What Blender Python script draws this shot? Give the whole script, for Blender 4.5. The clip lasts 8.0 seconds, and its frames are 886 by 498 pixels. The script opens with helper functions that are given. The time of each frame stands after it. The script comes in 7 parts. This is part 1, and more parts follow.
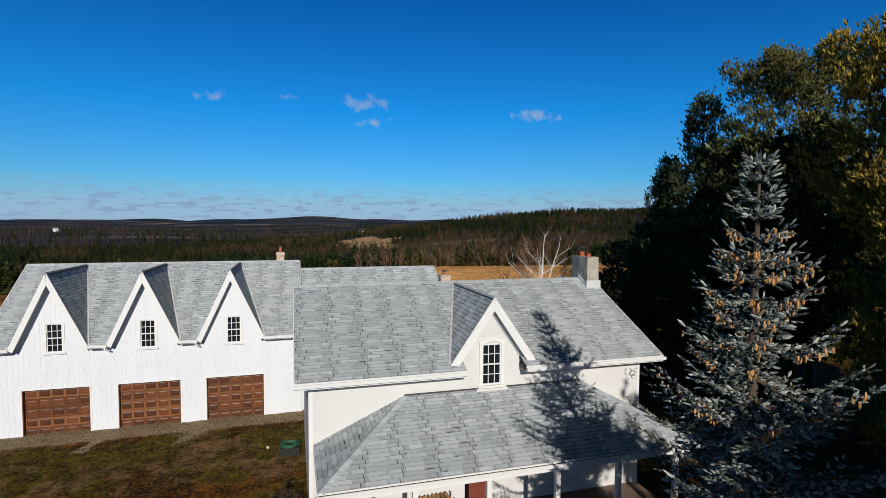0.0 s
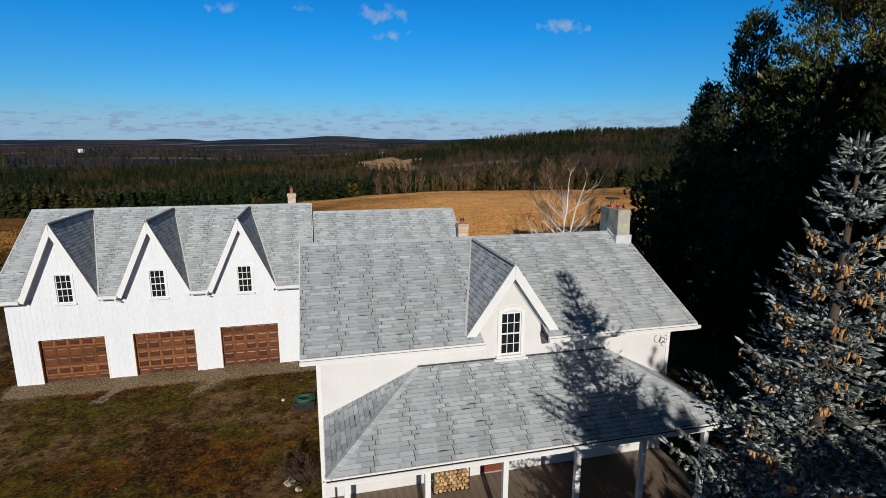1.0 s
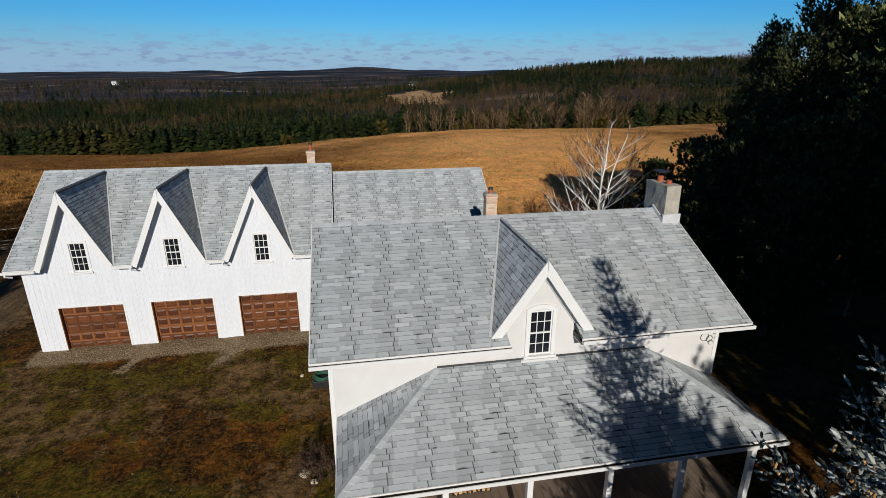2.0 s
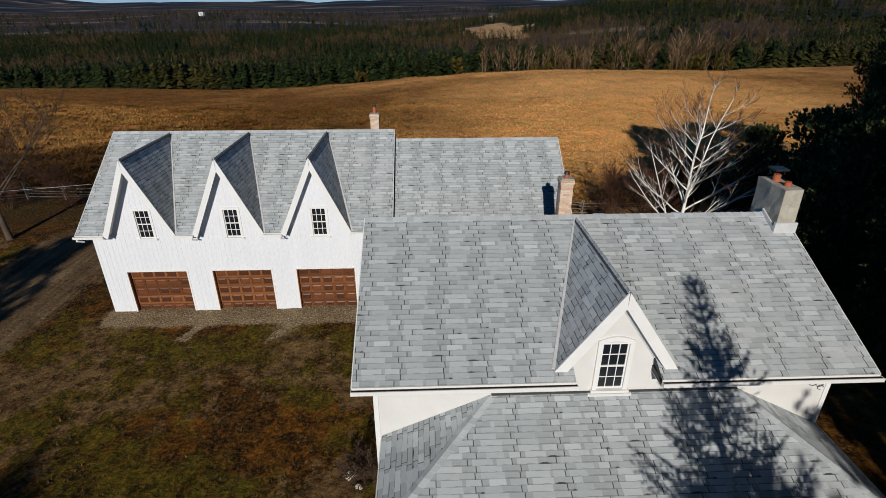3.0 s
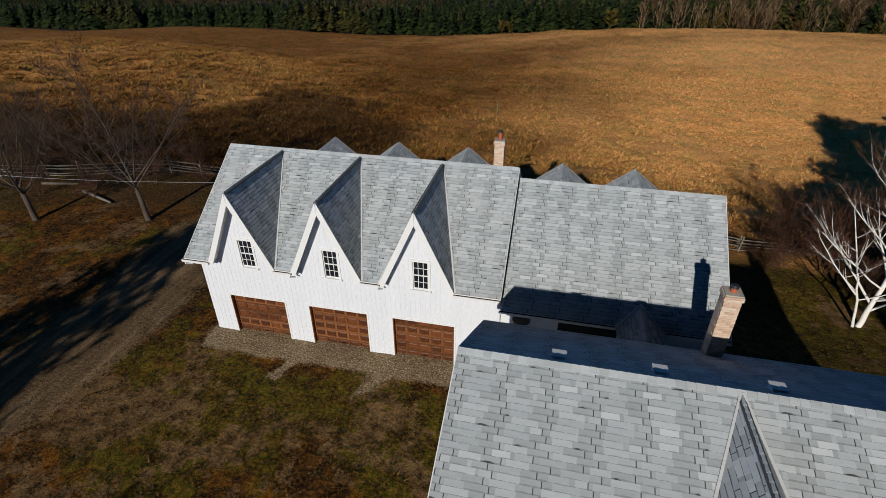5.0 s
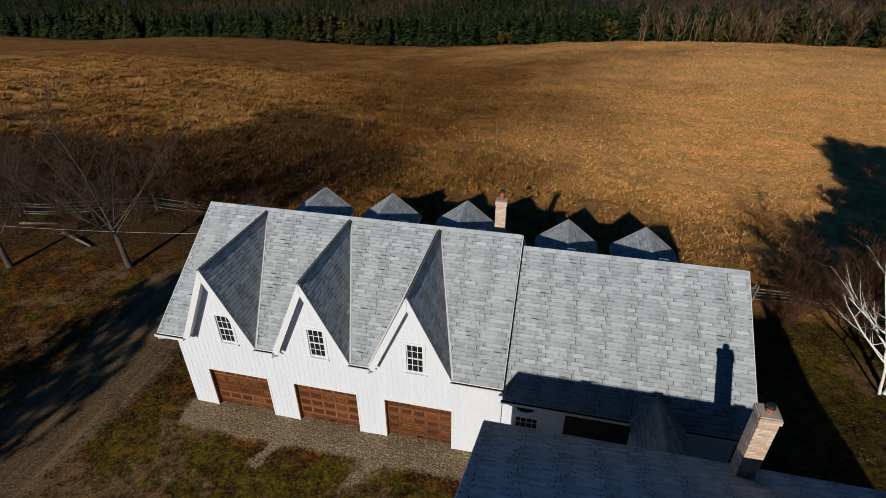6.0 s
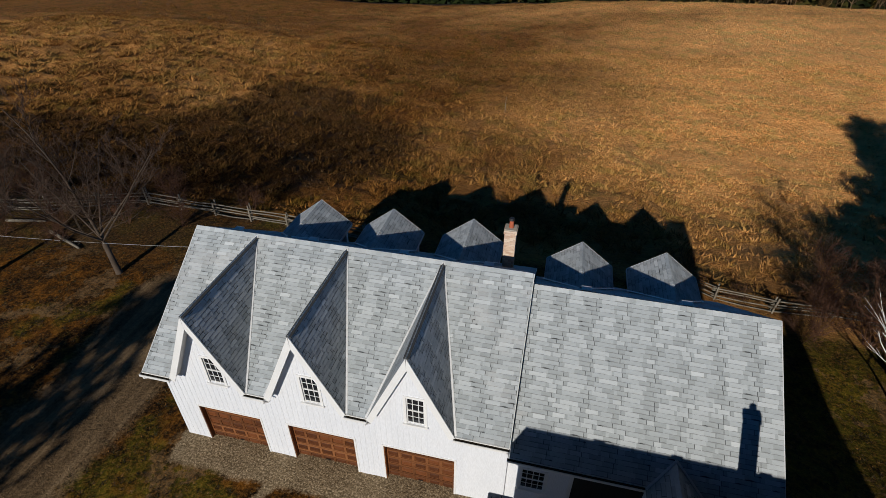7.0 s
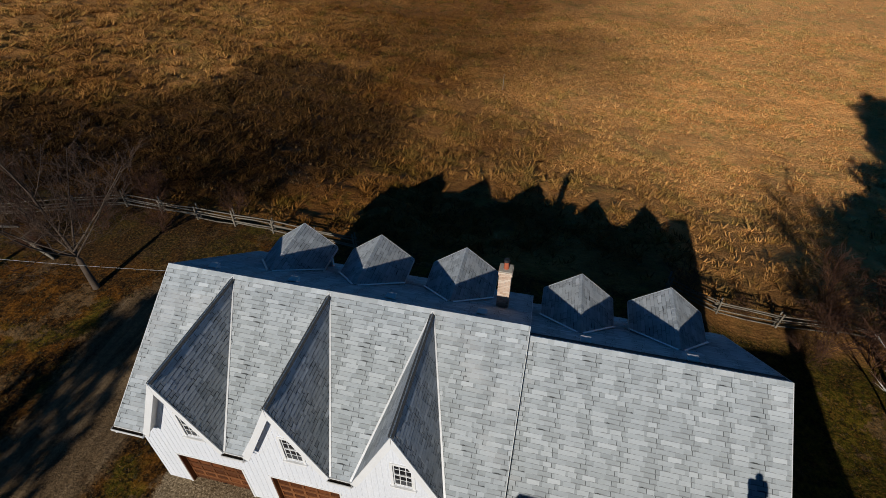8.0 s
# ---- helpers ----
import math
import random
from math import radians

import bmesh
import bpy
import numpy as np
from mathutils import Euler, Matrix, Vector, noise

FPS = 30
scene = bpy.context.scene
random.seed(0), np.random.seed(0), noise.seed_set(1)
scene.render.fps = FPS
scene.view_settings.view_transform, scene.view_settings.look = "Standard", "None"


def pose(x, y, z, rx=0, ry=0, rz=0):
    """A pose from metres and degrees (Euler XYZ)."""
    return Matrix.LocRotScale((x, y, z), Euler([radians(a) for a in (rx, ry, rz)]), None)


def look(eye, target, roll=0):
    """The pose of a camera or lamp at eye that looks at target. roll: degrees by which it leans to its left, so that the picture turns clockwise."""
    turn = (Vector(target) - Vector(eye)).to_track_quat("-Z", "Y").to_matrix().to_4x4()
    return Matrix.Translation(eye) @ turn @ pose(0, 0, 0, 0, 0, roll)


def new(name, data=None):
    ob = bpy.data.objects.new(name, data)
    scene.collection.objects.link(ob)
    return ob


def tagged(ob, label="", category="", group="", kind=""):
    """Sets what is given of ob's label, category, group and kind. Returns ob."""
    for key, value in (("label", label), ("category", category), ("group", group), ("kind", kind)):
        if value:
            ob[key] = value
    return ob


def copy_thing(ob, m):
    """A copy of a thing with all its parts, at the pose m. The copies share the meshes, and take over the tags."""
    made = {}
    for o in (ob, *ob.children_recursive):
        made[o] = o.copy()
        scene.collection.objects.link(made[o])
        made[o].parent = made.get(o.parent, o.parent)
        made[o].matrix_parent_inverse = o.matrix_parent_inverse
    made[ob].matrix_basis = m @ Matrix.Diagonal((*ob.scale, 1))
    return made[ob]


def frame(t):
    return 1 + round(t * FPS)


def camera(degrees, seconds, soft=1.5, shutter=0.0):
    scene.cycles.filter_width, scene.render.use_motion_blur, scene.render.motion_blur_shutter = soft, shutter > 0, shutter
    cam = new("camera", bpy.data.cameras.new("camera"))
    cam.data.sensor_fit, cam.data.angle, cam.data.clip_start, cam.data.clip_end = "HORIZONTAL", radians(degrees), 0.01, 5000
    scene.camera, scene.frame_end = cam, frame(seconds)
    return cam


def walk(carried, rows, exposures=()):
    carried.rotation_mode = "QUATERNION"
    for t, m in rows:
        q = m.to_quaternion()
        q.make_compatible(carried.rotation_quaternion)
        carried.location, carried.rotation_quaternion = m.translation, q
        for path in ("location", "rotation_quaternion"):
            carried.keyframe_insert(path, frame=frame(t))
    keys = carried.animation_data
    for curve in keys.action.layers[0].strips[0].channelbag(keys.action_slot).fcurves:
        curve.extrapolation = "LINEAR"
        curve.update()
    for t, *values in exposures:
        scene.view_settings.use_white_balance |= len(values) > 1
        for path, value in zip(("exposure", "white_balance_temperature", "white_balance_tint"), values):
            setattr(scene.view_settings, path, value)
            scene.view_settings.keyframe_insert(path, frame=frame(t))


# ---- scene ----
cam = camera(81.2, 8.0, soft=0.8)
PATH = [
    (0, (0.749, 1.18, 9.536), (1.305, 3.098, 9.433), 0.3),
    (0.5, (1.028, 1.931, 10.052), (1.552, 3.842, 9.779), 0.3),
    (1, (1.33, 2.738, 10.629), (1.8, 4.639, 10.223), 0.2),
    (2.5, (2.212, 5.681, 12.246), (2.446, 7.517, 11.488), 0.1),
    (3, (2.431, 6.827, 12.807), (2.503, 8.63, 11.946), -0.0),
    (3.5, (2.544, 7.987, 13.409), (2.424, 9.741, 12.456), -0.2),
    (4, (2.618, 9.188, 14.056), (2.284, 10.87, 13.026), -0.3),
    (4.2, (2.620, 9.69, 14.315), (2.243, 11.362, 13.283), -0.3),
    (5.3, (2.29, 12.53, 15.86), (1.909, 14.195, 14.82), -0.1),
    (5.5, (2.185, 13.1, 16.127), (1.801, 14.77, 15.095), -0.1),
    (6, (1.898, 14.498, 16.783), (1.518, 16.174, 15.76), 0.0),
    (6.5, (1.594, 15.873, 17.485), (1.211, 17.519, 16.416), 0.0),
    (7, (1.294, 17.271, 18.255), (0.915, 18.86, 17.101), 0.1),
    (7.5, (1.076, 18.684, 19.045), (0.709, 20.223, 17.822), 0.2),
    (8, (0.88, 20.118, 19.769), (0.533, 21.618, 18.492), 0.3),
]
walk(cam, [(t, look(eye, target, roll)) for t, eye, target, roll in PATH], exposures=((0, 0.0), (1.2, 0.0), (3, -0.1), (4.2, -0.06), (5.5, -0.15), (6.5, -0.1), (8, -0.1)))

# ---- light ----
SUN_WAY = Vector((0.11, 1.0, -0.43)).normalized()
sun = new("sun", bpy.data.lights.new("sun", "SUN"))
sun.data.energy, sun.data.angle, sun.data.color = 4.3, radians(0.55), (1.0, 0.94, 0.85)
sun.matrix_world = look((-10, -40, 40), Vector((-10, -40, 40)) + SUN_WAY)

world = bpy.data.worlds.new("sky")
scene.world = world
world.use_nodes = True
wt = world.node_tree
wn, wl = wt.nodes, wt.links
wn.clear()
w_out = wn.new("ShaderNodeOutputWorld")
w_bg = wn.new("ShaderNodeBackground")
w_bg.inputs["Strength"].default_value = 0.043
sky = wn.new("ShaderNodeTexSky")
sky.sky_type = "NISHITA"
sky.sun_disc = False
sky.sun_elevation = math.asin(-SUN_WAY.z)
sky.sun_rotation = math.atan2(-SUN_WAY.x, -SUN_WAY.y)
sky.altitude = 300
sky.air_density, sky.dust_density, sky.ozone_density = 1.0, 0.1, 2.5
w_co = wn.new("ShaderNodeTexCoord")
w_sep = wn.new("ShaderNodeSeparateXYZ")
wl.new(w_co.outputs["Generated"], w_sep.inputs[0])


def w_math(op, a, b=0.0):
    n = wn.new("ShaderNodeMath")
    n.operation = op
    for sock, v in ((n.inputs[0], a), (n.inputs[1], b)):
        if isinstance(v, (int, float)):
            sock.default_value = v
        else:
            wl.new(v, sock)
    return n.outputs[0]


def w_ramp(fac, stops):
    r = wn.new("ShaderNodeValToRGB")
    e = r.color_ramp.elements
    while len(e) < len(stops):
        e.new(0.5)
    for el, (p, c) in zip(e, stops):
        el.position, el.color = p, (*c, 1)
    wl.new(fac, r.inputs["Fac"])
    return r.outputs["Color"]


def w_mix(fac, a, b, mode="MIX"):
    n = wn.new("ShaderNodeMix")
    n.data_type, n.blend_type = "RGBA", mode
    for sock, v in ((n.inputs[0], fac), (n.inputs[6], a), (n.inputs[7], b)):
        if isinstance(v, (int, float)):
            sock.default_value = v
        elif isinstance(v, tuple):
            sock.default_value = (*v, 1)
        else:
            wl.new(v, sock)
    return n.outputs[2]


# clear late-autumn sky: deep blue, paler low down; dimmed overhead to keep shade dark
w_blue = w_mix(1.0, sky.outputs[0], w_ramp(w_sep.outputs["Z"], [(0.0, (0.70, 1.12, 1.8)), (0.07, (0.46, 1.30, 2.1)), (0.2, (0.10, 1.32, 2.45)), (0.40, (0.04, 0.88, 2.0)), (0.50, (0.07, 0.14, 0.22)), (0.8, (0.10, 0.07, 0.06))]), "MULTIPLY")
# flat cloud banks close to the horizon and a few small puffs above them
w_flat = wn.new("ShaderNodeMapping")
w_flat.inputs["Scale"].default_value = (1.0, 1.0, 4.5)
wl.new(w_co.outputs["Generated"], w_flat.inputs["Vector"])
w_n = wn.new("ShaderNodeTexNoise")
w_n.inputs["Scale"].default_value, w_n.inputs["Detail"].default_value, w_n.inputs["Roughness"].default_value = 30, 6, 0.55
wl.new(w_flat.outputs[0], w_n.inputs["Vector"])
w_low = w_math("MULTIPLY", w_ramp(w_n.outputs["Fac"], [(0.52, (0, 0, 0)), (0.60, (1, 1, 1))]), w_ramp(w_sep.outputs["Z"], [(0.0, (0.35, 0.35, 0.35)), (0.025, (0.8, 0.8, 0.8)), (0.045, (0.45, 0.45, 0.45)), (0.075, (0, 0, 0))]))
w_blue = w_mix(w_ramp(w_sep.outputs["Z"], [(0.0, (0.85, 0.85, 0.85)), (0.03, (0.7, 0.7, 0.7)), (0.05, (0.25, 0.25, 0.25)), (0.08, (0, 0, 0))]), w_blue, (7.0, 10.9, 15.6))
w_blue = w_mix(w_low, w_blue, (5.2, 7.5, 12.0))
w_cloud = w_math("MULTIPLY", w_low, 0.0)
for cx, cy, cz, size in ((-0.127, 0.969, 0.213, 0.030), (-0.002, 0.976, 0.221, 0.022), (0.123, 0.969, 0.216, 0.042), (0.145, 0.973, 0.184, 0.032), (0.436, 0.878, 0.198, 0.034)):
    w_d = wn.new("ShaderNodeVectorMath")
    w_d.operation = "SUBTRACT"
    w_d.inputs[1].default_value = (cx, cy, cz)
    wl.new(w_co.outputs["Generated"], w_d.inputs[0])
    w_s = wn.new("ShaderNodeVectorMath")
    w_s.operation = "MULTIPLY"
    w_s.inputs[1].default_value = (0.72 / size, 0.72 / size, 2.0 / size)
    wl.new(w_d.outputs[0], w_s.inputs[0])
    w_l = wn.new("ShaderNodeVectorMath")
    w_l.operation = "LENGTH"
    wl.new(w_s.outputs[0], w_l.inputs[0])
    w_p = wn.new("ShaderNodeTexNoise")
    w_p.inputs["Scale"].default_value, w_p.inputs["Detail"].default_value = 48, 6
    wl.new(w_co.outputs["Generated"], w_p.inputs["Vector"])
    w_e = w_math("ADD", w_l.outputs["Value"], w_math("MULTIPLY", w_p.outputs["Fac"], 3.2))
    w_cloud = w_math("MAXIMUM", w_cloud, w_math("MULTIPLY", w_math("SUBTRACT", 2.3, w_e), 0.75))
w_fac = wn.new("ShaderNodeClamp")
wl.new(w_cloud, w_fac.inputs["Value"])
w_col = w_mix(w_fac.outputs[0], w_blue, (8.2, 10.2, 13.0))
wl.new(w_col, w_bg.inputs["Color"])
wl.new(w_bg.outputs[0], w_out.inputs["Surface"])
scene.view_settings.exposure = 0.0


# ---- materials ----
class Nodes:
    """A short hand for building one node material."""

    def __init__(self, name, rough=0.8, metal=0.0, spec=0.3):
        self.m = bpy.data.materials.new(name)
        self.m.use_nodes = True
        self.t = self.m.node_tree
        self.b = self.t.nodes["Principled BSDF"]
        self.b.inputs["Roughness"].default_value = rough
        self.b.inputs["Metallic"].default_value = metal
        self.b.inputs["Specular IOR Level"].default_value = spec
        self.co = self.t.nodes.new("ShaderNodeTexCoord")

    def node(self, kind):
        return self.t.nodes.new(kind)

    def link(self, a, b):
        self.t.links.new(a, b)

    def noise(self, scale, detail=4, rough=0.6, space="Object", stretch=None):
        n = self.t.nodes.new("ShaderNodeTexNoise")
        n.inputs["Scale"].default_value = scale
        n.inputs["Detail"].default_value = detail
        n.inputs["Roughness"].default_value = rough
        src = self.co.outputs[space]
        if stretch:
            mp = self.t.nodes.new("ShaderNodeMapping")
            mp.inputs["Scale"].default_value = stretch
            self.link(src, mp.inputs["Vector"])
            src = mp.outputs[0]
        self.link(src, n.inputs["Vector"])
        return n.outputs["Fac"]

    def ramp(self, fac, stops):
        r = self.t.nodes.new("ShaderNodeValToRGB")
        e = r.color_ramp.elements
        while len(e) < len(stops):
            e.new(0.5)
        for el, (p, c) in zip(e, stops):
            el.position = p
            el.color = (*c, 1) if len(c) == 3 else c
        self.link(fac, r.inputs["Fac"])
        return r.outputs["Color"]

    def mix(self, fac, a, b, mode="MIX"):
        n = self.t.nodes.new("ShaderNodeMix")
        n.data_type, n.blend_type = "RGBA", mode
        for sock, v in ((n.inputs[0], fac), (n.inputs[6], a), (n.inputs[7], b)):
            if isinstance(v, (int, float)):
                sock.default_value = v
            elif isinstance(v, tuple):
                sock.default_value = (*v, 1)
            else:
                self.link(v, sock)
        return n.outputs[2]

    def math(self, op, a, b=0.0):
        n = self.t.nodes.new("ShaderNodeMath")
        n.operation = op
        for sock, v in ((n.inputs[0], a), (n.inputs[1], b)):
            if isinstance(v, (int, float)):
                sock.default_value = v
            else:
                self.link(v, sock)
        return n.outputs[0]

    def attr(self, name):
        n = self.t.nodes.new("ShaderNodeAttribute")
        n.attribute_name = name
        return n.outputs["Fac"]

    def island(self):
        return self.t.nodes.new("ShaderNodeNewGeometry").outputs["Random Per Island"]

    def obrand(self):
        return self.t.nodes.new("ShaderNodeObjectInfo").outputs["Random"]

    def bump(self, height, strength=0.3, dist=0.01):
        n = self.t.nodes.new("ShaderNodeBump")
        n.inputs["Strength"].default_value = strength
        n.inputs["Distance"].default_value = dist
        self.link(height, n.inputs["Height"])
        self.link(n.outputs[0], self.b.inputs["Normal"])

    def done(self, color):
        if isinstance(color, tuple):
            self.b.inputs["Base Color"].default_value = (*color, 1)
        else:
            self.link(color, self.b.inputs["Base Color"])
        return self.m


def simple(name, c1, c2, scale, rough=0.7, metal=0.0, bump=0.2, dist=0.005, stretch=None, spec=0.3, fine=60):
    k = Nodes(name, rough, metal, spec)
    a = k.noise(scale, 5, 0.65, stretch=stretch)
    f = k.noise(fine, 3, 0.6, stretch=stretch)
    col = k.ramp(a, [(0.3, c1), (0.7, c2)])
    col = k.mix(0.35, col, k.ramp(f, [(0.3, tuple(0.75 * v for v in c1)), (0.7, tuple(min(1, 1.15 * v) for v in c2))]))
    if bump:
        k.bump(f, bump, dist)
    return k.done(col)


def shingle_material(name="asphalt_shingle", per_tab=True):
    k = Nodes(name, 0.95, 0, 0.05)
    if per_tab:
        tone = k.math("ADD", k.attr("tone"), k.math("MULTIPLY", k.math("SUBTRACT", k.obrand(), 0.5), 0.10))
    else:
        tone = k.math("ADD", k.math("MULTIPLY", k.island(), 0.40), 0.36)
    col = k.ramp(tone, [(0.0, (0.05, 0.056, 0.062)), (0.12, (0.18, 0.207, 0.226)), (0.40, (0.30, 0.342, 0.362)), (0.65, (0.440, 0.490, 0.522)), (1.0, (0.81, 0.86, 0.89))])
    # some batches lean to a warm grey, others to blue
    hue = k.noise(1.1, 3, 0.6, stretch=(0.5, 1.0, 2.0))
    col = k.mix(k.ramp(hue, [(0.48, (0, 0, 0)), (0.62, (0.32, 0.32, 0.32))]), col, (0.50, 0.485, 0.485))
    st = k.noise(4, 5, 0.7, stretch=(0.35, 1.0, 1.0))
    col = k.mix(0.22, col, k.ramp(st, [(0.35, (0.17, 0.19, 0.205)), (0.65, (0.60, 0.63, 0.635))]))
    big = k.noise(0.6, 4, 0.6)
    col = k.mix(0.16, col, k.ramp(big, [(0.35, (0.22, 0.235, 0.24)), (0.65, (0.52, 0.535, 0.54))]))
    g = k.noise(160, 2, 0.8)
    col = k.mix(0.22, col, k.ramp(g, [(0.3, (0.12, 0.13, 0.138)), (0.7, (0.66, 0.68, 0.69))]))
    k.bump(g, 0.35, 0.004)
    return k.done(col)


M_SHINGLE = shingle_material()
M_CAP = shingle_material("shingle_cap", False)
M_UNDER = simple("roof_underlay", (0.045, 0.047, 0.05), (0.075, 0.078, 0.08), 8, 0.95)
M_STUCCO = simple("white_stucco", (0.57, 0.56, 0.545), (0.66, 0.65, 0.635), 1.3, 0.9, bump=0.5, dist=0.004, fine=90)
M_SIDING = simple("white_siding", (0.63, 0.65, 0.685), (0.70, 0.715, 0.745), 1.5, 0.55, bump=0.15, stretch=(1, 1, 0.15), fine=40)
M_TRIM = simple("white_trim", (0.66, 0.66, 0.65), (0.74, 0.74, 0.73), 3, 0.45, bump=0.1)
M_SOFFIT = simple("soffit_paint", (0.60, 0.59, 0.56), (0.70, 0.69, 0.66), 3, 0.7, bump=0.1)
M_FLASH = simple("galvanised_flashing", (0.55, 0.56, 0.57), (0.72, 0.73, 0.74), 6, 0.5, 0.3, bump=0.1)
M_DARKMETAL = simple("dark_metal", (0.02, 0.02, 0.022), (0.05, 0.05, 0.05), 8, 0.5, 0.5, bump=0.1)
M_MORTAR = simple("mortar_render", (0.20, 0.185, 0.155), (0.50, 0.465, 0.39), 2.2, 0.95, bump=0.6, dist=0.01)
M_LIME = simple("pale_lime_mortar", (0.46, 0.42, 0.36), (0.62, 0.58, 0.51), 6, 0.95, bump=0.4)
M_GREEN = simple("green_plastic", (0.012, 0.06, 0.035), (0.025, 0.10, 0.055), 4, 0.5)
M_ROCK = simple("pale_rock", (0.40, 0.34, 0.25), (0.62, 0.54, 0.42), 4, 0.9, bump=0.6, dist=0.02, fine=25)


def garage_wood(name, dark, mid, pale):
    k = Nodes(name, 0.45, 0, 0.35)
    r = k.math("ADD", k.math("MULTIPLY", k.obrand(), 0.55), k.math("MULTIPLY", k.noise(2.5, 4, 0.6, stretch=(1, 1, 8)), 0.45))
    col = k.ramp(r, [(0.15, dark), (0.5, mid), (0.85, pale)])
    grain = k.noise(9, 5, 0.7, stretch=(0.6, 4, 22))
    col = k.mix(0.4, col, k.ramp(grain, [(0.35, dark), (0.65, pale)]))
    k.bump(grain, 0.15, 0.003)
    return k.done(col)


M_CEDAR = garage_wood("varnished_cedar", (0.035, 0.011, 0.005), (0.105, 0.033, 0.011), (0.30, 0.12, 0.045))
M_CEDAR_PANEL = garage_wood("weathered_cedar_panel", (0.015, 0.005, 0.003), (0.065, 0.019, 0.007), (0.21, 0.068, 0.022))


def brick_material():
    k = Nodes("clay_brick", 0.9, 0, 0.2)
    r = k.obrand()
    col = k.ramp(r, [(0.0, (0.46, 0.29, 0.20)), (0.5, (0.60, 0.44, 0.33)), (1.0, (0.72, 0.60, 0.48))])
    n = k.noise(14, 4, 0.7)
    col = k.mix(0.35, col, k.ramp(n, [(0.3, (0.28, 0.17, 0.11)), (0.7, (0.66, 0.52, 0.40))]))
    k.bump(n, 0.4, 0.006)
    return k.done(col)


M_BRICK = brick_material()
M_POT = simple("terracotta", (0.32, 0.075, 0.035), (0.48, 0.13, 0.06), 6, 0.8)


def glass_material():
    k = Nodes("window_glass", 0.05, 0, 0.5)
    n = k.noise(1.5, 2, 0.5)
    k.bump(n, 0.03, 0.02)
    return k.done((0.012, 0.014, 0.018))


M_GLASS = glass_material()


def bark(name, c1, c2, scale=6, bumpy=0.6):
    return simple(name, c1, c2, scale, 0.9, bump=bumpy, dist=0.02, stretch=(1, 1, 0.3), fine=30)


M_BARK = bark("grey_brown_bark", (0.040, 0.028, 0.020), (0.105, 0.076, 0.054))
M_BIRCH = bark("white_birch_bark", (0.66, 0.63, 0.58), (0.88, 0.86, 0.82), 5, 0.2)
M_TWIG = bark("brown_twig", (0.036, 0.021, 0.013), (0.10, 0.060, 0.038))
M_RAIL = bark("weathered_rail", (0.09, 0.075, 0.055), (0.24, 0.21, 0.165), 4)


def leaf_material(name, stops, rough=0.6, single=False):
    k = Nodes(name, rough, 0, 0.25)
    col = k.ramp(k.obrand() if single else k.island(), stops)
    n = k.noise(0.5, 3, 0.6)
    dark = tuple(0.6 * v for v in stops[0][1])
    col = k.mix(k.math("MULTIPLY", n, 0.5), col, dark)
    return k.done(col)


M_SPRUCE = leaf_material("blue_spruce_needles", [(0, (0.030, 0.038, 0.031)), (0.5, (0.155, 0.178, 0.158)), (1, (0.60, 0.63, 0.58))])
M_PINE = leaf_material("pine_needles", [(0, (0.012, 0.020, 0.008)), (0.5, (0.050, 0.066, 0.024)), (1, (0.22, 0.23, 0.07))])
M_PINE_OLIVE = leaf_material("olive_pine_needles", [(0, (0.030, 0.038, 0.012)), (0.5, (0.155, 0.155, 0.042)), (1, (0.46, 0.40, 0.10))])
M_PINE_GOLD = leaf_material("golden_pine_needles", [(0, (0.06, 0.052, 0.010)), (0.5, (0.27, 0.20, 0.030)), (1, (0.60, 0.42, 0.065))])
M_CONE = leaf_material("spruce_cones", [(0, (0.42, 0.19, 0.06)), (1, (0.68, 0.38, 0.15))], single=True)


def woods_material(name, stops, patch):
    """Distant tree cover: each bough its own tone, with wide patches of another colour."""
    k = Nodes(name, 0.7, 0, 0.15)
    col = k.ramp(k.island(), stops)
    n = k.noise(0.022, 4, 0.6, stretch=(1.0, 0.7, 1.0))
    col = k.mix(k.ramp(n, [(0.5, (0, 0, 0)), (0.62, (0.7, 0.7, 0.7))]), col, k.ramp(k.island(), patch))
    return k.done(col)


M_WOODS = woods_material("far_conifers", [(0, (0.003, 0.007, 0.002)), (0.5, (0.010, 0.018, 0.0042)), (1, (0.027, 0.036, 0.008))], [(0, (0.010, 0.011, 0.003)), (1, (0.075, 0.056, 0.012))])
M_BARE = woods_material("bare_woods", [(0, (0.018, 0.011, 0.005)), (0.5, (0.048, 0.029, 0.012)), (1, (0.12, 0.075, 0.034))], [(0, (0.016, 0.014, 0.006)), (1, (0.075, 0.055, 0.018))])


# ---- terrain ----
def smooth(a, b, v):
    t = np.clip((v - a) / (b - a), 0, 1)
    return t * t * (3 - 2 * t)


def hill(x, y, cx, cy, sx, sy, turn=0.0):
    c, s = math.cos(turn), math.sin(turn)
    u, v = (x - cx) * c + (y - cy) * s, -(x - cx) * s + (y - cy) * c
    return np.exp(-0.5 * ((u / sx) ** 2 + (v / sy) ** 2))


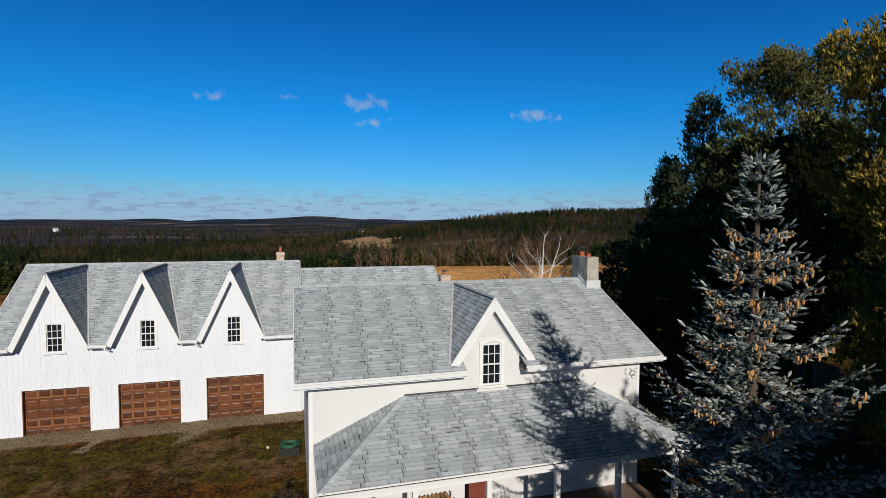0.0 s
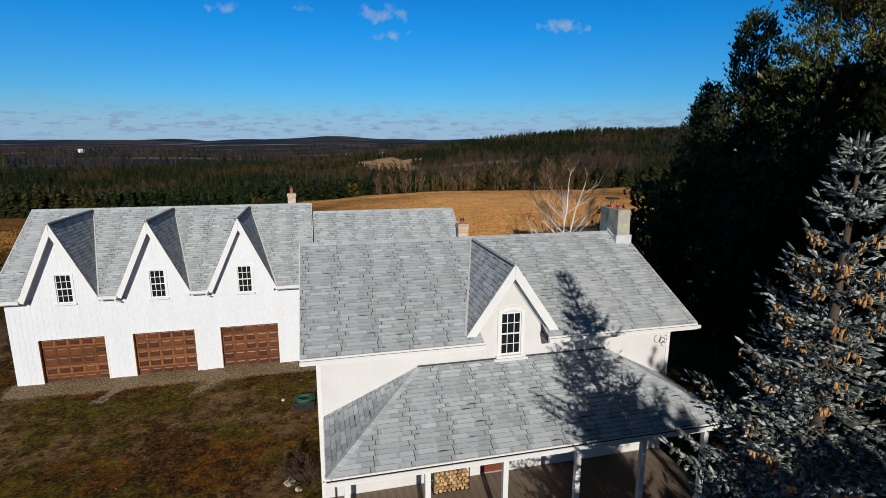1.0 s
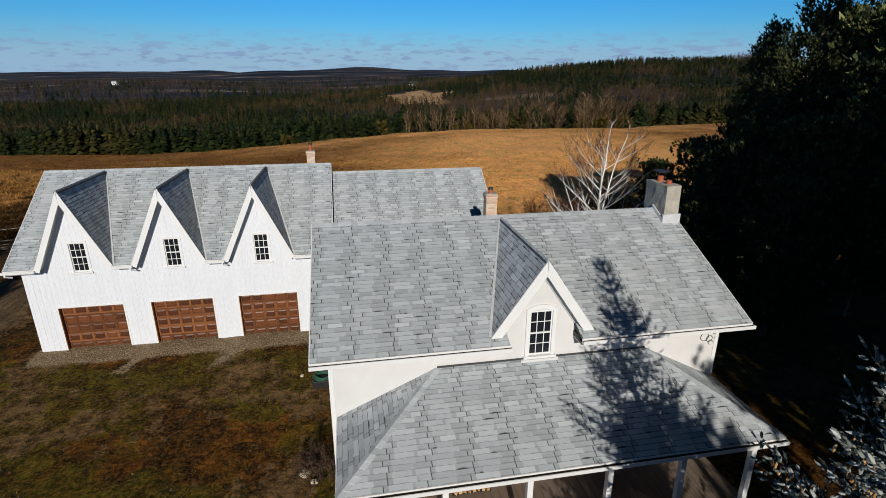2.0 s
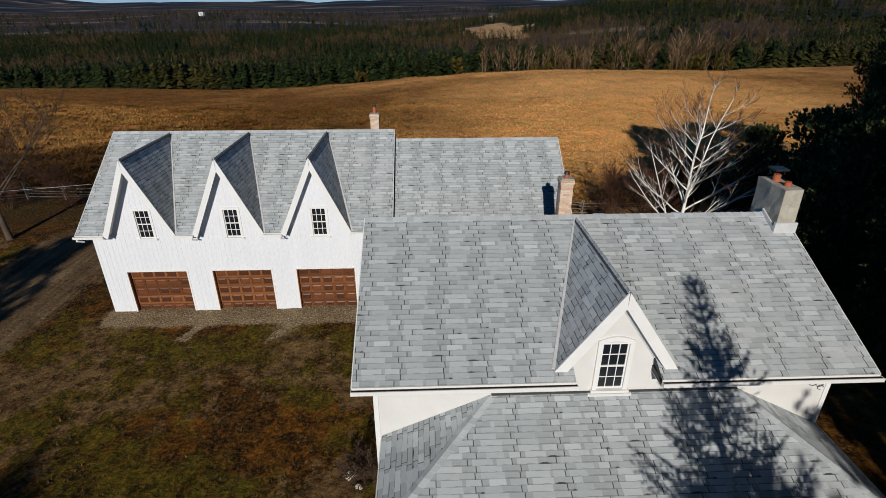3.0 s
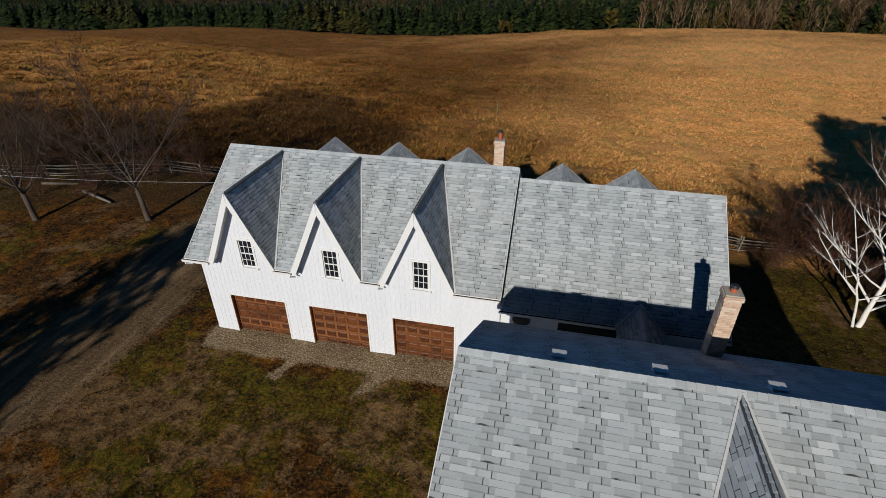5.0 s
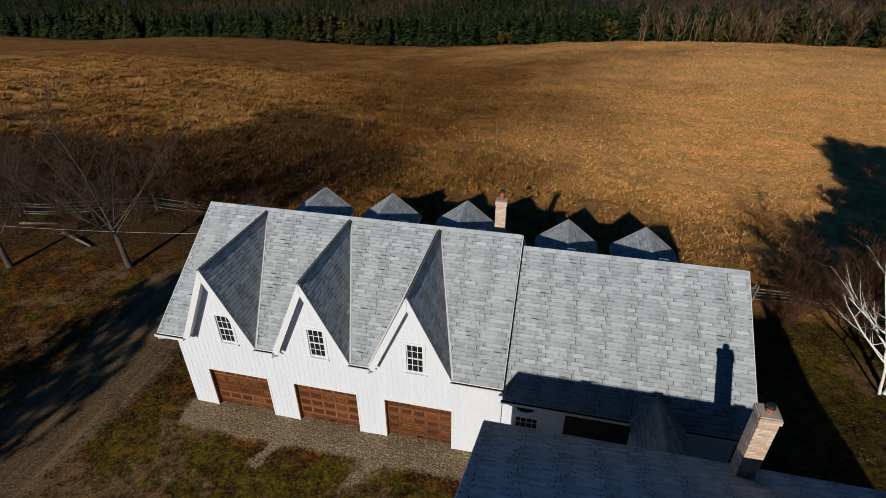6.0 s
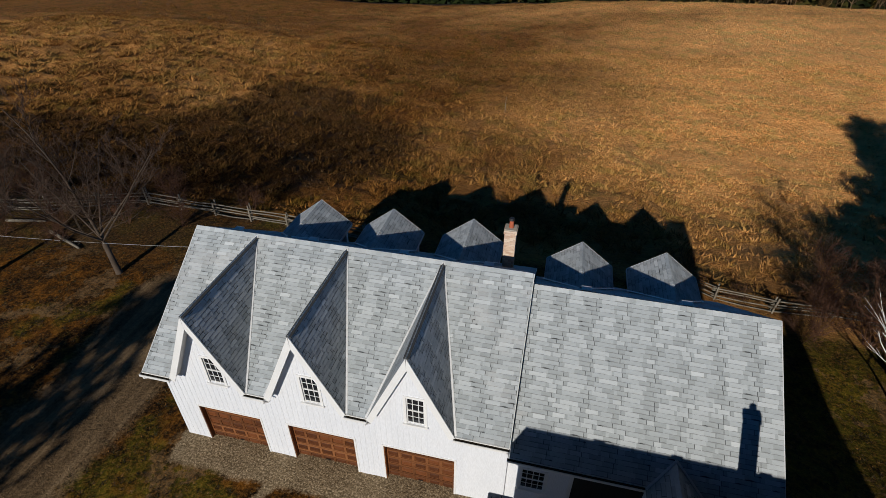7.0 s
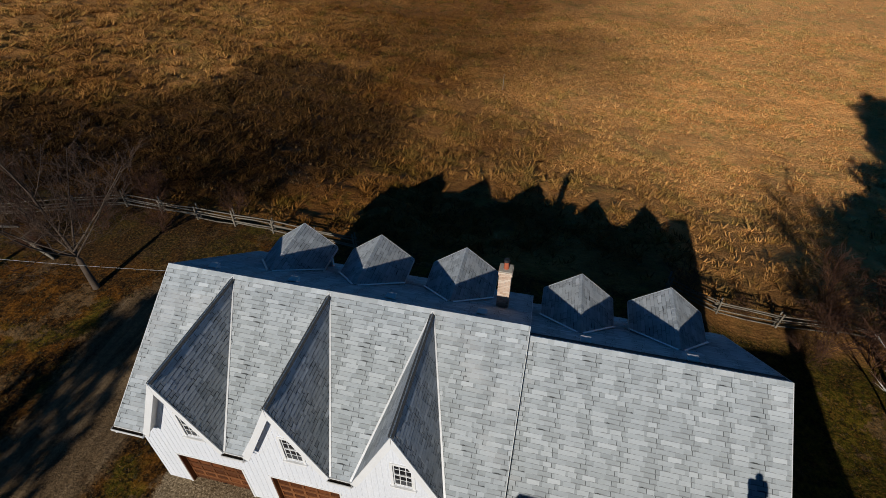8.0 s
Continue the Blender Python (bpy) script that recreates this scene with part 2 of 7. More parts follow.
def height(x, y):
    """The lie of the land."""
    x, y = np.asarray(x, float), np.asarray(y, float)
    d = y + 0.06 * x
    z = np.interp(d, [-4000, 40, 50, 60, 80, 114, 150, 172, 200, 240, 320, 700, 1500, 2600, 3400, 4200, 6000],
                  [0, 0, -1.2, -3.1, -5.5, -7.0, -8.8, -10.2, -14, -22, -28, -31, -30, -22, 2, 22, 34])
    z = z + 0.026 * x * smooth(70, 170, y) * (1 - smooth(300, 600, y)) + 5.0 * hill(x, y, -85, 92, 30, 30)
    z = z - 1.5 * smooth(7.5, 13.0, x) * smooth(27, 37, y) * (1 - smooth(60, 90, y))
    z = z + 1.1 * np.sin(x / 23.0 + 0.8) * smooth(70, 120, y) * (1 - smooth(190, 260, y))
    z = z + 3.0 * hill(x, y, 75, 150, 45, 30)
    z = z + 44 * hill(x, y, 640, 760, 330, 170, 0.5)
    z = z + 30 * hill(x, y, 330, 820, 200, 190, 0.3)
    z = z + 9 * hill(x, y, 500, 610, 160, 30, 0.5)
    z = z + 9 * hill(x, y, -300, 3700, 260, 200)
    z = z + 7 * np.sin(x / 610.0 + 1.3) * smooth(1200, 2400, y) + 6 * np.sin(x / 170.0 + y / 330.0) * smooth(500, 1100, y)
    z = z + (7 * np.sin(x / 900.0 + 0.4) + 9 * np.sin(x / 260.0 + 1.0) + 5 * np.sin(x / 97.0)) * smooth(3000, 4200, y)
    return z


def axis_lines(marks):
    """Grid lines with a spacing for each stretch."""
    out = []
    for a, b, step in marks:
        out.append(np.arange(a, b, step))
    return np.unique(np.concatenate(out + [np.array([marks[-1][1]])]))


GX = axis_lines([(-4600, -1200, 200), (-1200, -300, 50), (-300, -100, 10), (-100, -80, 2.0), (-80, 50, 0.5), (50, 100, 2.5), (100, 400, 12), (400, 1300, 30), (1300, 4700, 200)])
GY = axis_lines([(-1500, -100, 100), (-100, -5, 8), (-5, 42, 0.6), (42, 112, 0.45), (112, 190, 1.3), (190, 260, 5), (260, 1300, 26), (1300, 4800, 90)])


def polyline_distance(x, y, pts):
    best = np.full(np.shape(x), 1e9)
    for (ax, ay), (bx, by) in zip(pts, pts[1:]):
        dx, dy = bx - ax, by - ay
        t = np.clip(((x - ax) * dx + (y - ay) * dy) / (dx * dx + dy * dy), 0, 1)
        best = np.minimum(best, np.hypot(x - ax - t * dx, y - ay - t * dy))
    return best


def ground_material(name, blades=False):
    """Lawn, field, drive and gravel by the masks of the mesh; on loose growth each blade has its own tone."""
    k = Nodes(name, 0.95, 0, 0.1)
    n_big = k.noise(0.16, 5, 0.6)
    n_mid = k.noise(0.9, 5, 0.65)
    n_fine = k.noise(7, 5, 0.75)
    n_grit = k.noise(13, 5, 0.8)
    n_tuft = k.noise(1.5, 6, 0.72, stretch=(0.7, 1.8, 1.0))
    n_patch = k.noise(0.33, 6, 0.72)
    n_spot = k.noise(1.9, 7, 0.78)
    n_hay = k.noise(2.3, 7, 0.80, stretch=(0.8, 1.5, 1.0))
    # lawn: brown thatch with ochre leaf litter, green patches and worn grey-brown soil
    lawn = k.ramp(n_spot, [(0.40, (0.006, 0.004, 0.002)), (0.5, (0.045, 0.025, 0.008)), (0.60, (0.15, 0.078, 0.022))])
    lawn = k.mix(k.ramp(n_patch, [(0.48, (0, 0, 0)), (0.54, (0.8, 0.8, 0.8))]), lawn, k.ramp(n_spot, [(0.40, (0.04, 0.018, 0.003)), (0.60, (0.40, 0.19, 0.03))]))
    lawn = k.mix(k.ramp(k.math("ADD", n_big, k.math("MULTIPLY", k.attr("green"), 0.2)), [(0.52, (0, 0, 0)), (0.57, (0.85, 0.85, 0.85))]), lawn, k.ramp(n_spot, [(0.40, (0.016, 0.022, 0.003)), (0.60, (0.165, 0.200, 0.024))]))
    n_bare = k.noise(0.28, 7, 0.74, stretch=(1.0, 1.0, 7.0))
    lawn = k.mix(k.ramp(k.math("ADD", n_bare, k.math("MULTIPLY", k.attr("bare"), 0.14)), [(0.555, (0, 0, 0)), (0.575, (0.9, 0.9, 0.9))]), lawn, k.ramp(n_spot, [(0.38, (0.05, 0.038, 0.025)), (0.60, (0.38, 0.30, 0.22))]))
    lawn = k.mix(0.36, lawn, k.ramp(n_fine, [(0.42, (0.003, 0.002, 0.001)), (0.5, (0.06, 0.034, 0.010)), (0.58, (0.36, 0.205, 0.062))]))
    lawn = k.mix(1.0, lawn, (0.74, 0.585, 0.38), "MULTIPLY")
    # hay: tan, matted and streaked, yellower on the left rise
    flow = k.node("ShaderNodeTexNoise")
    flow.inputs["Scale"].default_value, flow.inputs["Detail"].default_value, flow.inputs["Roughness"].default_value, flow.inputs["Distortion"].default_value = 0.62, 7, 0.68, 1.5
    turn_ = k.node("ShaderNodeMapping")
    turn_.inputs["Scale"].default_value, turn_.inputs["Rotation"].default_value = (0.9, 1.9, 1.0), (0, 0, 0.25)
    k.link(k.co.outputs["Object"], turn_.inputs["Vector"])
    k.link(turn_.outputs[0], flow.inputs["Vector"])
    n_flow = flow.outputs["Fac"]
    field = k.ramp(n_big, [(0.36, (0.38, 0.155, 0.050)), (0.5, (0.60, 0.285, 0.10)), (0.62, (0.80, 0.43, 0.165))])
    field = k.mix(0.35, field, k.ramp(n_flow, [(0.36, (0.13, 0.045, 0.012)), (0.46, (0.50, 0.225, 0.075)), (0.54, (0.74, 0.38, 0.14)), (0.66, (0.95, 0.60, 0.26))]))
    field = k.mix(0.64, field, k.ramp(n_hay, [(0.38, (0.085, 0.030, 0.008)), (0.46, (0.46, 0.20, 0.062)), (0.54, (0.76, 0.37, 0.125)), (0.66, (0.98, 0.58, 0.23))]))
    field = k.mix(0.25, field, k.ramp(n_fine, [(0.36, (0.18, 0.07, 0.02)), (0.64, (0.92, 0.54, 0.21))]))
    n_wide = k.noise(0.085, 5, 0.65)
    field = k.mix(k.ramp(n_patch, [(0.51, (0, 0, 0)), (0.58, (0.75, 0.75, 0.75))]), field, k.ramp(n_hay, [(0.4, (0.10, 0.076, 0.012)), (0.6, (0.42, 0.315, 0.060))]))
    field = k.mix(k.ramp(n_wide, [(0.38, (0.28, 0.28, 0.28)), (0.48, (0, 0, 0))]), field, k.ramp(n_flow, [(0.4, (0.14, 0.05, 0.016)), (0.62, (0.48, 0.20, 0.075))]))
    # browner hay, darkened further to paint cloud shade over the left and middle
    cloud_dull = k.mix(1.0, field, (0.38, 0.375, 0.285), "MULTIPLY")
    rich = k.mix(0.40, field, (1.0, 0.66, 0.29))
    field = k.mix(k.ramp(k.math("ADD", k.attr("straw"), k.math("MULTIPLY", k.math("SUBTRACT", n_wide, 0.5), 0.8)), [(0.1, (0, 0, 0)), (0.8, (1, 1, 1))]), cloud_dull, rich)
    gravel = k.ramp(n_grit, [(0.38, (0.035, 0.023, 0.011)), (0.5, (0.19, 0.135, 0.075)), (0.62, (0.62, 0.48, 0.31))])
    gravel = k.mix(0.35, gravel, k.ramp(n_spot, [(0.36, (0.12, 0.085, 0.048)), (0.64, (0.38, 0.29, 0.18))]))
    drive = k.ramp(n_mid, [(0.36, (0.085, 0.060, 0.036)), (0.64, (0.25, 0.185, 0.115))])
    n_rut = k.noise(1.5, 5, 0.6, stretch=(1.5, 0.10, 1.0))
    drive = k.mix(0.55, drive, k.ramp(n_rut, [(0.40, (0.035, 0.026, 0.017)), (0.5, (0.13, 0.10, 0.068)), (0.6, (0.34, 0.275, 0.195))]))
    drive = k.mix(0.35, drive, k.ramp(n_fine, [(0.38, (0.03, 0.020, 0.011)), (0.62, (0.30, 0.22, 0.14))]))
    drive = k.mix(1.0, drive, (0.94, 0.82, 0.66), "MULTIPLY")
    wood = k.ramp(n_mid, [(0.3, (0.018, 0.016, 0.017)), (0.7, (0.045, 0.036, 0.036))])
    n_far = k.noise(0.0035, 6, 0.62, stretch=(0.5, 1.6, 1.0))
    far = k.ramp(n_far, [(0.40, (0.008, 0.014, 0.022)), (0.48, (0.022, 0.024, 0.030)), (0.54, (0.055, 0.044, 0.046)), (0.60, (0.085, 0.068, 0.058)), (0.64, (0.26, 0.20, 0.14))])
    wood = k.mix(k.attr("pasture"), wood, far)

    def soft(name, width=0.5):
        v = k.math("ADD", k.attr(name), k.math("MULTIPLY", k.math("SUBTRACT", k.math("ADD", k.math("MULTIPLY", n_fine, 0.5), k.math("MULTIPLY", n_mid, 0.5)), 0.5), 1.6))
        return k.ramp(v, [(0.5 - width / 2, (0, 0, 0)), (0.5 + width / 2, (1, 1, 1))])

    # dark growth colour; over the field it mostly paints tree and cloud shade
    weed_shade = k.ramp(n_fine, [(0.36, (0.012, 0.007, 0.003)), (0.5, (0.05, 0.028, 0.010)), (0.66, (0.15, 0.088, 0.030))])
    field = k.mix(k.ramp(k.math("ADD", k.attr("weed_shade"), k.math("MULTIPLY", k.math("SUBTRACT", n_spot, 0.5), 0.9)), [(0.12, (0, 0, 0)), (0.75, (0.85, 0.85, 0.85))]), field, weed_shade)
    pasture = k.ramp(n_big, [(0.4, (0.27, 0.19, 0.105)), (0.6, (0.42, 0.32, 0.20))])
    field = k.mix(k.attr("pasture"), field, pasture)
    field = k.mix(1.0, field, (1.32, 1.13, 0.95), "MULTIPLY")
    lawn = k.mix(k.ramp(k.attr("weed_shade"), [(0.2, (0, 0, 0)), (0.8, (0.75, 0.75, 0.75))]), lawn, weed_shade)
    col = k.mix(soft("field"), lawn, field)
    col = k.mix(soft("drive"), col, drive)
    col = k.mix(soft("gravel", 0.25), col, gravel)
    col = k.mix(soft("woods"), col, wood)
    h = k.math("ADD", k.math("MULTIPLY", k.math("MULTIPLY", k.math("ADD", k.math("MULTIPLY", n_flow, 0.4), k.math("ADD", k.math("MULTIPLY", n_tuft, 1.5), k.math("MULTIPLY", n_hay, 3.0))), k.attr("field")), 1.0), k.math("ADD", k.math("MULTIPLY", n_spot, 0.35), k.math("MULTIPLY", n_fine, 0.4)))
    if blades:
        col = k.mix(1.0, col, k.ramp(k.island(), [(0.0, (0.20, 0.175, 0.13)), (0.3, (0.52, 0.54, 0.39)), (0.6, (0.74, 0.76, 0.74)), (1.0, (0.92, 0.96, 0.97))]), "MULTIPLY")
    else:
        k.bump(h, 0.9, 0.2)
    return k.done(col)


M_GROUND = ground_material("ground_cover")
M_HAY = ground_material("standing_hay", True)


def lumps(x, y, size, seed):
    """Smooth random unevenness with lumps of about that size."""
    rng = np.random.RandomState(seed)
    t = rng.uniform(-1, 1, (257, 257))
    u, v = x / size, y / size
    i, j = np.floor(u).astype(int), np.floor(v).astype(int)
    fu, fv = u - i, v - j
    fu, fv = fu * fu * (3 - 2 * fu), fv * fv * (3 - 2 * fv)
    i, j = i % 256, j % 256
    return (t[i, j] * (1 - fu) + t[i + 1, j] * fu) * (1 - fv) + (t[i, j + 1] * (1 - fu) + t[i + 1, j + 1] * fu) * fv


def surface(x, y):
    """The land with the field's uneven, matted growth."""
    rough = smooth(42, 46, y + 0.06 * x) * (1 - smooth(180, 260, y))
    z = height(x, y) + rough * (0.35 * lumps(x, y, 9.0, 1) + 0.16 * lumps(x, y, 3.1, 2) + 0.08 * lumps(x, y, 1.3, 3))
    wx, wy = x + 1.6 * lumps(x, y, 5.0, 21), y + 1.6 * lumps(x, y, 5.0, 22)
    return z + rough * ((0.10 + 0.20 * hill(x, y, -52, 78, 34, 28)) * lumps(wx * 0.6, wy * 1.25, 1.25, 23) + 0.09 * lumps(wx * 0.8, wy * 1.4, 0.7, 24))


def weed_shade_mask(x, y):
    """How far dark growth, mostly painted tree and cloud shade, replaces the hay."""
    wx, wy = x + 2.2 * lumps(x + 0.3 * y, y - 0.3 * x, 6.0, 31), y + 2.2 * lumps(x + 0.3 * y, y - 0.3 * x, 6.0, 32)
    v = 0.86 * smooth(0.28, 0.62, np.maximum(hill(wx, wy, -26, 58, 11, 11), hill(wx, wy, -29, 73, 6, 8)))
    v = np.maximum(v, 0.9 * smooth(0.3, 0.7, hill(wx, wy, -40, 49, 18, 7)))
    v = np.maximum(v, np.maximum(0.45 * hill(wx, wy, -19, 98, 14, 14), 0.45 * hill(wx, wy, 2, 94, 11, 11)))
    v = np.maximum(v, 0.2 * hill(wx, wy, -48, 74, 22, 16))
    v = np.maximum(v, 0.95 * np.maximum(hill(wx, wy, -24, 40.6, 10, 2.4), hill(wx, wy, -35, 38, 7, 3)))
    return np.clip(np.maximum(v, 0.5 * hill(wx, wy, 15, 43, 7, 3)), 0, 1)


def strawy(x, y):
    """Where the hay lies palest: on the rise to the left and over the right of the field; elsewhere the duller tone
    includes cloud shade.
    """
    v = np.maximum(np.maximum(1.1 * hill(x, y, 34, 82, 25, 32), 0.7 * hill(x, y, 12, 76, 16, 22)), np.maximum(0.38 * hill(x, y, -64, 88, 30, 24), 0.45 * hill(x, y, -40, 72, 12, 9)))
    return np.maximum(v, np.maximum(1.0 * hill(x, y, 48, 118, 30, 28), 0.7 * hill(x, y, 50, 165, 60, 22)))


def build_ground():
    X, Y = np.meshgrid(GX, GY)
    Z = surface(X, Y)
    rng = np.random.RandomState(5)
    near = (X > -45) & (X < 30) & (Y > -5) & (Y < 130)
    Z = Z + np.where(near & (Y > 43), rng.normal(0, 0.04, X.shape), rng.normal(0, 0.012, X.shape) * near)
    nx, ny = len(GX), len(GY)
    co = np.stack([X, Y, Z], -1).reshape(-1, 3)
    i = np.arange(nx * ny).reshape(ny, nx)
    quads = np.stack([i[:-1, :-1], i[:-1, 1:], i[1:, 1:], i[1:, :-1]], -1).reshape(-1, 4)
    me = bpy.data.meshes.new("ground")
    me.from_pydata(co.tolist(), [], quads.tolist())
    lane = polyline_distance(X, Y, [(-23, -10), (-19.6, 12), (-17.5, 22), (-16.6, 28), (-17.6, 34)])
    fx = Y + 0.06 * X
    masks = {
        "field": smooth(41.0, 44.0, fx + 0.0 * X) * np.where((hill(X + 18 * lumps(X, Y, 24.0, 41), Y + 25 * lumps(X, Y, 24.0, 42), 80, 610, 30, 75) > 0.45) | (hill(X, Y, 560, 560, 150, 22, 0.5) > 0.5), 1, 1 - smooth(195, 215, fx)),
        "drive": 0.95 * (1 - smooth(1.6, 3.4, lane)),
        "gravel": np.maximum(smooth(25.5, 26.6, Y), 0.75 * (1 - smooth(0.15, 0.55, np.minimum(np.abs(X + 7.35 + 0.35 * (26 - Y)), np.abs(X + 3.6 + 0.25 * (26 - Y))))) * smooth(24.3, 25.2, Y)) * (1 - smooth(27.6, 27.8, Y)) * smooth(-12.2, -11.5, X) * (1 - smooth(1.0, 1.6, X)),
        "woods": smooth(185, 205, fx) * (1 - (hill(X + 18 * lumps(X, Y, 24.0, 41), Y + 25 * lumps(X, Y, 24.0, 42), 80, 610, 30, 75) > 0.45)) * (1 - (hill(X, Y, 560, 560, 150, 22, 0.5) > 0.5)),
        "weed_shade": weed_shade_mask(X, Y),
        "green": np.maximum(0.6 * hill(X, Y, -5, 23.8, 8, 1.8), np.maximum(1.8 * hill(X, Y, 14, 34, 5, 9), 0.8 * hill(X, Y, -3, 12, 5, 5))),
        "bare": np.maximum(np.maximum(1.5 * hill(X, Y, -13.4, 21.8, 1.6, 1.3), 0.5 * hill(X, Y, -13, 15, 4, 4)), 0.4 * hill(X, Y, -4, 13, 3, 2.5)),
        "pasture": smooth(300, 400, Y),
        "straw": strawy(X, Y),
    }
    for name, v in masks.items():
        at = me.attributes.new(name, "FLOAT", "POINT")
        at.data.foreach_set("value", v.reshape(-1).astype(np.float32))
    me.materials.append(M_GROUND)
    me.polygons.foreach_set("use_smooth", [True] * len(me.polygons))
    ob = new("ground", me)
    tagged(ob, "lawn, gravel and rolling tan field reaching wooded hills", "ground", kind="structure")


build_ground()


# ---- mesh helpers ----
def mesh_ob(name, verts, faces, mat, parent=None, label="", flat=True):
    me = bpy.data.meshes.new(name)
    me.from_pydata([tuple(v) for v in verts], [], faces)
    me.materials.append(mat)
    if not flat:
        me.polygons.foreach_set("use_smooth", [True] * len(me.polygons))
    me.update()
    ob = new(name, me)
    ob.parent = parent
    if label:
        ob["label"] = label
    return ob


def part(name, bm, mat, parent, label="", bevel=0.0):
    """Links a bmesh as one mesh object under a thing or a part."""
    if bevel:
        bmesh.ops.bevel(bm, geom=list(bm.edges), offset=bevel, segments=1, affect="EDGES")
    bmesh.ops.recalc_face_normals(bm, faces=list(bm.faces))
    me = bpy.data.meshes.new(name)
    bm.to_mesh(me)
    bm.free()
    me.materials.append(mat)
    ob = new(name, me)
    ob.parent = parent
    if label:
        ob["label"] = label
    return ob


def thing(name, label, category, at=(0, 0, 0), group="", kind=""):
    ob = new(name)
    ob.location = at
    ob.empty_display_size = 0.3
    return tagged(ob, label, category, group, kind)


def under(ob, parent):
    """Makes ob a part of a thing that may stand away from the origin."""
    ob.parent = parent
    ob.matrix_parent_inverse = Matrix.Translation(-parent.location)
    return ob


def add_box(bm, x0, x1, y0, y1, z0, z1):
    vs = [bm.verts.new(p) for p in ((x0, y0, z0), (x1, y0, z0), (x1, y1, z0), (x0, y1, z0), (x0, y0, z1), (x1, y0, z1), (x1, y1, z1), (x0, y1, z1))]
    for f in ((0, 3, 2, 1), (4, 5, 6, 7), (0, 1, 5, 4), (1, 2, 6, 5), (2, 3, 7, 6), (3, 0, 4, 7)):
        bm.faces.new([vs[i] for i in f])
    return vs


def box_bm(*b):
    bm = bmesh.new()
    add_box(bm, *b)
    return bm


def add_prism(bm, poly, shift):
    """A solid from a flat polygon and a way to extrude it."""
    shift = Vector(shift)
    a = [bm.verts.new(p) for p in poly]
    b = [bm.verts.new(Vector(p) + shift) for p in poly]
    bm.faces.new(a)
    bm.faces.new(b[::-1])
    n = len(a)
    for i in range(n):
        bm.faces.new([a[i], b[i], b[(i + 1) % n], a[(i + 1) % n]])


def prism_bm(poly, shift):
    bm = bmesh.new()
    add_prism(bm, poly, shift)
    return bm


def add_bar(bm, p, q, w, h, up=(0, 0, 1)):
    """A square bar from p to q, w wide and h high."""
    p, q = Vector(p), Vector(q)
    d = (q - p).normalized()
    side = d.cross(Vector(up)).normalized() * w / 2
    top = side.cross(d).normalized() * h / 2
    add_prism(bm, [p - side - top, p + side - top, p + side + top, p - side + top], q - p)


def bar_bm(p, q, w, h, up=(0, 0, 1)):
    bm = bmesh.new()
    add_bar(bm, p, q, w, h, up)
    return bm


# ---- shingled roofs ----
COURSE, STRIP = 0.145, 1.0


def clip(poly, a, b):
    """The part of a flat polygon to the left of the line from a to b."""
    out = []
    dx, dy = b[0] - a[0], b[1] - a[1]

    def side(p):
        return dx * (p[1] - a[1]) - dy * (p[0] - a[0])

    for i, p in enumerate(poly):
        q = poly[(i + 1) % len(poly)]
        sp, sq = side(p), side(q)
        if sp >= 0:
            out.append(p)
        if (sp > 0 and sq < 0) or (sp < 0 and sq > 0):
            t = sp / (sp - sq)
            out.append((p[0] + t * (q[0] - p[0]), p[1] + t * (q[1] - p[1])))
    return out


def area(poly):
    return 0.5 * sum(p[0] * q[1] - q[0] * p[1] for p, q in zip(poly, poly[1:] + poly[:1]))


def tab_rows(rng):
    """The tabs of one laminated strip: start, end, lift, tone and how far each lower corner is set back."""
    cuts = [0.0, rng.uniform(0.10, 0.26)]
    cuts.append(cuts[1] + rng.uniform(0.36, 0.60))
    if rng.random() < 0.35:
        cuts.append(cuts[2] + rng.uniform(0.07, 0.12))
    cuts.append(STRIP)
    first = rng.random() < 0.25
    tabs = []
    for i, (a, b) in enumerate(zip(cuts, cuts[1:])):
        high = (i % 2 == 1) != first
        tone = rng.gauss(0.69, 0.08) if high else rng.gauss(0.42, 0.06)
        back = (rng.uniform(0.0, 0.010), rng.uniform(0.0, 0.018)) if high else (rng.uniform(0.016, 0.030), rng.uniform(0.016, 0.030))
        jag = [(a + (b - a) * (j + rng.uniform(-0.25, 0.25)) / 4, back[0] + (back[1] - back[0]) * j / 4 + rng.uniform(-0.003, 0.015)) for j in (1, 2, 3)] if b - a > 0.2 else []
        tabs.append((a, b, 0.008 if high else 0.003, min(1.0, max(0.0, tone)), *back, jag))
    return tabs


def tab_poly(tab_, u, v, slot):
    a, b, lift, tone, d0, d1, jag = tab_
    a += slot if a == 0 else 0.0
    return [(u + a, v + d0)] + [(u + ju, v + max(jv, 0.0)) for ju, jv in jag] + [(u + b, v + d1), (u + b, v + COURSE), (u + a, v + COURSE)]


_tab_rng = random.Random(11)
TAB_KINDS = [tab_rows(_tab_rng) for _ in range(18)]


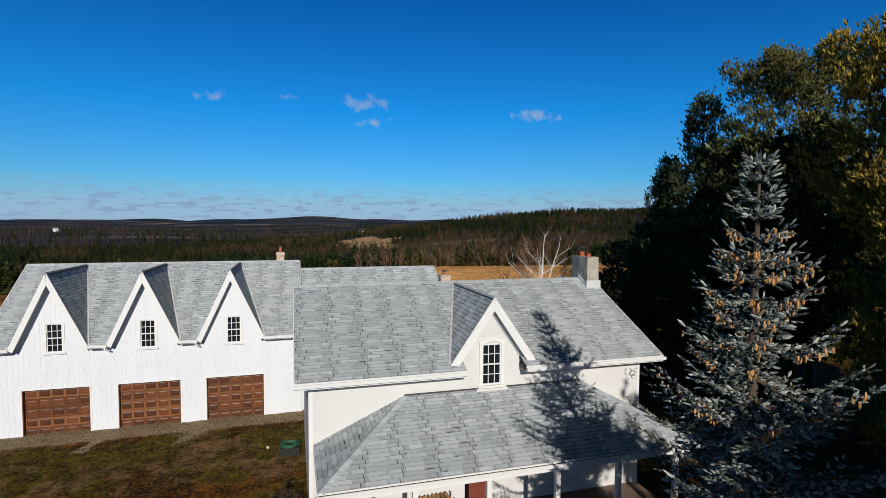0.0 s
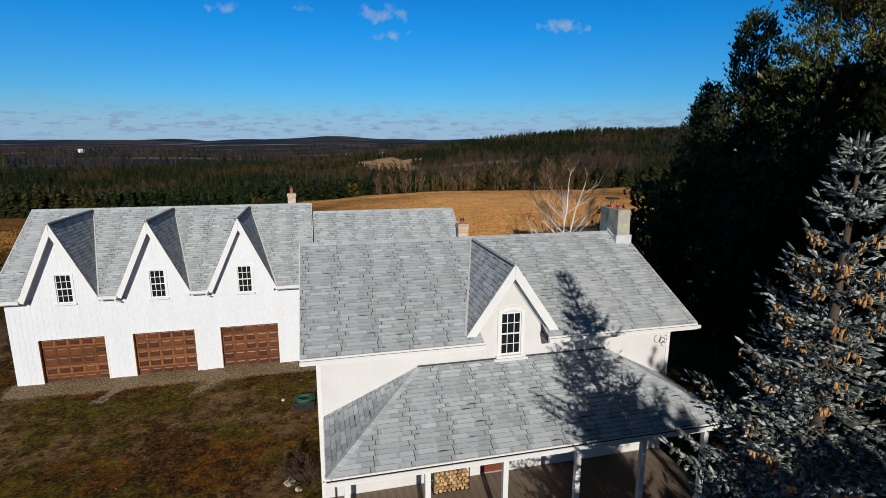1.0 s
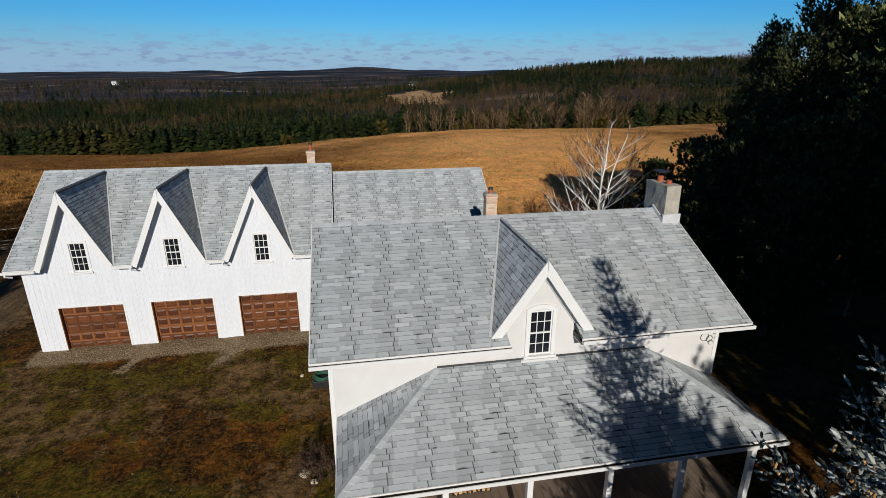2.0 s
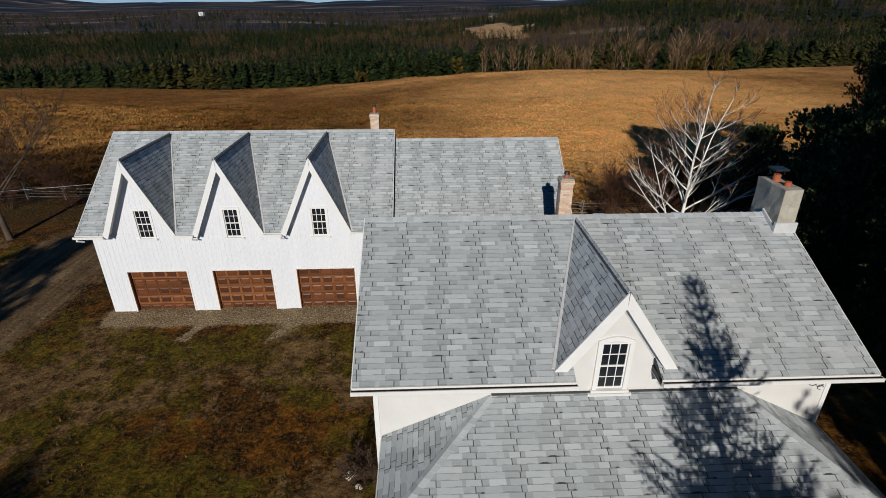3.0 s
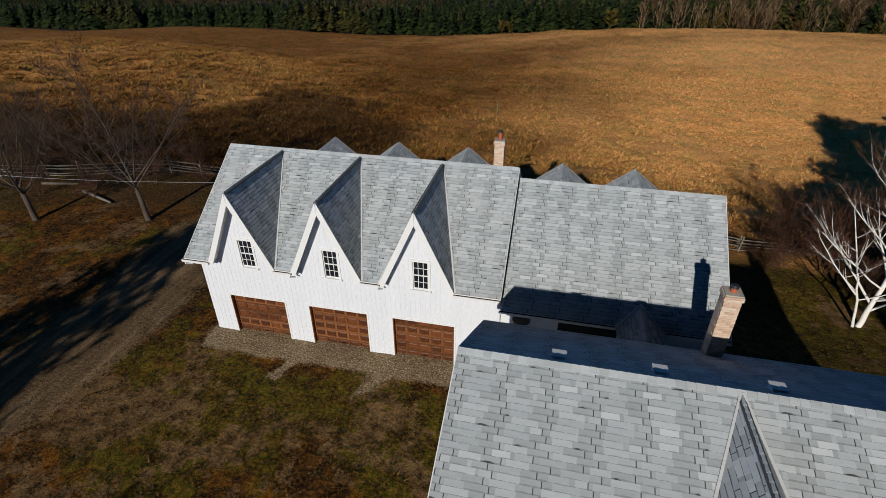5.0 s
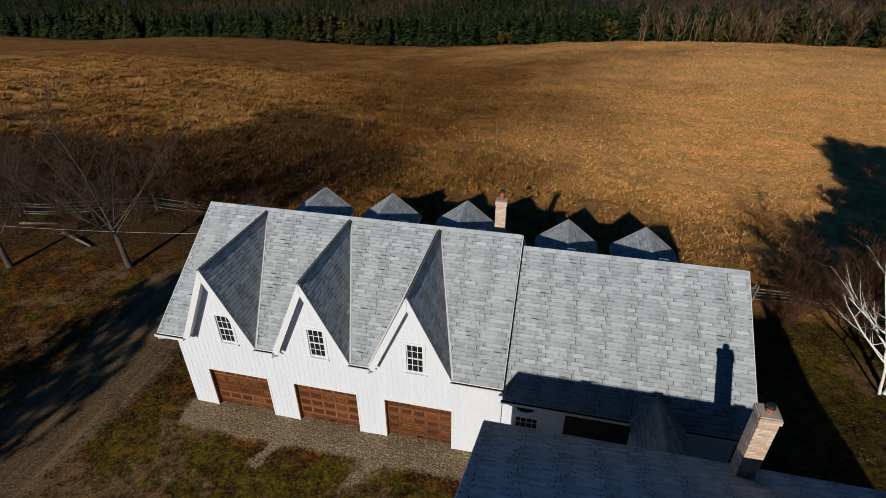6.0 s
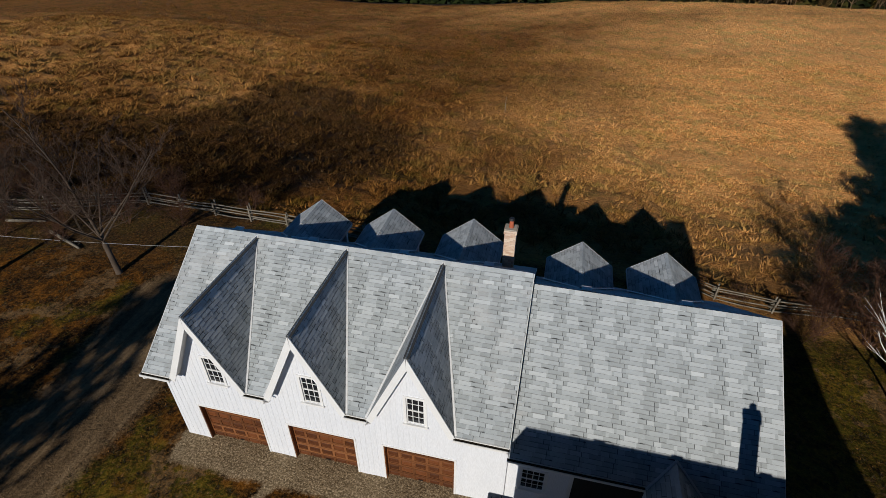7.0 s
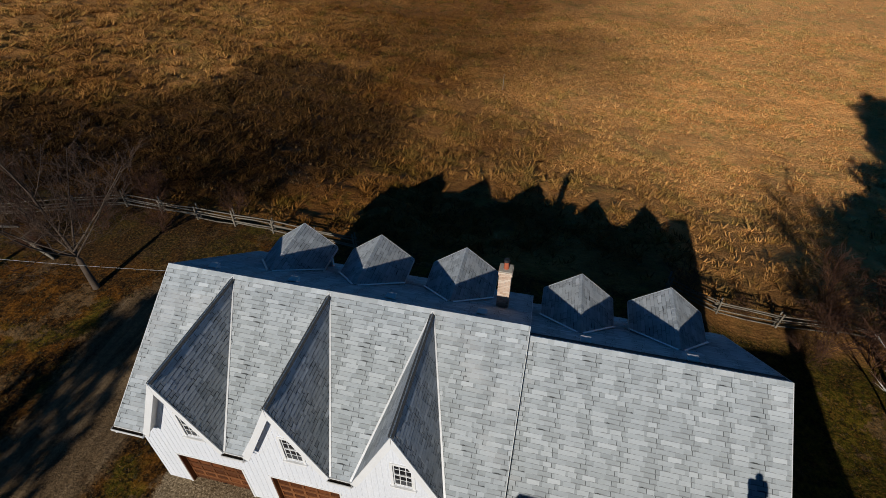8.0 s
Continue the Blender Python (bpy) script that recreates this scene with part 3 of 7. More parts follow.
class Strip:
    """The mesh of one strip: tabs that share the backing's corners."""

    def __init__(self):
        self.v, self.f, self.tone, self.low = [], [], [], {}

    def tab(self, poly, v0, lift, tone):
        """Adds one tab: a thin wedge whose lower edge stands proud."""
        n, base = len(poly), len(self.v)
        for u, v in poly:
            f = (v - v0) / COURSE
            self.v.append((u, v, (0.003 + lift) * (1 - f) + 0.004))
        feet = []
        for u, v in poly:
            v = v0 if v - v0 < 0.04 else v
            key = (round(u, 3), round(v, 3))
            if key not in self.low:
                self.low[key] = len(self.v)
                self.v.append((u, v, 0.0))
            feet.append(self.low[key])
        self.f.append(tuple(range(base, base + n)))
        for i in range(n):
            j = (i + 1) % n
            self.f.append((base + j, base + i, feet[i], feet[j]))
        # edge faces get the darkest tone, painting the shadow line under each course
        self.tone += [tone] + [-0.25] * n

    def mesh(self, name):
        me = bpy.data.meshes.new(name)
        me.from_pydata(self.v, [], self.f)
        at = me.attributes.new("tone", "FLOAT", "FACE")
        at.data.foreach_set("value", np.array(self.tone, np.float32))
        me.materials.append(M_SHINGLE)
        return me


class Roof:
    """Collects the shingle strips of a building's roof planes."""

    def __init__(self, seed, columns=False, slot=0.018, shuffle=0.11):
        self.rng = random.Random(seed)
        self.strips = []
        self.columns = columns
        self.slot, self.shuffle = slot, shuffle

    def plane(self, origin, along, up, outline, cuts=(), rank=0.0):
        """One plane: outline is a convex polygon, counter-clockwise, in metres along the eave and up the slope; cuts are dormers'
        triangles (left foot, top, right foot)."""
        o, u, v = Vector(origin), Vector(along).normalized(), Vector(up).normalized()
        n = u.cross(v).normalized()
        m = Matrix(((u.x, v.x, n.x, o.x), (u.y, v.y, n.y, o.y), (u.z, v.z, n.z, o.z), (0, 0, 0, 1)))
        u0, u1 = min(p[0] for p in outline), max(p[0] for p in outline)
        v0, v1 = min(p[1] for p in outline), max(p[1] for p in outline)
        row = 0
        vv = v0
        while vv < v1 - 0.005:
            start = u0 - STRIP + ((row % 2) * 0.16 + (row // 2 % 5) * 0.03 if self.columns else (row % 5) * 0.37 % 1.0) + self.rng.uniform(-self.shuffle, self.shuffle)
            uu = start
            while uu < u1:
                kind = self.rng.randrange(len(TAB_KINDS))
                polys, whole = [], True
                for tab_ in TAB_KINDS[kind]:
                    lift, tone = tab_[2], tab_[3]
                    full = tab_poly(tab_, uu, vv, self.slot)
                    pieces = [full]
                    for i, p in enumerate(outline):
                        q = outline[(i + 1) % len(outline)]
                        pieces = [c for c in (clip(x, p, q) for x in pieces) if len(c) > 2]
                    for lf, top, rf in cuts:
                        split = []
                        for x in pieces:
                            le = clip(clip(x, lf, top), (top[0], 0), (top[0], 1)) if len(x) > 2 else []
                            ri = clip(x, top, rf) if len(x) > 2 else []
                            ri = clip(ri, (top[0], 1), (top[0], 0)) if len(ri) > 2 else []
                            split += [c for c in (le, ri) if len(c) > 2]
                        pieces = split
                    pieces = [c for c in pieces if abs(area(c)) > 4e-4]
                    if len(pieces) != 1 or abs(area(pieces[0]) - area(full)) > 1e-5:
                        whole = False
                    polys += [(c, lift, tone) for c in pieces]
                if polys:
                    mid = m @ Vector((uu + STRIP / 2, vv, 0))
                    runs, end = [], -1e9
                    for piece in sorted(polys, key=lambda q: min(p[0] for p in q[0])):
                        if min(p[0] for p in piece[0]) > end + 0.03:
                            runs.append([])
                        runs[-1].append(piece)
                        end = max(end, max(p[0] for p in piece[0]))
                    for run_ in runs:
                        self.strips.append((rank, mid, m, uu, vv, kind, whole, run_))
                uu += STRIP
            vv += COURSE
            row += 1

    def build(self, parent, focus, count=300):
        shared = {}
        f = Vector(focus)
        self.strips.sort(key=lambda s: (s[0], (s[1] - f).length))
        for rank, mid, m, uu, vv, kind, whole, polys in self.strips[:count]:
            if whole:
                if kind not in shared:
                    st = Strip()
                    for tab_ in TAB_KINDS[kind]:
                        st.tab(tab_poly(tab_, 0.0, 0.0, self.slot), 0.0, tab_[2], tab_[3])
                    shared[kind] = st.mesh("shingle")
                me = shared[kind]
            else:
                st = Strip()
                for poly, lift, tone in polys:
                    st.tab([(a - uu, b - vv) for a, b in poly], 0.0, lift, tone)
                me = st.mesh("shingle")
            ob = new("shingle", me)
            ob.parent = parent
            ob.matrix_basis = m @ Matrix.Translation((uu, vv, 0))
        rest = Strip()
        for rank, mid, m, uu, vv, kind, whole, polys in self.strips[count:]:
            st = Strip()
            shift = self.rng.uniform(-0.08, 0.08)
            for poly, lift, tone in polys:
                st.tab(poly, vv, lift, tone + shift)
            base = len(rest.v)
            rest.v += [tuple(m @ Vector(p)) for p in st.v]
            rest.f += [tuple(i + base for i in f_) for f_ in st.f]
            rest.tone += st.tone
        if rest.v:
            ob = new("shingle_course", rest.mesh("shingle_course"))
            ob.parent = parent
            ob["kind"] = "stuff"


def cap_row(name, p, q, left, right, parent, width=0.15, step=0.20):
    """Ridge or hip caps: overlapping folded tabs from p to q, as one joined row."""
    p, q = Vector(p), Vector(q)
    d = (q - p)
    n = max(1, int(d.length / step))
    d.normalize()
    rng = random.Random(int(1000 * p.length))
    vs, fs = [], []
    for i in range(n):
        a = p + d * (i * step)
        b = p + d * min((i + 1) * step + 0.06, (q - p).length)
        l0, r0 = Vector(left).normalized() * width, Vector(right).normalized() * width
        up = Vector((0, 0, 1))
        h0, h1 = 0.034 + rng.uniform(0, 0.006), 0.022
        base = len(vs)
        for pt, h in ((a, h0), (b, h1)):
            vs += [pt + l0 + up * (h - 0.012), pt + up * h, pt + r0 + up * (h - 0.012), pt + r0 - up * 0.02, pt - up * 0.02, pt + l0 - up * 0.02]
        k = [base + j for j in range(12)]
        fs += [(k[0], k[1], k[7], k[6]), (k[1], k[2], k[8], k[7]), (k[0], k[5], k[4], k[1]), (k[1], k[4], k[3], k[2]), (k[2], k[3], k[9], k[8]), (k[5], k[0], k[6], k[11])]
    ob = mesh_ob(name, vs, fs, M_CAP, parent)
    ob["kind"] = "stuff"
    return ob


# ---- windows and doors ----
def sash_window(parent, x0, x1, z0, z1, y, cols, rows, arch=0.0, casing=0.09, sill=True):
    """A white window in a wall that faces -y, with its casing, sash bars, panes and sill."""
    w = thing("window", "", "")
    w.parent = parent
    bm = bmesh.new()
    add_box(bm, x0 - casing, x0, y - 0.05, y + 0.06, z0 - 0.02, z1)
    add_box(bm, x1, x1 + casing, y - 0.05, y + 0.06, z0 - 0.02, z1)
    if arch:
        n = 12
        top = [(x0 + (x1 - x0) * i / n, y - 0.05, z1 + arch * (1 - (2 * i / n - 1) ** 2)) for i in range(n + 1)]
        full = [(x0 - casing, y - 0.05, z1)] + top + [(x1 + casing, y - 0.05, z1)]
        up = [(p[0] + (casing * (2 * i / (n + 2) - 1)) * 0.5, p[1], p[2] + casing) for i, p in enumerate(full)]
        for i in range(1, n + 1):
            add_prism(bm, [top[i - 1], top[i], up[i + 1], up[i]], (0, 0.11, 0))
        add_prism(bm, [full[0], top[0], up[1], (x0 - casing, y - 0.05, z1 + casing * 0.8)], (0, 0.11, 0))
        add_prism(bm, [top[-1], full[-1], (x1 + casing, y - 0.05, z1 + casing * 0.8), up[-2]], (0, 0.11, 0))
    else:
        add_box(bm, x0 - casing, x1 + casing, y - 0.05, y + 0.06, z1, z1 + casing)
    part("casing", bm, M_TRIM, w)
    if sill:
        part("sill", box_bm(x0 - casing - 0.04, x1 + casing + 0.04, y - 0.11, y + 0.05, z0 - 0.09, z0 - 0.02), M_TRIM, w, bevel=0.008)
    bm = bmesh.new()
    t = 0.035
    add_box(bm, x0, x0 + t, y + 0.0, y + 0.04, z0, z1)
    add_box(bm, x1 - t, x1, y + 0.0, y + 0.04, z0, z1)
    add_box(bm, x0 + t, x1 - t, y + 0.0, y + 0.04, z0, z0 + t)
    add_box(bm, x0 + t, x1 - t, y + 0.0, y + 0.04, z1 - t, z1)
    zm = (z0 + z1) / 2
    add_box(bm, x0 + t, x1 - t, y - 0.01, y + 0.04, zm - 0.022, zm + 0.022)
    part("sash", bm, M_TRIM, w)
    for i in range(1, cols):
        x = x0 + (x1 - x0) * i / cols
        part("muntin", box_bm(x - 0.011, x + 0.011, y + 0.006, y + 0.03, z0 + t, z1 - t), M_TRIM, w)
    for j in range(1, rows):
        z = z0 + (z1 - z0) * j / rows
        if abs(z - zm) > 0.05:
            part("muntin", box_bm(x0 + t, x1 - t, y + 0.008, y + 0.028, z - 0.011, z + 0.011), M_TRIM, w)
    if arch:
        n = 12
        part('arch_panel', box_bm(x0, x1, y + 0.02, y + 0.05, z1, z1 + arch + 0.02), M_TRIM, w)
        top = [(x0 + (x1 - x0) * i / n, y + 0.012, z1 + arch * (1 - (2 * i / n - 1) ** 2)) for i in range(n + 1)]
        part("arch_board", prism_bm([(x0, y + 0.012, z1 - 0.001)] + top[1:-1] + [(x1, y + 0.012, z1 - 0.001)], (0, 0.03, 0)), M_TRIM, w)
    for i in range(cols):
        for j in range(rows):
            a0, a1 = x0 + (x1 - x0) * i / cols, x0 + (x1 - x0) * (i + 1) / cols
            b0, b1 = z0 + (z1 - z0) * j / rows, z0 + (z1 - z0) * (j + 1) / rows
            part("pane", box_bm(a0, a1, y + 0.018, y + 0.023, b0, b1), M_GLASS, w)
    return w


def wall_with_holes(name, x0, x1, z0, z1, y, thick, holes, mat, parent, top=None):
    """A wall that faces -y with rectangular openings through it; top: extra gable outline points, left to right."""
    bm = bmesh.new()
    xs = sorted({x0, x1, *[h[0] for h in holes], *[h[1] for h in holes]})
    for a, b in zip(xs, xs[1:]):
        hs = sorted((h for h in holes if h[0] <= a + 1e-6 and h[1] >= b - 1e-6), key=lambda h: h[2])
        z = z0
        for h in hs:
            if h[2] > z + 1e-6:
                add_box(bm, a, b, y, y + thick, z, h[2])
            z = h[3]
        if z < z1 - 1e-6:
            add_box(bm, a, b, y, y + thick, z, z1)
    bmesh.ops.remove_doubles(bm, verts=list(bm.verts), dist=0.001)
    return part(name, bm, mat, parent)


def gutter(parent, x0, x1, y, z, name="gutter", ends=True):
    """A white eaves trough along x, open at the top; y is its outer side."""
    bm = bmesh.new()
    add_prism(bm, [(x0, y, z), (x0, y + 0.11, z), (x0, y + 0.11, z + 0.02), (x0, y + 0.02, z + 0.02), (x0, y + 0.012, z + 0.11), (x0, y - 0.012, z + 0.11)], (x1 - x0, 0, 0))
    if ends:
        add_box(bm, x0 - 0.008, x0, y - 0.01, y + 0.11, z, z + 0.10)
        add_box(bm, x1, x1 + 0.008, y - 0.01, y + 0.11, z, z + 0.10)
    # dark strip laid in the trough to stand for the shade inside it
    part("gutter_shade", box_bm(x0, x1, y + 0.022, y + 0.125, z + 0.035, z + 0.075), M_GUTTER_SHADE, parent)
    return part(name, bm, M_TRIM, parent)


M_GUTTER_SHADE = simple("gutter_shade_tone", (0.015, 0.012, 0.008), (0.05, 0.035, 0.02), 12, 0.95)


# ---- garage building ----
G_X0, G_X1 = -11.60, 1.08          # walls
G_R0, G_R1 = -12.00, 1.10          # roof
G_Y, G_RY, G_RZ = 27.32, 31.60, 7.33
SLOPE = 0.695
G_EY = 26.93                        # front eave
G_EZ = G_RZ - SLOPE * (G_RY - G_EY)
G_BY = 36.70                        # back eave
GAB_X = (-9.38, -5.735, -2.085)
GAB_H, GAB_Z = 1.46, 7.29           # half width at the eave, height of its ridge
DOORS = ((-10.57, -8.02), (-6.90, -4.35), (-3.24, -0.69))
DOOR_H = 2.16


def build_garage():
    g = thing("garage_building", "long white garage building with grey shingle roof and three steep gables", "building")
    door_holes = [(a, b, 0.0, DOOR_H) for a, b in DOORS]
    win = [(x + 0.08 - 0.30, x + 0.08 + 0.30, 3.78, 5.02) for x in GAB_X]
    ztop = G_EZ + 0.02
    front = wall_with_holes("front_wall", G_X0, G_X1, -0.3, ztop, G_Y, 0.2, [h if h[3] > 3 else (h[0], h[1], -0.3, h[3]) for h in door_holes + [(a, b, c, ztop) for a, b, c, d in win]], M_SIDING, g)
    for x, (a, b, c, d) in zip(GAB_X, win):
        # gable wall above the eave, in four pieces round the window
        k = (GAB_Z - 0.16 - G_EZ) / GAB_H
        za = lambda xx: GAB_Z - 0.16 - abs(xx - x) * k
        bm = bmesh.new()
        lo = ztop
        add_prism(bm, [(x - (GAB_Z - 0.16 - lo) / k, G_Y, lo), (a, G_Y, lo), (a, G_Y, za(a))], (0, 0.2, 0))
        add_prism(bm, [(b, G_Y, lo), (x + (GAB_Z - 0.16 - lo) / k, G_Y, lo), (b, G_Y, za(b))], (0, 0.2, 0))
        add_prism(bm, [(a, G_Y, d), (b, G_Y, d), (b, G_Y, za(b)), (x, G_Y, GAB_Z - 0.16), (a, G_Y, za(a))], (0, 0.2, 0))
        part("gable_wall", bm, M_SIDING, g)
        sash_window(g, a, b, c, d, G_Y + 0.02, 3, 4)
        # battens on the gable
    # siding battens
    xx = G_X0 + 0.11
    while xx < G_X1:
        tops = ztop
        for x in GAB_X:
            if abs(xx - x) < GAB_H:
                k = (GAB_Z - 0.16 - G_EZ) / GAB_H
                tops = max(tops, GAB_Z - 0.2 - abs(xx - x) * k)
        spans = [(0.0, tops)]
        for a, b, lo, hi in [(p - 0.07, q + 0.07, -1, DOOR_H + 0.06) for p, q in DOORS] + [(p - 0.1, q + 0.1, r - 0.1, s + 0.1) for p, q, r, s in win]:
            if a < xx < b:
                spans = [t for s0, s1 in spans for t in ((s0, min(s1, lo)), (max(s0, hi), s1)) if t[1] - t[0] > 0.03]
        for s0, s1 in spans:
            part("batten", box_bm(xx - 0.01, xx + 0.01, G_Y - 0.007, G_Y, s0, s1), M_SIDING, g)
        xx += 0.205
    # side and back walls
    def side(xa, xb):
        return prism_bm([(xa, G_Y + 0.2, -0.3), (xa, 35.8, -0.3), (xa, 35.8, G_RZ - 0.14 - SLOPE * (35.8 - G_RY)), (xa, G_RY, G_RZ - 0.14), (xa, G_Y + 0.2, G_RZ - 0.14 - SLOPE * (G_RY - G_Y - 0.2))], (xb - xa, 0, 0))
    part("side_wall", side(G_X0, G_X0 + 0.2), M_SIDING, g)
    part("side_wall", side(G_X1 - 0.2, G_X1), M_SIDING, g)
    part("back_wall", box_bm(G_X0 + 0.2, G_X1 - 0.2, 35.6, 35.8, -0.5, G_RZ - 0.14 - SLOPE * (35.8 - G_RY)), M_SIDING, g)
    # garage doors
    for a, b in DOORS:
        garage_door(g, a, b)
    # roof decks
    roof = thing("roof", "", "")
    roof.parent = g
    T = 0.13
    # front deck, split between the gables so that no eave runs across them
    def zf(y):
        return G_RZ - SLOPE * abs(G_RY - y)
    bm = bmesh.new()
    add_prism(bm, [(G_R0, G_Y + 0.1, zf(G_Y + 0.1)), (G_R0, G_RY, G_RZ), (G_R0, G_BY, zf(G_BY)), (G_R0, G_BY, zf(G_BY) - T), (G_R0, G_RY, G_RZ - T), (G_R0, G_Y + 0.1, zf(G_Y + 0.1) - T)], (G_R1 - G_R0, 0, 0))
    edges = [G_R0] + [e for x in GAB_X for e in (x - GAB_H, x + GAB_H)] + [G_R1]
    spans = list(zip(edges[0::2], edges[1::2]))
    for a, b in spans:
        add_prism(bm, [(a, G_EY, zf(G_EY)), (a, G_Y + 0.098, zf(G_Y + 0.098)), (a, G_Y + 0.098, zf(G_Y + 0.098) - T), (a, G_EY, zf(G_EY) - T)], (b - a, 0, 0))
    part("deck", bm, M_UNDER, roof)
    for a, b in spans:
        part("fascia", box_bm(a, b, G_EY - 0.022, G_EY, zf(G_EY) - 0.17, zf(G_EY) + 0.0), M_TRIM, roof)
        part("soffit", box_bm(a, b, G_EY, G_Y - 0.002, zf(G_EY) - 0.17, zf(G_EY) - 0.15), M_SOFFIT, roof)
        gutter(roof, a - 0.02, b + 0.02, G_EY - 0.14, zf(G_EY) - 0.11)
    for x in (G_R0 - 0.02, G_R1 - 0.005):
        bm = bmesh.new()
        for y0, y1 in ((G_EY, G_RY), (G_BY, G_RY)):
            add_prism(bm, [(x, y0, zf(y0) - 0.17), (x, y1, zf(y1) - 0.17), (x, y1, zf(y1) + 0.005), (x, y0, zf(y0) + 0.005)], (0.022, 0, 0))
        part("rake_board", bm, M_TRIM, roof)
    # gables
    for x in GAB_X:
        gable_roof(roof, x, GAB_H, GAB_Z, zf, G_EY, G_EZ, G_RY, T)
    R = Roof(3, True)
    L = math.hypot(1, SLOPE)
    W = G_R1 - G_R0
    run = (G_RY - G_EY) * L
    k = (GAB_Z - G_EZ) / GAB_H
    cuts = []
    for x in GAB_X:
        topv = (GAB_Z - G_EZ) / SLOPE * L
        cuts.append(((x - GAB_H - G_R0, 0), (x - G_R0, topv), (x + GAB_H - G_R0, 0)))
    R.plane((G_R0, G_EY, G_EZ), (1, 0, 0), (0, 1, SLOPE), [(0, 0), (W, 0), (W, run), (0, run)], cuts)
    R.plane((G_R1, G_BY, zf(G_BY)), (-1, 0, 0), (0, -1, SLOPE), [(0, 0), (W, 0), (W, (G_BY - G_RY) * L), (0, (G_BY - G_RY) * L)], rank=1)
    for x in GAB_X:
        gable_shingles(R, x, GAB_H, GAB_Z, G_EY, G_EZ, SLOPE)
    for x in (-9.0, -5.5, -1.84):
        back_dormer(g, roof, R, x, 6.31, zf)
    R.build(roof, (-5, 27.5, 4.5), 300)
    cap_row("ridge_cap", (G_R0, G_RY, G_RZ), (G_R1, G_RY, G_RZ), (0, -1, -SLOPE), (0, 1, -SLOPE), roof)
    for x in (-10.6, -7.4, -3.75, -0.55):
        roof_vent(roof, x, G_RY + 0.55, zf(G_RY + 0.55), SLOPE)
    brick_chimney(g, 0.0, 33.8, 5.2, 7.66, 0.44, 0.44, pot=0.34)
    # downspout elbows at the wide trough ends
    for x in (-7.25, -3.6, -11.9):
        bm = bmesh.new()
        add_bar(bm, (x, G_EY - 0.09, G_EZ - 0.1), (x, G_EY - 0.09, G_EZ - 0.22), 0.06, 0.06, (0, 1, 0))
        add_bar(bm, (x, G_EY - 0.09, G_EZ - 0.2), (x + 0.12, G_EY + 0.12, G_EZ - 0.32), 0.06, 0.06)
        part("downspout", bm, M_TRIM, g)


def gable_roof(roof, x, half, zr, zf, ey, ez, ry, T):
    """A steep cross gable over the wall: two decks, barge boards, dark soffits and valley flashing."""
    k = (zr - ez) / half
    reach = ry - (zf(ry) - zr) / SLOPE if zr < zf(ry) else ry
    for s in (-1, 1):
        foot = (x + s * half, ey, ez)
        top0, top1 = (x, ey, zr), (x, reach - 0.02, zr)
        n = Vector((s * k, 0, 1)).normalized()
        low = -n * 0.10
        lift = n * 0.004
        part("gable_deck", prism_bm([Vector(p) + lift for p in (foot, top1, top0)], low), M_UNDER, roof)
        d = (Vector(top0) - Vector(foot)).normalized()
        # barge board along the rake
        wid = 0.21
        inn = -n * wid
        poly = [Vector(foot) + n * 0.01 - d * 0.06, Vector(top0) + n * 0.01, Vector((x, ey, zr - 0.01 - wid / n.z)), Vector(foot) + inn - d * 0.06]
        part("barge_board", prism_bm([p + Vector((0, -0.012, 0)) for p in poly], (0, -0.035, 0)), M_TRIM, roof)
        a, b = Vector(foot) + n * -0.12, Vector((x, ey, zr - 0.12 / n.z))
        part("rake_soffit", prism_bm([a + Vector((0, 0.0, 0)), b, b + Vector((0, G_Y - ey - 0.004, 0)), a + Vector((0, G_Y - ey - 0.004, 0))], -n * 0.02), M_SOFFIT, roof)
        # valley flashing
        v0, v1 = Vector((x + s * half, ey, ez)), Vector((x, reach, zr))
        dv = (v1 - v0).normalized()
        e1 = Vector((s, 0, 0)) - dv * dv.x * s
        e1.normalize()
        up = Vector((0, 0, 0.034))
        bm = prism_bm([v0 + up, v1 + up, v1 + up + e1 * 0.045, v0 + up + e1 * 0.07], (0, 0, -0.012))
        part("valley_flashing", bm, M_FLASH, roof)
    cap_row("gable_ridge_cap", (x, ey, zr), (x, reach, zr), (-1, 0, -k), (1, 0, -k), roof, 0.13)


def gable_shingles(R, x, half, zr, ey, ez, slope, rank=0.5):
    k = (zr - ez) / half
    depth = (zr - ez) / slope
    s = math.hypot(half, zr - ez)
    # right plane: the eave runs along +y, up goes to the ridge
    R.plane((x + half, ey, ez), (0, 1, 0), (-1, 0, k), [(0, 0), (depth, s), (0, s)], rank=rank)
    R.plane((x - half, ey + depth, ez), (0, -1, 0), (1, 0, k), [(depth, 0), (depth, s), (0, s)], rank=rank)


def roof_vent(roof, x, y, z, slope, back=1):
    """A low box vent just behind the ridge."""
    v = thing("vent", "", "")
    v.parent = roof
    part("vent_box", prism_bm([(x - 0.15, y - 0.12, z + 0.13), (x - 0.15, y + 0.14, z + 0.09), (x - 0.15, y + 0.14, z - 0.12), (x - 0.15, y - 0.12, z - 0.02)], (0.30, 0, 0)), M_TRIM, v, bevel=0.012)
    part("vent_lid", prism_bm([(x - 0.17, y - 0.14, z + 0.150), (x - 0.17, y + 0.16, z + 0.110), (x - 0.17, y + 0.16, z + 0.094), (x - 0.17, y - 0.14, z + 0.134)], (0.34, 0, 0)), M_TRIM, v)
    return v


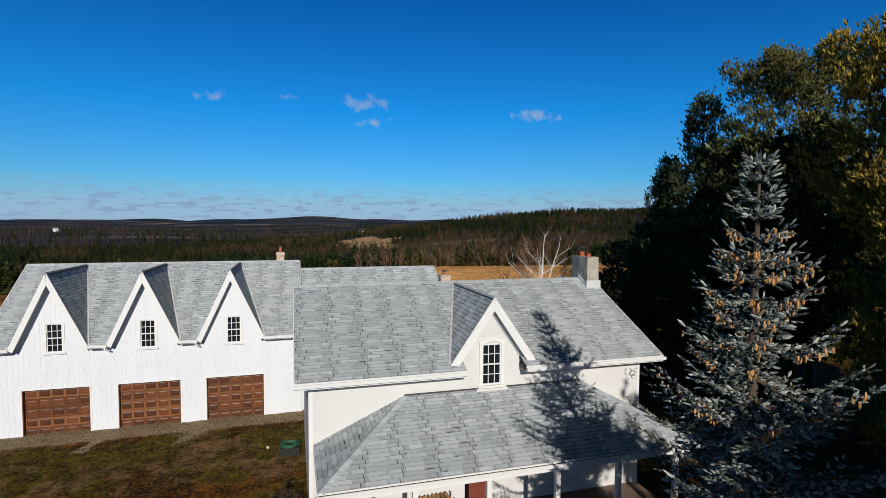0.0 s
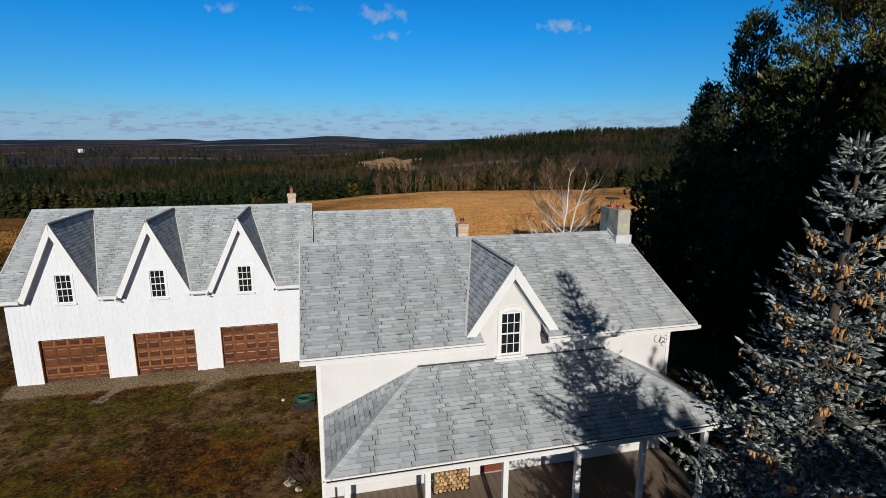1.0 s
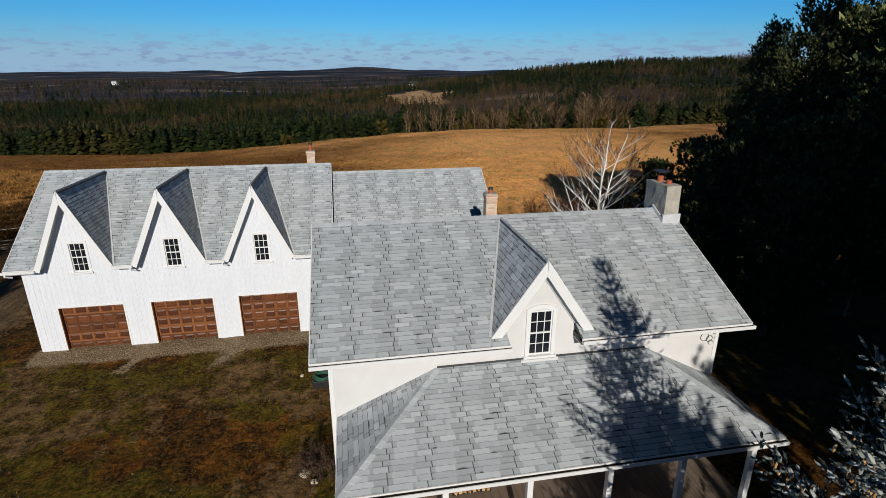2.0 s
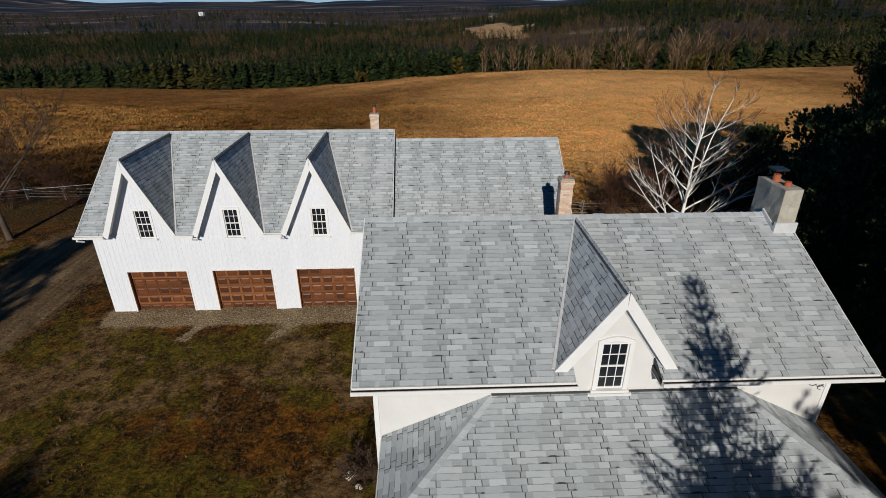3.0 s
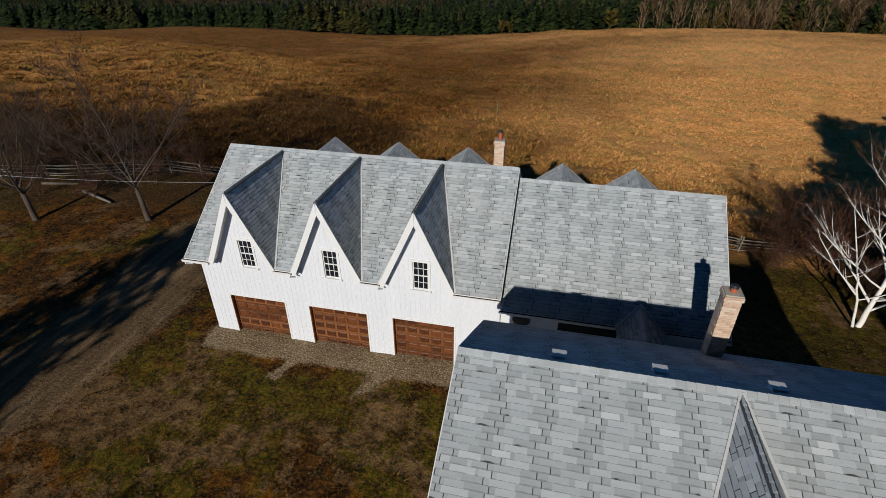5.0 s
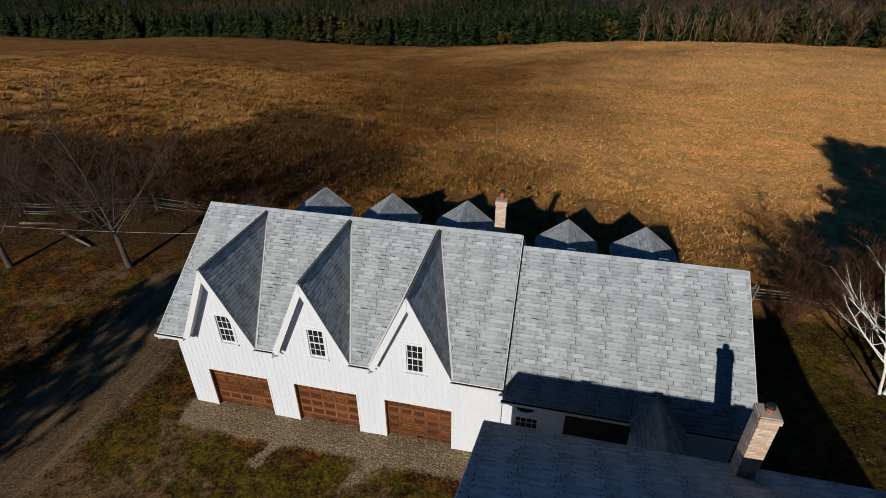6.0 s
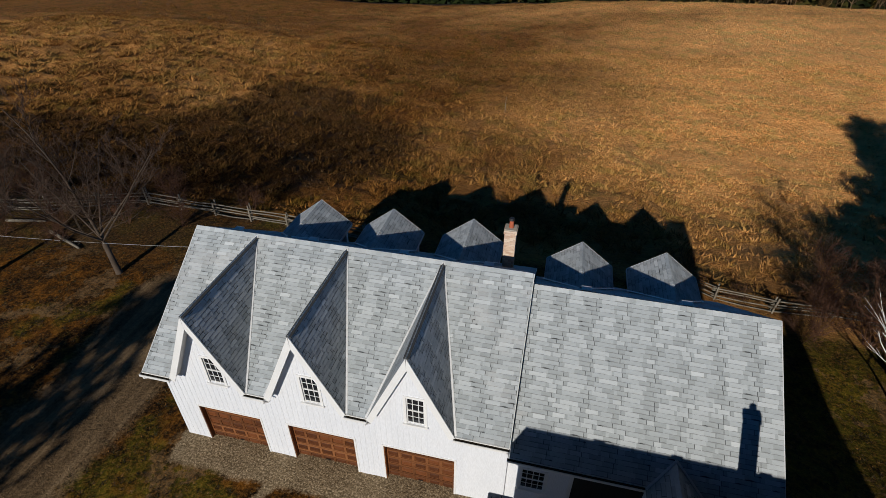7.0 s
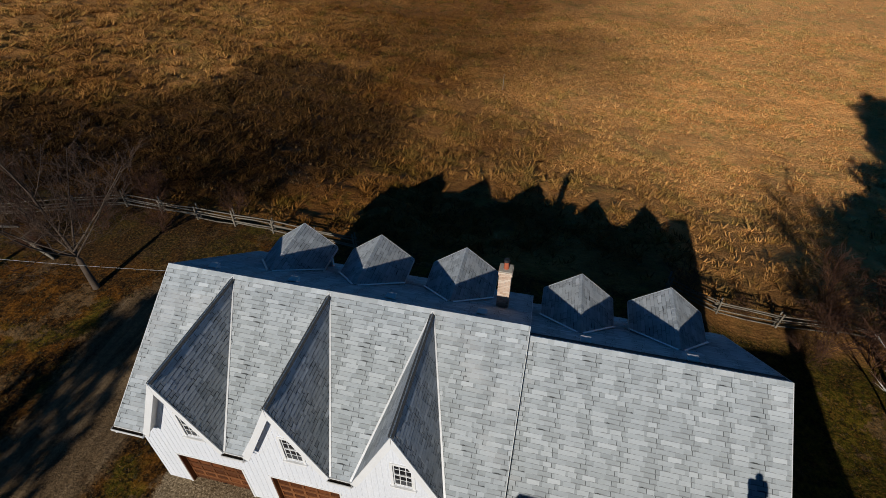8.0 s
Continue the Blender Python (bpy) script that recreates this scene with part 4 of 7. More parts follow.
def garage_door(g, a, b):
    """A recessed panelled cedar door: rails, stiles and proud panels in five rows."""
    d = thing("garage_door", "", "")
    d.parent = g
    y = G_Y + 0.17
    part("backing", box_bm(a, b, y + 0.03, y + 0.06, -0.02, DOOR_H), M_CEDAR, d)
    rows, cols = 5, 5
    h, w = DOOR_H / rows, (b - a) / cols
    for j in range(rows):
        bm = bmesh.new()
        z0, z1 = j * h + 0.006, (j + 1) * h - 0.006
        add_box(bm, a, b, y, y + 0.03, z0, z0 + 0.065)
        add_box(bm, a, b, y, y + 0.03, z1 - 0.065, z1)
        for i in range(cols + 1):
            xx = min(max(a + i * w, a + 0.045), b - 0.045)
            add_box(bm, xx - 0.045, xx + 0.045, y + 0.001, y + 0.03, z0 + 0.065, z1 - 0.065)
        part("rail", bm, M_CEDAR, d)
        for i in range(cols):
            x0, x1 = a + i * w + 0.065, a + (i + 1) * w - 0.065
            bm = bmesh.new()
            lo, hi = [], []
            for px, pz in ((x0, z0 + 0.08), (x1, z0 + 0.08), (x1, z1 - 0.08), (x0, z1 - 0.08)):
                lo.append(bm.verts.new((px, y + 0.03, pz)))
            for px, pz in ((x0 + 0.05, z0 + 0.12), (x1 - 0.05, z0 + 0.12), (x1 - 0.05, z1 - 0.12), (x0 + 0.05, z1 - 0.12)):
                hi.append(bm.verts.new((px, y + 0.012, pz)))
            bm.faces.new(hi)
            for i_ in range(4):
                bm.faces.new([lo[i_], lo[(i_ + 1) % 4], hi[(i_ + 1) % 4], hi[i_]])
            part("panel", bm, M_CEDAR_PANEL, d)
    part("jamb", box_bm(a - 0.005, a + 0.025, G_Y + 0.01, y, 0, DOOR_H), M_CEDAR, d)
    part("jamb", box_bm(b - 0.025, b + 0.005, G_Y + 0.01, y, 0, DOOR_H), M_CEDAR, d)
    bm = bmesh.new()
    for x0, x1 in ((a - 0.07, a), (b, b + 0.07)):
        add_box(bm, x0, x1, G_Y - 0.018, G_Y, 0, DOOR_H)
    add_box(bm, a - 0.07, b + 0.07, G_Y - 0.018, G_Y, DOOR_H, DOOR_H + 0.07)
    part("door_casing", bm, M_TRIM, d)
    bm = bmesh.new()
    add_bar(bm, ((a + b) / 2 - 0.09, y - 0.03, 0.25), ((a + b) / 2 + 0.09, y - 0.03, 0.25), 0.025, 0.025)
    part("handle", bm, M_DARKMETAL, d)


def back_dormer(g, roof, R, x, zr, zf, half=1.38, front=36.22):
    """A gabled dormer on the back slope: ridge, two small planes, valleys and a faced gable."""
    ze = zr - 1.06
    k = 1.06 / half
    y_top = G_RY + (zf(G_RY) - zr) / SLOPE
    y_low = G_RY + (zf(G_RY) - ze) / SLOPE
    d = thing("dormer", "", "")
    d.parent = g
    wy = front - 0.22
    part("dormer_wall", prism_bm([(x - half + 0.18, wy, zf(wy) - 0.1), (x + half - 0.18, wy, zf(wy) - 0.1), (x + half - 0.18, wy, ze), (x, wy, zr - 0.16), (x - half + 0.18, wy, ze)], (0, -0.15, 0)), M_SIDING, d)
    for s in (-1, 1):
        n = Vector((s * k, 0, 1)).normalized()
        foot0, foot1 = Vector((x + s * half, y_low, ze)), Vector((x + s * half, front, ze))
        top0, top1 = Vector((x, y_top, zr)), Vector((x, front, zr))
        part("dormer_deck", prism_bm([foot0, foot1, top1, top0], -n * 0.1), M_UNDER, d)
        part("dormer_barge", prism_bm([foot1 + n * 0.01, top1 + n * 0.01, Vector((x, front, zr - 0.2)), foot1 - n * 0.16], (0, 0.03, 0)), M_TRIM, d)
        part("dormer_fascia", bar_bm(foot0 + Vector((s * 0.012, 0, -0.06)), foot1 + Vector((s * 0.012, 0, -0.06)), 0.02, 0.13), M_TRIM, d)
        v0, v1 = foot0 + Vector((s * 0.05, 0.1, 0.03)), top0 + Vector((s * 0.1, 0.0, 0.03))
        part("valley_flashing", bar_bm(v0, v1, 0.075, 0.02), M_FLASH, d)
    sl = math.hypot(half, 1.06)
    lo, hi = front - y_low, front - y_top
    R.plane((x - half, front, ze), (0, -1, 0), (1, 0, k), [(0, 0), (lo, 0), (hi, sl), (0, sl)], rank=0.8)
    R.plane((x + half, y_low, ze), (0, 1, 0), (-1, 0, k), [(0, 0), (lo, 0), (lo, sl), (lo - hi, sl)], rank=0.8)
    cap_row("ridge_cap", (x, y_top + 0.05, zr), (x, front, zr), (-1, 0, -k), (1, 0, -k), d, 0.13)


def brick_chimney(g, x, y, z0, z1, wx, wy, pot=0.3, cap=True):
    """A slim brick stack built of single bricks, a cap course and a clay pot."""
    ch = thing("chimney", "", "")
    ch.parent = g
    part("core", box_bm(x - wx / 2 + 0.012, x + wx / 2 - 0.012, y - wy / 2 + 0.012, y + wy / 2 - 0.012, z0, z1), M_LIME, ch)
    hz, bw = 0.075, 0.10
    me_cache = {}

    def brick(cx, cy, cz, lx, ly):
        key = (round(lx, 3), round(ly, 3))
        if key not in me_cache:
            bm = box_bm(-lx / 2, lx / 2, -ly / 2, ly / 2, -0.0325, 0.0325)
            me = bpy.data.meshes.new("brick")
            bmesh.ops.recalc_face_normals(bm, faces=list(bm.faces))
            bm.to_mesh(me)
            bm.free()
            me.materials.append(M_BRICK)
            me_cache[key] = me
        ob = new("brick", me_cache[key])
        ob.parent = ch
        ob.location = (cx, cy, cz)

    n = int((z1 - z0) / hz)
    for k in range(n):
        cz = z1 - (k + 0.5) * hz
        grow = 0.03 if cap and k < 2 else 0.0
        ax, ay = wx / 2 + grow, wy / 2 + grow
        for s in (-1, 1):
            if k % 2 == 0:
                m = 2
                lx = 2 * ax / m
                for i in range(m):
                    brick(x - ax + lx * (i + 0.5), y + s * (ay - bw / 2), cz, lx - 0.012, bw)
                ly = (2 * ay - 2 * bw)
                brick(x + s * (ax - bw / 2), y, cz, bw, ly - 0.012)
            else:
                ly = 2 * ay / 2
                for i in range(2):
                    brick(x + s * (ax - bw / 2), y - ay + ly * (i + 0.5), cz, bw, ly - 0.012)
                lx = 2 * ax - 2 * bw
                brick(x, y + s * (ay - bw / 2), cz, lx - 0.012, bw)
    part("crown", prism_bm([(x - wx / 2, y - wy / 2, z1), (x + wx / 2, y - wy / 2, z1), (x + wx / 2, y + wy / 2, z1), (x - wx / 2, y + wy / 2, z1)], (0, 0, 0.04)), M_MORTAR, ch)
    if pot:
        bm = bmesh.new()
        bmesh.ops.create_cone(bm, cap_ends=True, segments=12, radius1=0.095, radius2=0.075, depth=pot, matrix=Matrix.Translation((x, y, z1 + pot / 2 + 0.03)))
        part("chimney_pot", bm, M_POT, ch, "terracotta chimney pot")
        bm = bmesh.new()
        bmesh.ops.create_cone(bm, cap_ends=True, segments=12, radius1=0.115, radius2=0.09, depth=0.09, matrix=Matrix.Translation((x, y, z1 + pot + 0.06)))
        part("pot_cap", bm, M_DARKMETAL, ch, "blackened metal pot cap")
    return ch


class Tubes:
    """Collects tapered round limbs as one mesh."""

    def __init__(self):
        self.v, self.f = [], []

    def limb(self, pts, radii, sides=6, cap=True):
        base = len(self.v)
        for i, (p, r) in enumerate(zip(pts, radii)):
            a = pts[min(i + 1, len(pts) - 1)] - pts[max(i - 1, 0)]
            a = a.normalized() if a.length > 1e-9 else Vector((0, 0, 1))
            s = a.cross(Vector((0.31, 0.17, 0.93)))
            s = s.normalized() if s.length > 1e-6 else Vector((1, 0, 0))
            t = a.cross(s)
            for k in range(sides):
                w = 2 * math.pi * k / sides
                self.v.append(p + s * (r * math.cos(w)) + t * (r * math.sin(w)))
        for i in range(len(pts) - 1):
            for k in range(sides):
                q = (k + 1) % sides
                self.f.append((base + i * sides + k, base + i * sides + q, base + (i + 1) * sides + q, base + (i + 1) * sides + k))
        if cap:
            self.f.append(tuple(base + (len(pts) - 1) * sides + k for k in range(sides)))

    def ob(self, name, mat, parent):
        return mesh_ob(name, self.v, self.f, mat, parent, flat=False)


# ---- rear wing and link ----
M_DARKPANEL = simple("dark_wall_panel", (0.02, 0.016, 0.013), (0.05, 0.04, 0.032), 3, 0.8, stretch=(6, 1, 0.3))
W_R0, W_R1, W_RZ, W_EY, W_BY = 1.13, 8.99, 6.87, 26.93, 36.7


def build_wing():
    w = thing("rear_wing", "lower white wing with grey shingle roof joined to the garage", "building")

    def zf(y):
        return W_RZ - SLOPE * abs(G_RY - y)
    T = 0.13
    wy = 27.5
    wins = [(1.58, 2.38, 1.2, 2.3)]
    wall_with_holes("front_wall", G_X1 + 0.003, 8.7, -0.3, zf(wy) - T, wy, 0.2, wins, M_SIDING, w)
    sash_window(w, *wins[0], wy + 0.02, 4, 4)
    # round window under the eave
    rw = thing("round_window", "", "")
    rw.parent = w
    disc = []
    for i in range(24):
        a = 6.283 * i / 24
        disc.append((1.9 + 0.36 * math.cos(a), wy - 0.012, 2.84 + 0.30 * math.sin(a)))
    part("pane", prism_bm(disc, (0, 0.008, 0)), M_GLASS, rw)
    tb = Tubes()
    tb.limb([Vector((1.9 + 0.38 * math.cos(6.283 * i / 24), wy - 0.01, 2.84 + 0.32 * math.sin(6.283 * i / 24))) for i in range(25)], [0.04] * 25, 6, cap=False)
    tb.ob("frame", M_TRIM, rw)
    part("corner_board", box_bm(3.15, 3.27, wy - 0.03, wy - 0.002, 0.0, zf(W_EY) - 0.16), M_TRIM, w)
    # dark sheet over the wall right of the corner board
    part("panel", box_bm(3.27, 5.45, wy - 0.02, wy - 0.002, 0.0, zf(W_EY) - 0.18), M_DARKPANEL, w, "dark panel from the corner board to the link")
    bm = prism_bm([(8.5, wy + 0.2, -1.2), (8.5, 35.8, -1.2), (8.5, 35.8, zf(35.8) - T), (8.5, G_RY, W_RZ - T), (8.5, wy + 0.2, zf(wy + 0.2) - T)], (0.2, 0, 0))
    part("end_wall", bm, M_SIDING, w)
    part("back_wall", box_bm(G_X1, 8.5, 35.6, 35.8, -0.6, zf(35.8) - T), M_SIDING, w)
    roof = thing("roof", "", "")
    roof.parent = w
    part("deck", prism_bm([(W_R0, W_EY, zf(W_EY)), (W_R0, G_RY, W_RZ), (W_R0, W_BY, zf(W_BY)), (W_R0, W_BY, zf(W_BY) - T), (W_R0, G_RY, W_RZ - T), (W_R0, W_EY, zf(W_EY) - T)], (W_R1 - W_R0, 0, 0)), M_UNDER, roof)
    part("fascia", box_bm(W_R0, W_R1, W_EY - 0.022, W_EY, zf(W_EY) - 0.17, zf(W_EY)), M_TRIM, roof)
    part("soffit", box_bm(W_R0, W_R1, W_EY, wy - 0.002, zf(W_EY) - 0.17, zf(W_EY) - 0.15), M_SOFFIT, roof)
    gutter(roof, W_R0 - 0.05, 5.2, W_EY - 0.14, zf(W_EY) - 0.11)
    gutter(roof, 6.85, W_R1, W_EY - 0.14, zf(W_EY) - 0.11)
    bm = bmesh.new()
    for y0, y1 in ((W_EY, G_RY), (W_BY, G_RY)):
        add_prism(bm, [(W_R1, y0, zf(y0) - 0.17), (W_R1, y1, zf(y1) - 0.17), (W_R1, y1, zf(y1) + 0.005), (W_R1, y0, zf(y0) + 0.005)], (0.022, 0, 0))
    part("rake_board", bm, M_TRIM, roof)
    R = Roof(7, True)
    L = math.hypot(1, SLOPE)
    W = W_R1 - W_R0
    run = (G_RY - W_EY) * L
    R.plane((W_R0, W_EY, zf(W_EY)), (1, 0, 0), (0, 1, SLOPE), [(0, 0), (W, 0), (W, run), (0, run)])
    R.plane((W_R1, W_BY, zf(W_BY)), (-1, 0, 0), (0, -1, SLOPE), [(0, 0), (W, 0), (W, run), (0, run)], rank=1)
    for x in (2.87, 6.25):
        back_dormer(w, roof, R, x, 5.86, zf)
    R.build(roof, (5, 29.5, 5), 300)
    cap_row("ridge_cap", (W_R0, G_RY, W_RZ), (W_R1, G_RY, W_RZ), (0, -1, -SLOPE), (0, 1, -SLOPE), roof)
    for x in (2.95, 6.3):
        roof_vent(roof, x, G_RY + 0.5, zf(G_RY + 0.5), SLOPE)
    # covered link to the house: a small gable roof
    lx, lz, hw = 6.03, 4.12, 0.82
    link = thing("covered_link", "short gabled link between the wing and the farmhouse", "passage")
    part("link_wall", box_bm(5.45, 5.6, 24.86, 27.49, 0.0, 3.55), M_SIDING, link)
    part("link_wall", box_bm(6.5, 6.65, 24.86, 27.49, 0.0, 3.55), M_SIDING, link)
    lr = thing("roof", "", "")
    lr.parent = link
    k = 0.55 / hw
    R = Roof(9)
    for s in (-1, 1):
        n = Vector((s * k, 0, 1)).normalized()
        part("deck", prism_bm([(lx, 24.95, lz), (lx, 27.62, lz), (lx + s * hw, 26.9, lz - 0.55), (lx + s * hw, 24.95, lz - 0.55)], -n * 0.1), M_UNDER, lr)
        v0, v1 = Vector((lx + s * hw, 26.85, lz - 0.51)), Vector((lx, 27.64, lz + 0.04))
        part("valley_flashing", bar_bm(v0, v1, 0.07, 0.02), M_FLASH, lr)
    sl = math.hypot(hw, 0.55)
    R.plane((lx + hw, 24.95, lz - 0.55), (0, 1, 0), (-1, 0, k), [(0, 0), (1.95, 0), (2.67, sl), (0, sl)])
    R.plane((lx - hw, 26.9, lz - 0.55), (0, -1, 0), (1, 0, k), [(0, 0), (1.95, 0), (1.95, sl), (-0.72, sl)])
    R.build(lr, (lx, 26, 4), 40)
    cap_row("ridge_cap", (lx, 24.95, lz), (lx, 27.6, lz), (-1, 0, -k), (1, 0, -k), lr, 0.13)


# ---- farmhouse ----
F_X0, F_X1 = 1.15, 12.47
F_R0, F_R1 = 0.74, 13.02
F_Y, F_RY, F_RZ = 16.62, 20.69, 7.20
F_EY, F_EZ = 16.05, 4.98
F_BY, F_BZ = 25.16, 4.46
F_S = (F_RZ - F_EZ) / (F_RY - F_EY)
F_BS = (F_RZ - F_BZ) / (F_BY - F_RY)
M_GX, M_GH, M_GZ = 6.84, 1.52, 7.17
M_GY = 16.32
P_Y, P_Z, P_TZ = 13.74, 2.94, 4.17
P_X0, P_X1 = 1.28, 12.50
P_L, P_R = 4.0, 10.1


def build_farmhouse():
    h = thing("farmhouse", "white stucco farmhouse with grey shingle roof, front gable and porch", "house")

    def zf(y):
        return F_RZ - F_S * (F_RY - y) if y < F_RY else F_RZ - F_BS * (y - F_RY)
    T = 0.14
    x0, x1, z0, z1 = 6.56, 7.20, 4.30, 5.62
    ztop = zf(F_Y) - T
    k = (M_GZ - F_EZ) / M_GH
    doorx = (6.0, 6.95)
    wall_with_holes("front_wall", F_X0, F_X1, -0.2, ztop, F_Y, 0.25, [(x0, x1, z0, ztop), (2.1, 3.0, 0.9, 2.3), (doorx[0], doorx[1], 0.3, 2.35)], M_STUCCO, h)
    gz = M_GZ - 0.16
    bm = bmesh.new()
    za = lambda xx: gz - abs(xx - M_GX) * k
    lo = ztop
    add_prism(bm, [(M_GX - (gz - lo) / k, F_Y, lo), (x0, F_Y, lo), (x0, F_Y, za(x0))], (0, 0.25, 0))
    add_prism(bm, [(x1, F_Y, lo), (M_GX + (gz - lo) / k, F_Y, lo), (x1, F_Y, za(x1))], (0, 0.25, 0))
    add_prism(bm, [(x0, F_Y, z1), (x1, F_Y, z1), (x1, F_Y, za(x1)), (M_GX, F_Y, gz), (x0, F_Y, za(x0))], (0, 0.25, 0))
    part("gable_wall", bm, M_STUCCO, h)
    sash_window(h, x0, x1, z0, z1, F_Y - 0.005, 3, 4, arch=0.09, casing=0.11)
    part("window_ledge", box_bm(x0 - 0.22, x1 + 0.22, F_Y - 0.12, F_Y, z0 - 0.24, z0 - 0.10), M_STUCCO, h)
    sash_window(h, 2.1, 3.0, 0.9, 2.3, F_Y + 0.05, 3, 4)
    part("front_door", box_bm(doorx[0], doorx[1], F_Y + 0.08, F_Y + 0.14, 0.3, 2.35), M_DOORRED, h, "dark red wooden front door")
    for xa in (F_X0, F_X1 - 0.25):
        yb = 24.8
        part("end_wall", prism_bm([(xa, F_Y + 0.25, -0.3), (xa, yb, -0.3), (xa, yb, zf(yb) - T), (xa, F_RY, F_RZ - T), (xa, F_Y + 0.25, zf(F_Y + 0.25) - T)], (0.25, 0, 0)), M_STUCCO, h)
    part("back_wall", box_bm(F_X0 + 0.25, F_X1 - 0.25, 24.55, 24.8, -0.3, zf(24.8) - T), M_STUCCO, h)
    part("corner_board", box_bm(F_X0 - 0.02, F_X0 + 0.1, F_Y - 0.025, F_Y, 0, ztop), M_TRIM, h)
    part("corner_board", box_bm(F_X1 - 0.1, F_X1 + 0.02, F_Y - 0.025, F_Y, 0, ztop), M_TRIM, h)
    roof = thing("roof", "", "")
    roof.parent = h
    bm = bmesh.new()
    ym = F_Y + 0.12
    add_prism(bm, [(F_R0, ym, zf(ym)), (F_R0, F_RY, F_RZ), (F_R0, F_BY, F_BZ), (F_R0, F_BY, F_BZ - T), (F_R0, F_RY, F_RZ - T), (F_R0, ym, zf(ym) - T)], (F_R1 - F_R0, 0, 0))
    spans = [(F_R0, 5.85), (7.85, F_R1)]
    for a, b in spans:
        add_prism(bm, [(a, F_EY, F_EZ), (a, ym - 0.002, zf(ym - 0.002)), (a, ym - 0.002, zf(ym - 0.002) - T), (a, F_EY, F_EZ - T)], (b - a, 0, 0))
    part("deck", bm, M_UNDER, roof)
    for a, b in spans:
        part("fascia", box_bm(a, b, F_EY - 0.025, F_EY, F_EZ - 0.20, F_EZ), M_TRIM, roof)
        part("soffit", box_bm(a, b, F_EY, F_Y - 0.003, F_EZ - 0.20, F_EZ - 0.18), M_SOFFIT, roof)
        gutter(roof, a - 0.01, b + 0.01, F_EY - 0.14, F_EZ - 0.13)
    part("end_return", box_bm(5.83, 5.85, F_EY, F_Y - 0.003, F_EZ - 0.18, F_EZ - 0.03), M_DARKMETAL, roof)
    part("end_return", box_bm(7.85, 7.87, F_EY, F_Y - 0.003, F_EZ - 0.18, F_EZ - 0.03), M_DARKMETAL, roof)
    part("back_fascia", box_bm(F_R0, F_R1, F_BY, F_BY + 0.025, F_BZ - 0.2, F_BZ + 0.01), M_TRIM, roof)
    for x in (F_R0 - 0.022, F_R1):
        bm = bmesh.new()
        for y0, ya in ((F_EY, F_RY), (F_BY, F_RY)):
            add_prism(bm, [(x, y0, zf(y0) - 0.18), (x, ya, zf(ya) - 0.18), (x, ya, zf(ya) + 0.005), (x, y0, zf(y0) + 0.005)], (0.022, 0, 0))
        part("rake_board", bm, M_TRIM, roof)
    # front gable roof
    reach = F_RY - (F_RZ - M_GZ) / F_S
    for s in (-1, 1):
        n = Vector((s * k, 0, 1)).normalized()
        foot = Vector((M_GX + s * M_GH, M_GY, F_EZ + F_S * (M_GY - F_EY)))
        hw = (M_GZ - foot.z) / k
        foot.x = M_GX + s * hw
        top0, top1 = Vector((M_GX, M_GY, M_GZ)), Vector((M_GX, reach, M_GZ))
        part("gable_deck", prism_bm([p + n * 0.004 for p in (foot, top1, top0)], -n * 0.1), M_UNDER, roof)
        d = (top0 - foot).normalized()
        part("barge_board", prism_bm([p + Vector((0, -0.012, 0)) for p in (foot + n * 0.012 - d * 0.03, top0 + n * 0.012, Vector((M_GX, M_GY, M_GZ - 0.24 / n.z)), foot - n * 0.24 - d * 0.03)], (0, -0.04, 0)), M_TRIM, roof)
        a, b = foot - n * 0.10, Vector((M_GX, M_GY, M_GZ - 0.10 / n.z))
        part("rake_soffit", prism_bm([a, b, b + Vector((0, F_Y - M_GY - 0.004, 0)), a + Vector((0, F_Y - M_GY - 0.004, 0))], -n * 0.02), M_SOFFIT, roof)
        inner = Vector((0, F_Y - M_GY - 0.06, 0))
        part("frieze_board", prism_bm([p + inner for p in (foot - n * 0.12, Vector((M_GX, M_GY, M_GZ - 0.12 / n.z)), Vector((M_GX, M_GY, M_GZ - 0.30 / n.z)), foot - n * 0.30)], (0, 0.03, 0)), M_TRIM, roof)
        v1 = top1
        dv = (v1 - foot).normalized()
        e1 = (Vector((s, 0, 0)) - dv * dv.x * s).normalized()
        up = Vector((0, 0, 0.036))
        part("valley_flashing", prism_bm([foot + up, v1 + up, v1 + up + e1 * 0.05, foot + up + e1 * 0.08], (0, 0, -0.014)), M_FLASH, roof)
    cap_row("gable_ridge_cap", (M_GX, M_GY, M_GZ), (M_GX, reach, M_GZ), (-1, 0, -k), (1, 0, -k), roof, 0.14)
    R = Roof(21, True, 0.022, 0.09)
    L = math.hypot(1, F_S)
    W = F_R1 - F_R0
    run = (F_RY - F_EY) * L
    hw = (M_GZ - F_EZ) / k
    cut = [((M_GX - hw - F_R0, 0), (M_GX - F_R0, (M_GZ - F_EZ) / F_S * L), (M_GX + hw - F_R0, 0))]
    R.plane((F_R0, F_EY, F_EZ), (1, 0, 0), (0, 1, F_S), [(0, 0), (W, 0), (W, run), (0, run)], cut)
    LB = math.hypot(1, F_BS)
    R.plane((F_R1, F_BY, F_BZ), (-1, 0, 0), (0, -1, F_BS), [(0, 0), (W, 0), (W, (F_BY - F_RY) * LB), (0, (F_BY - F_RY) * LB)], rank=1)
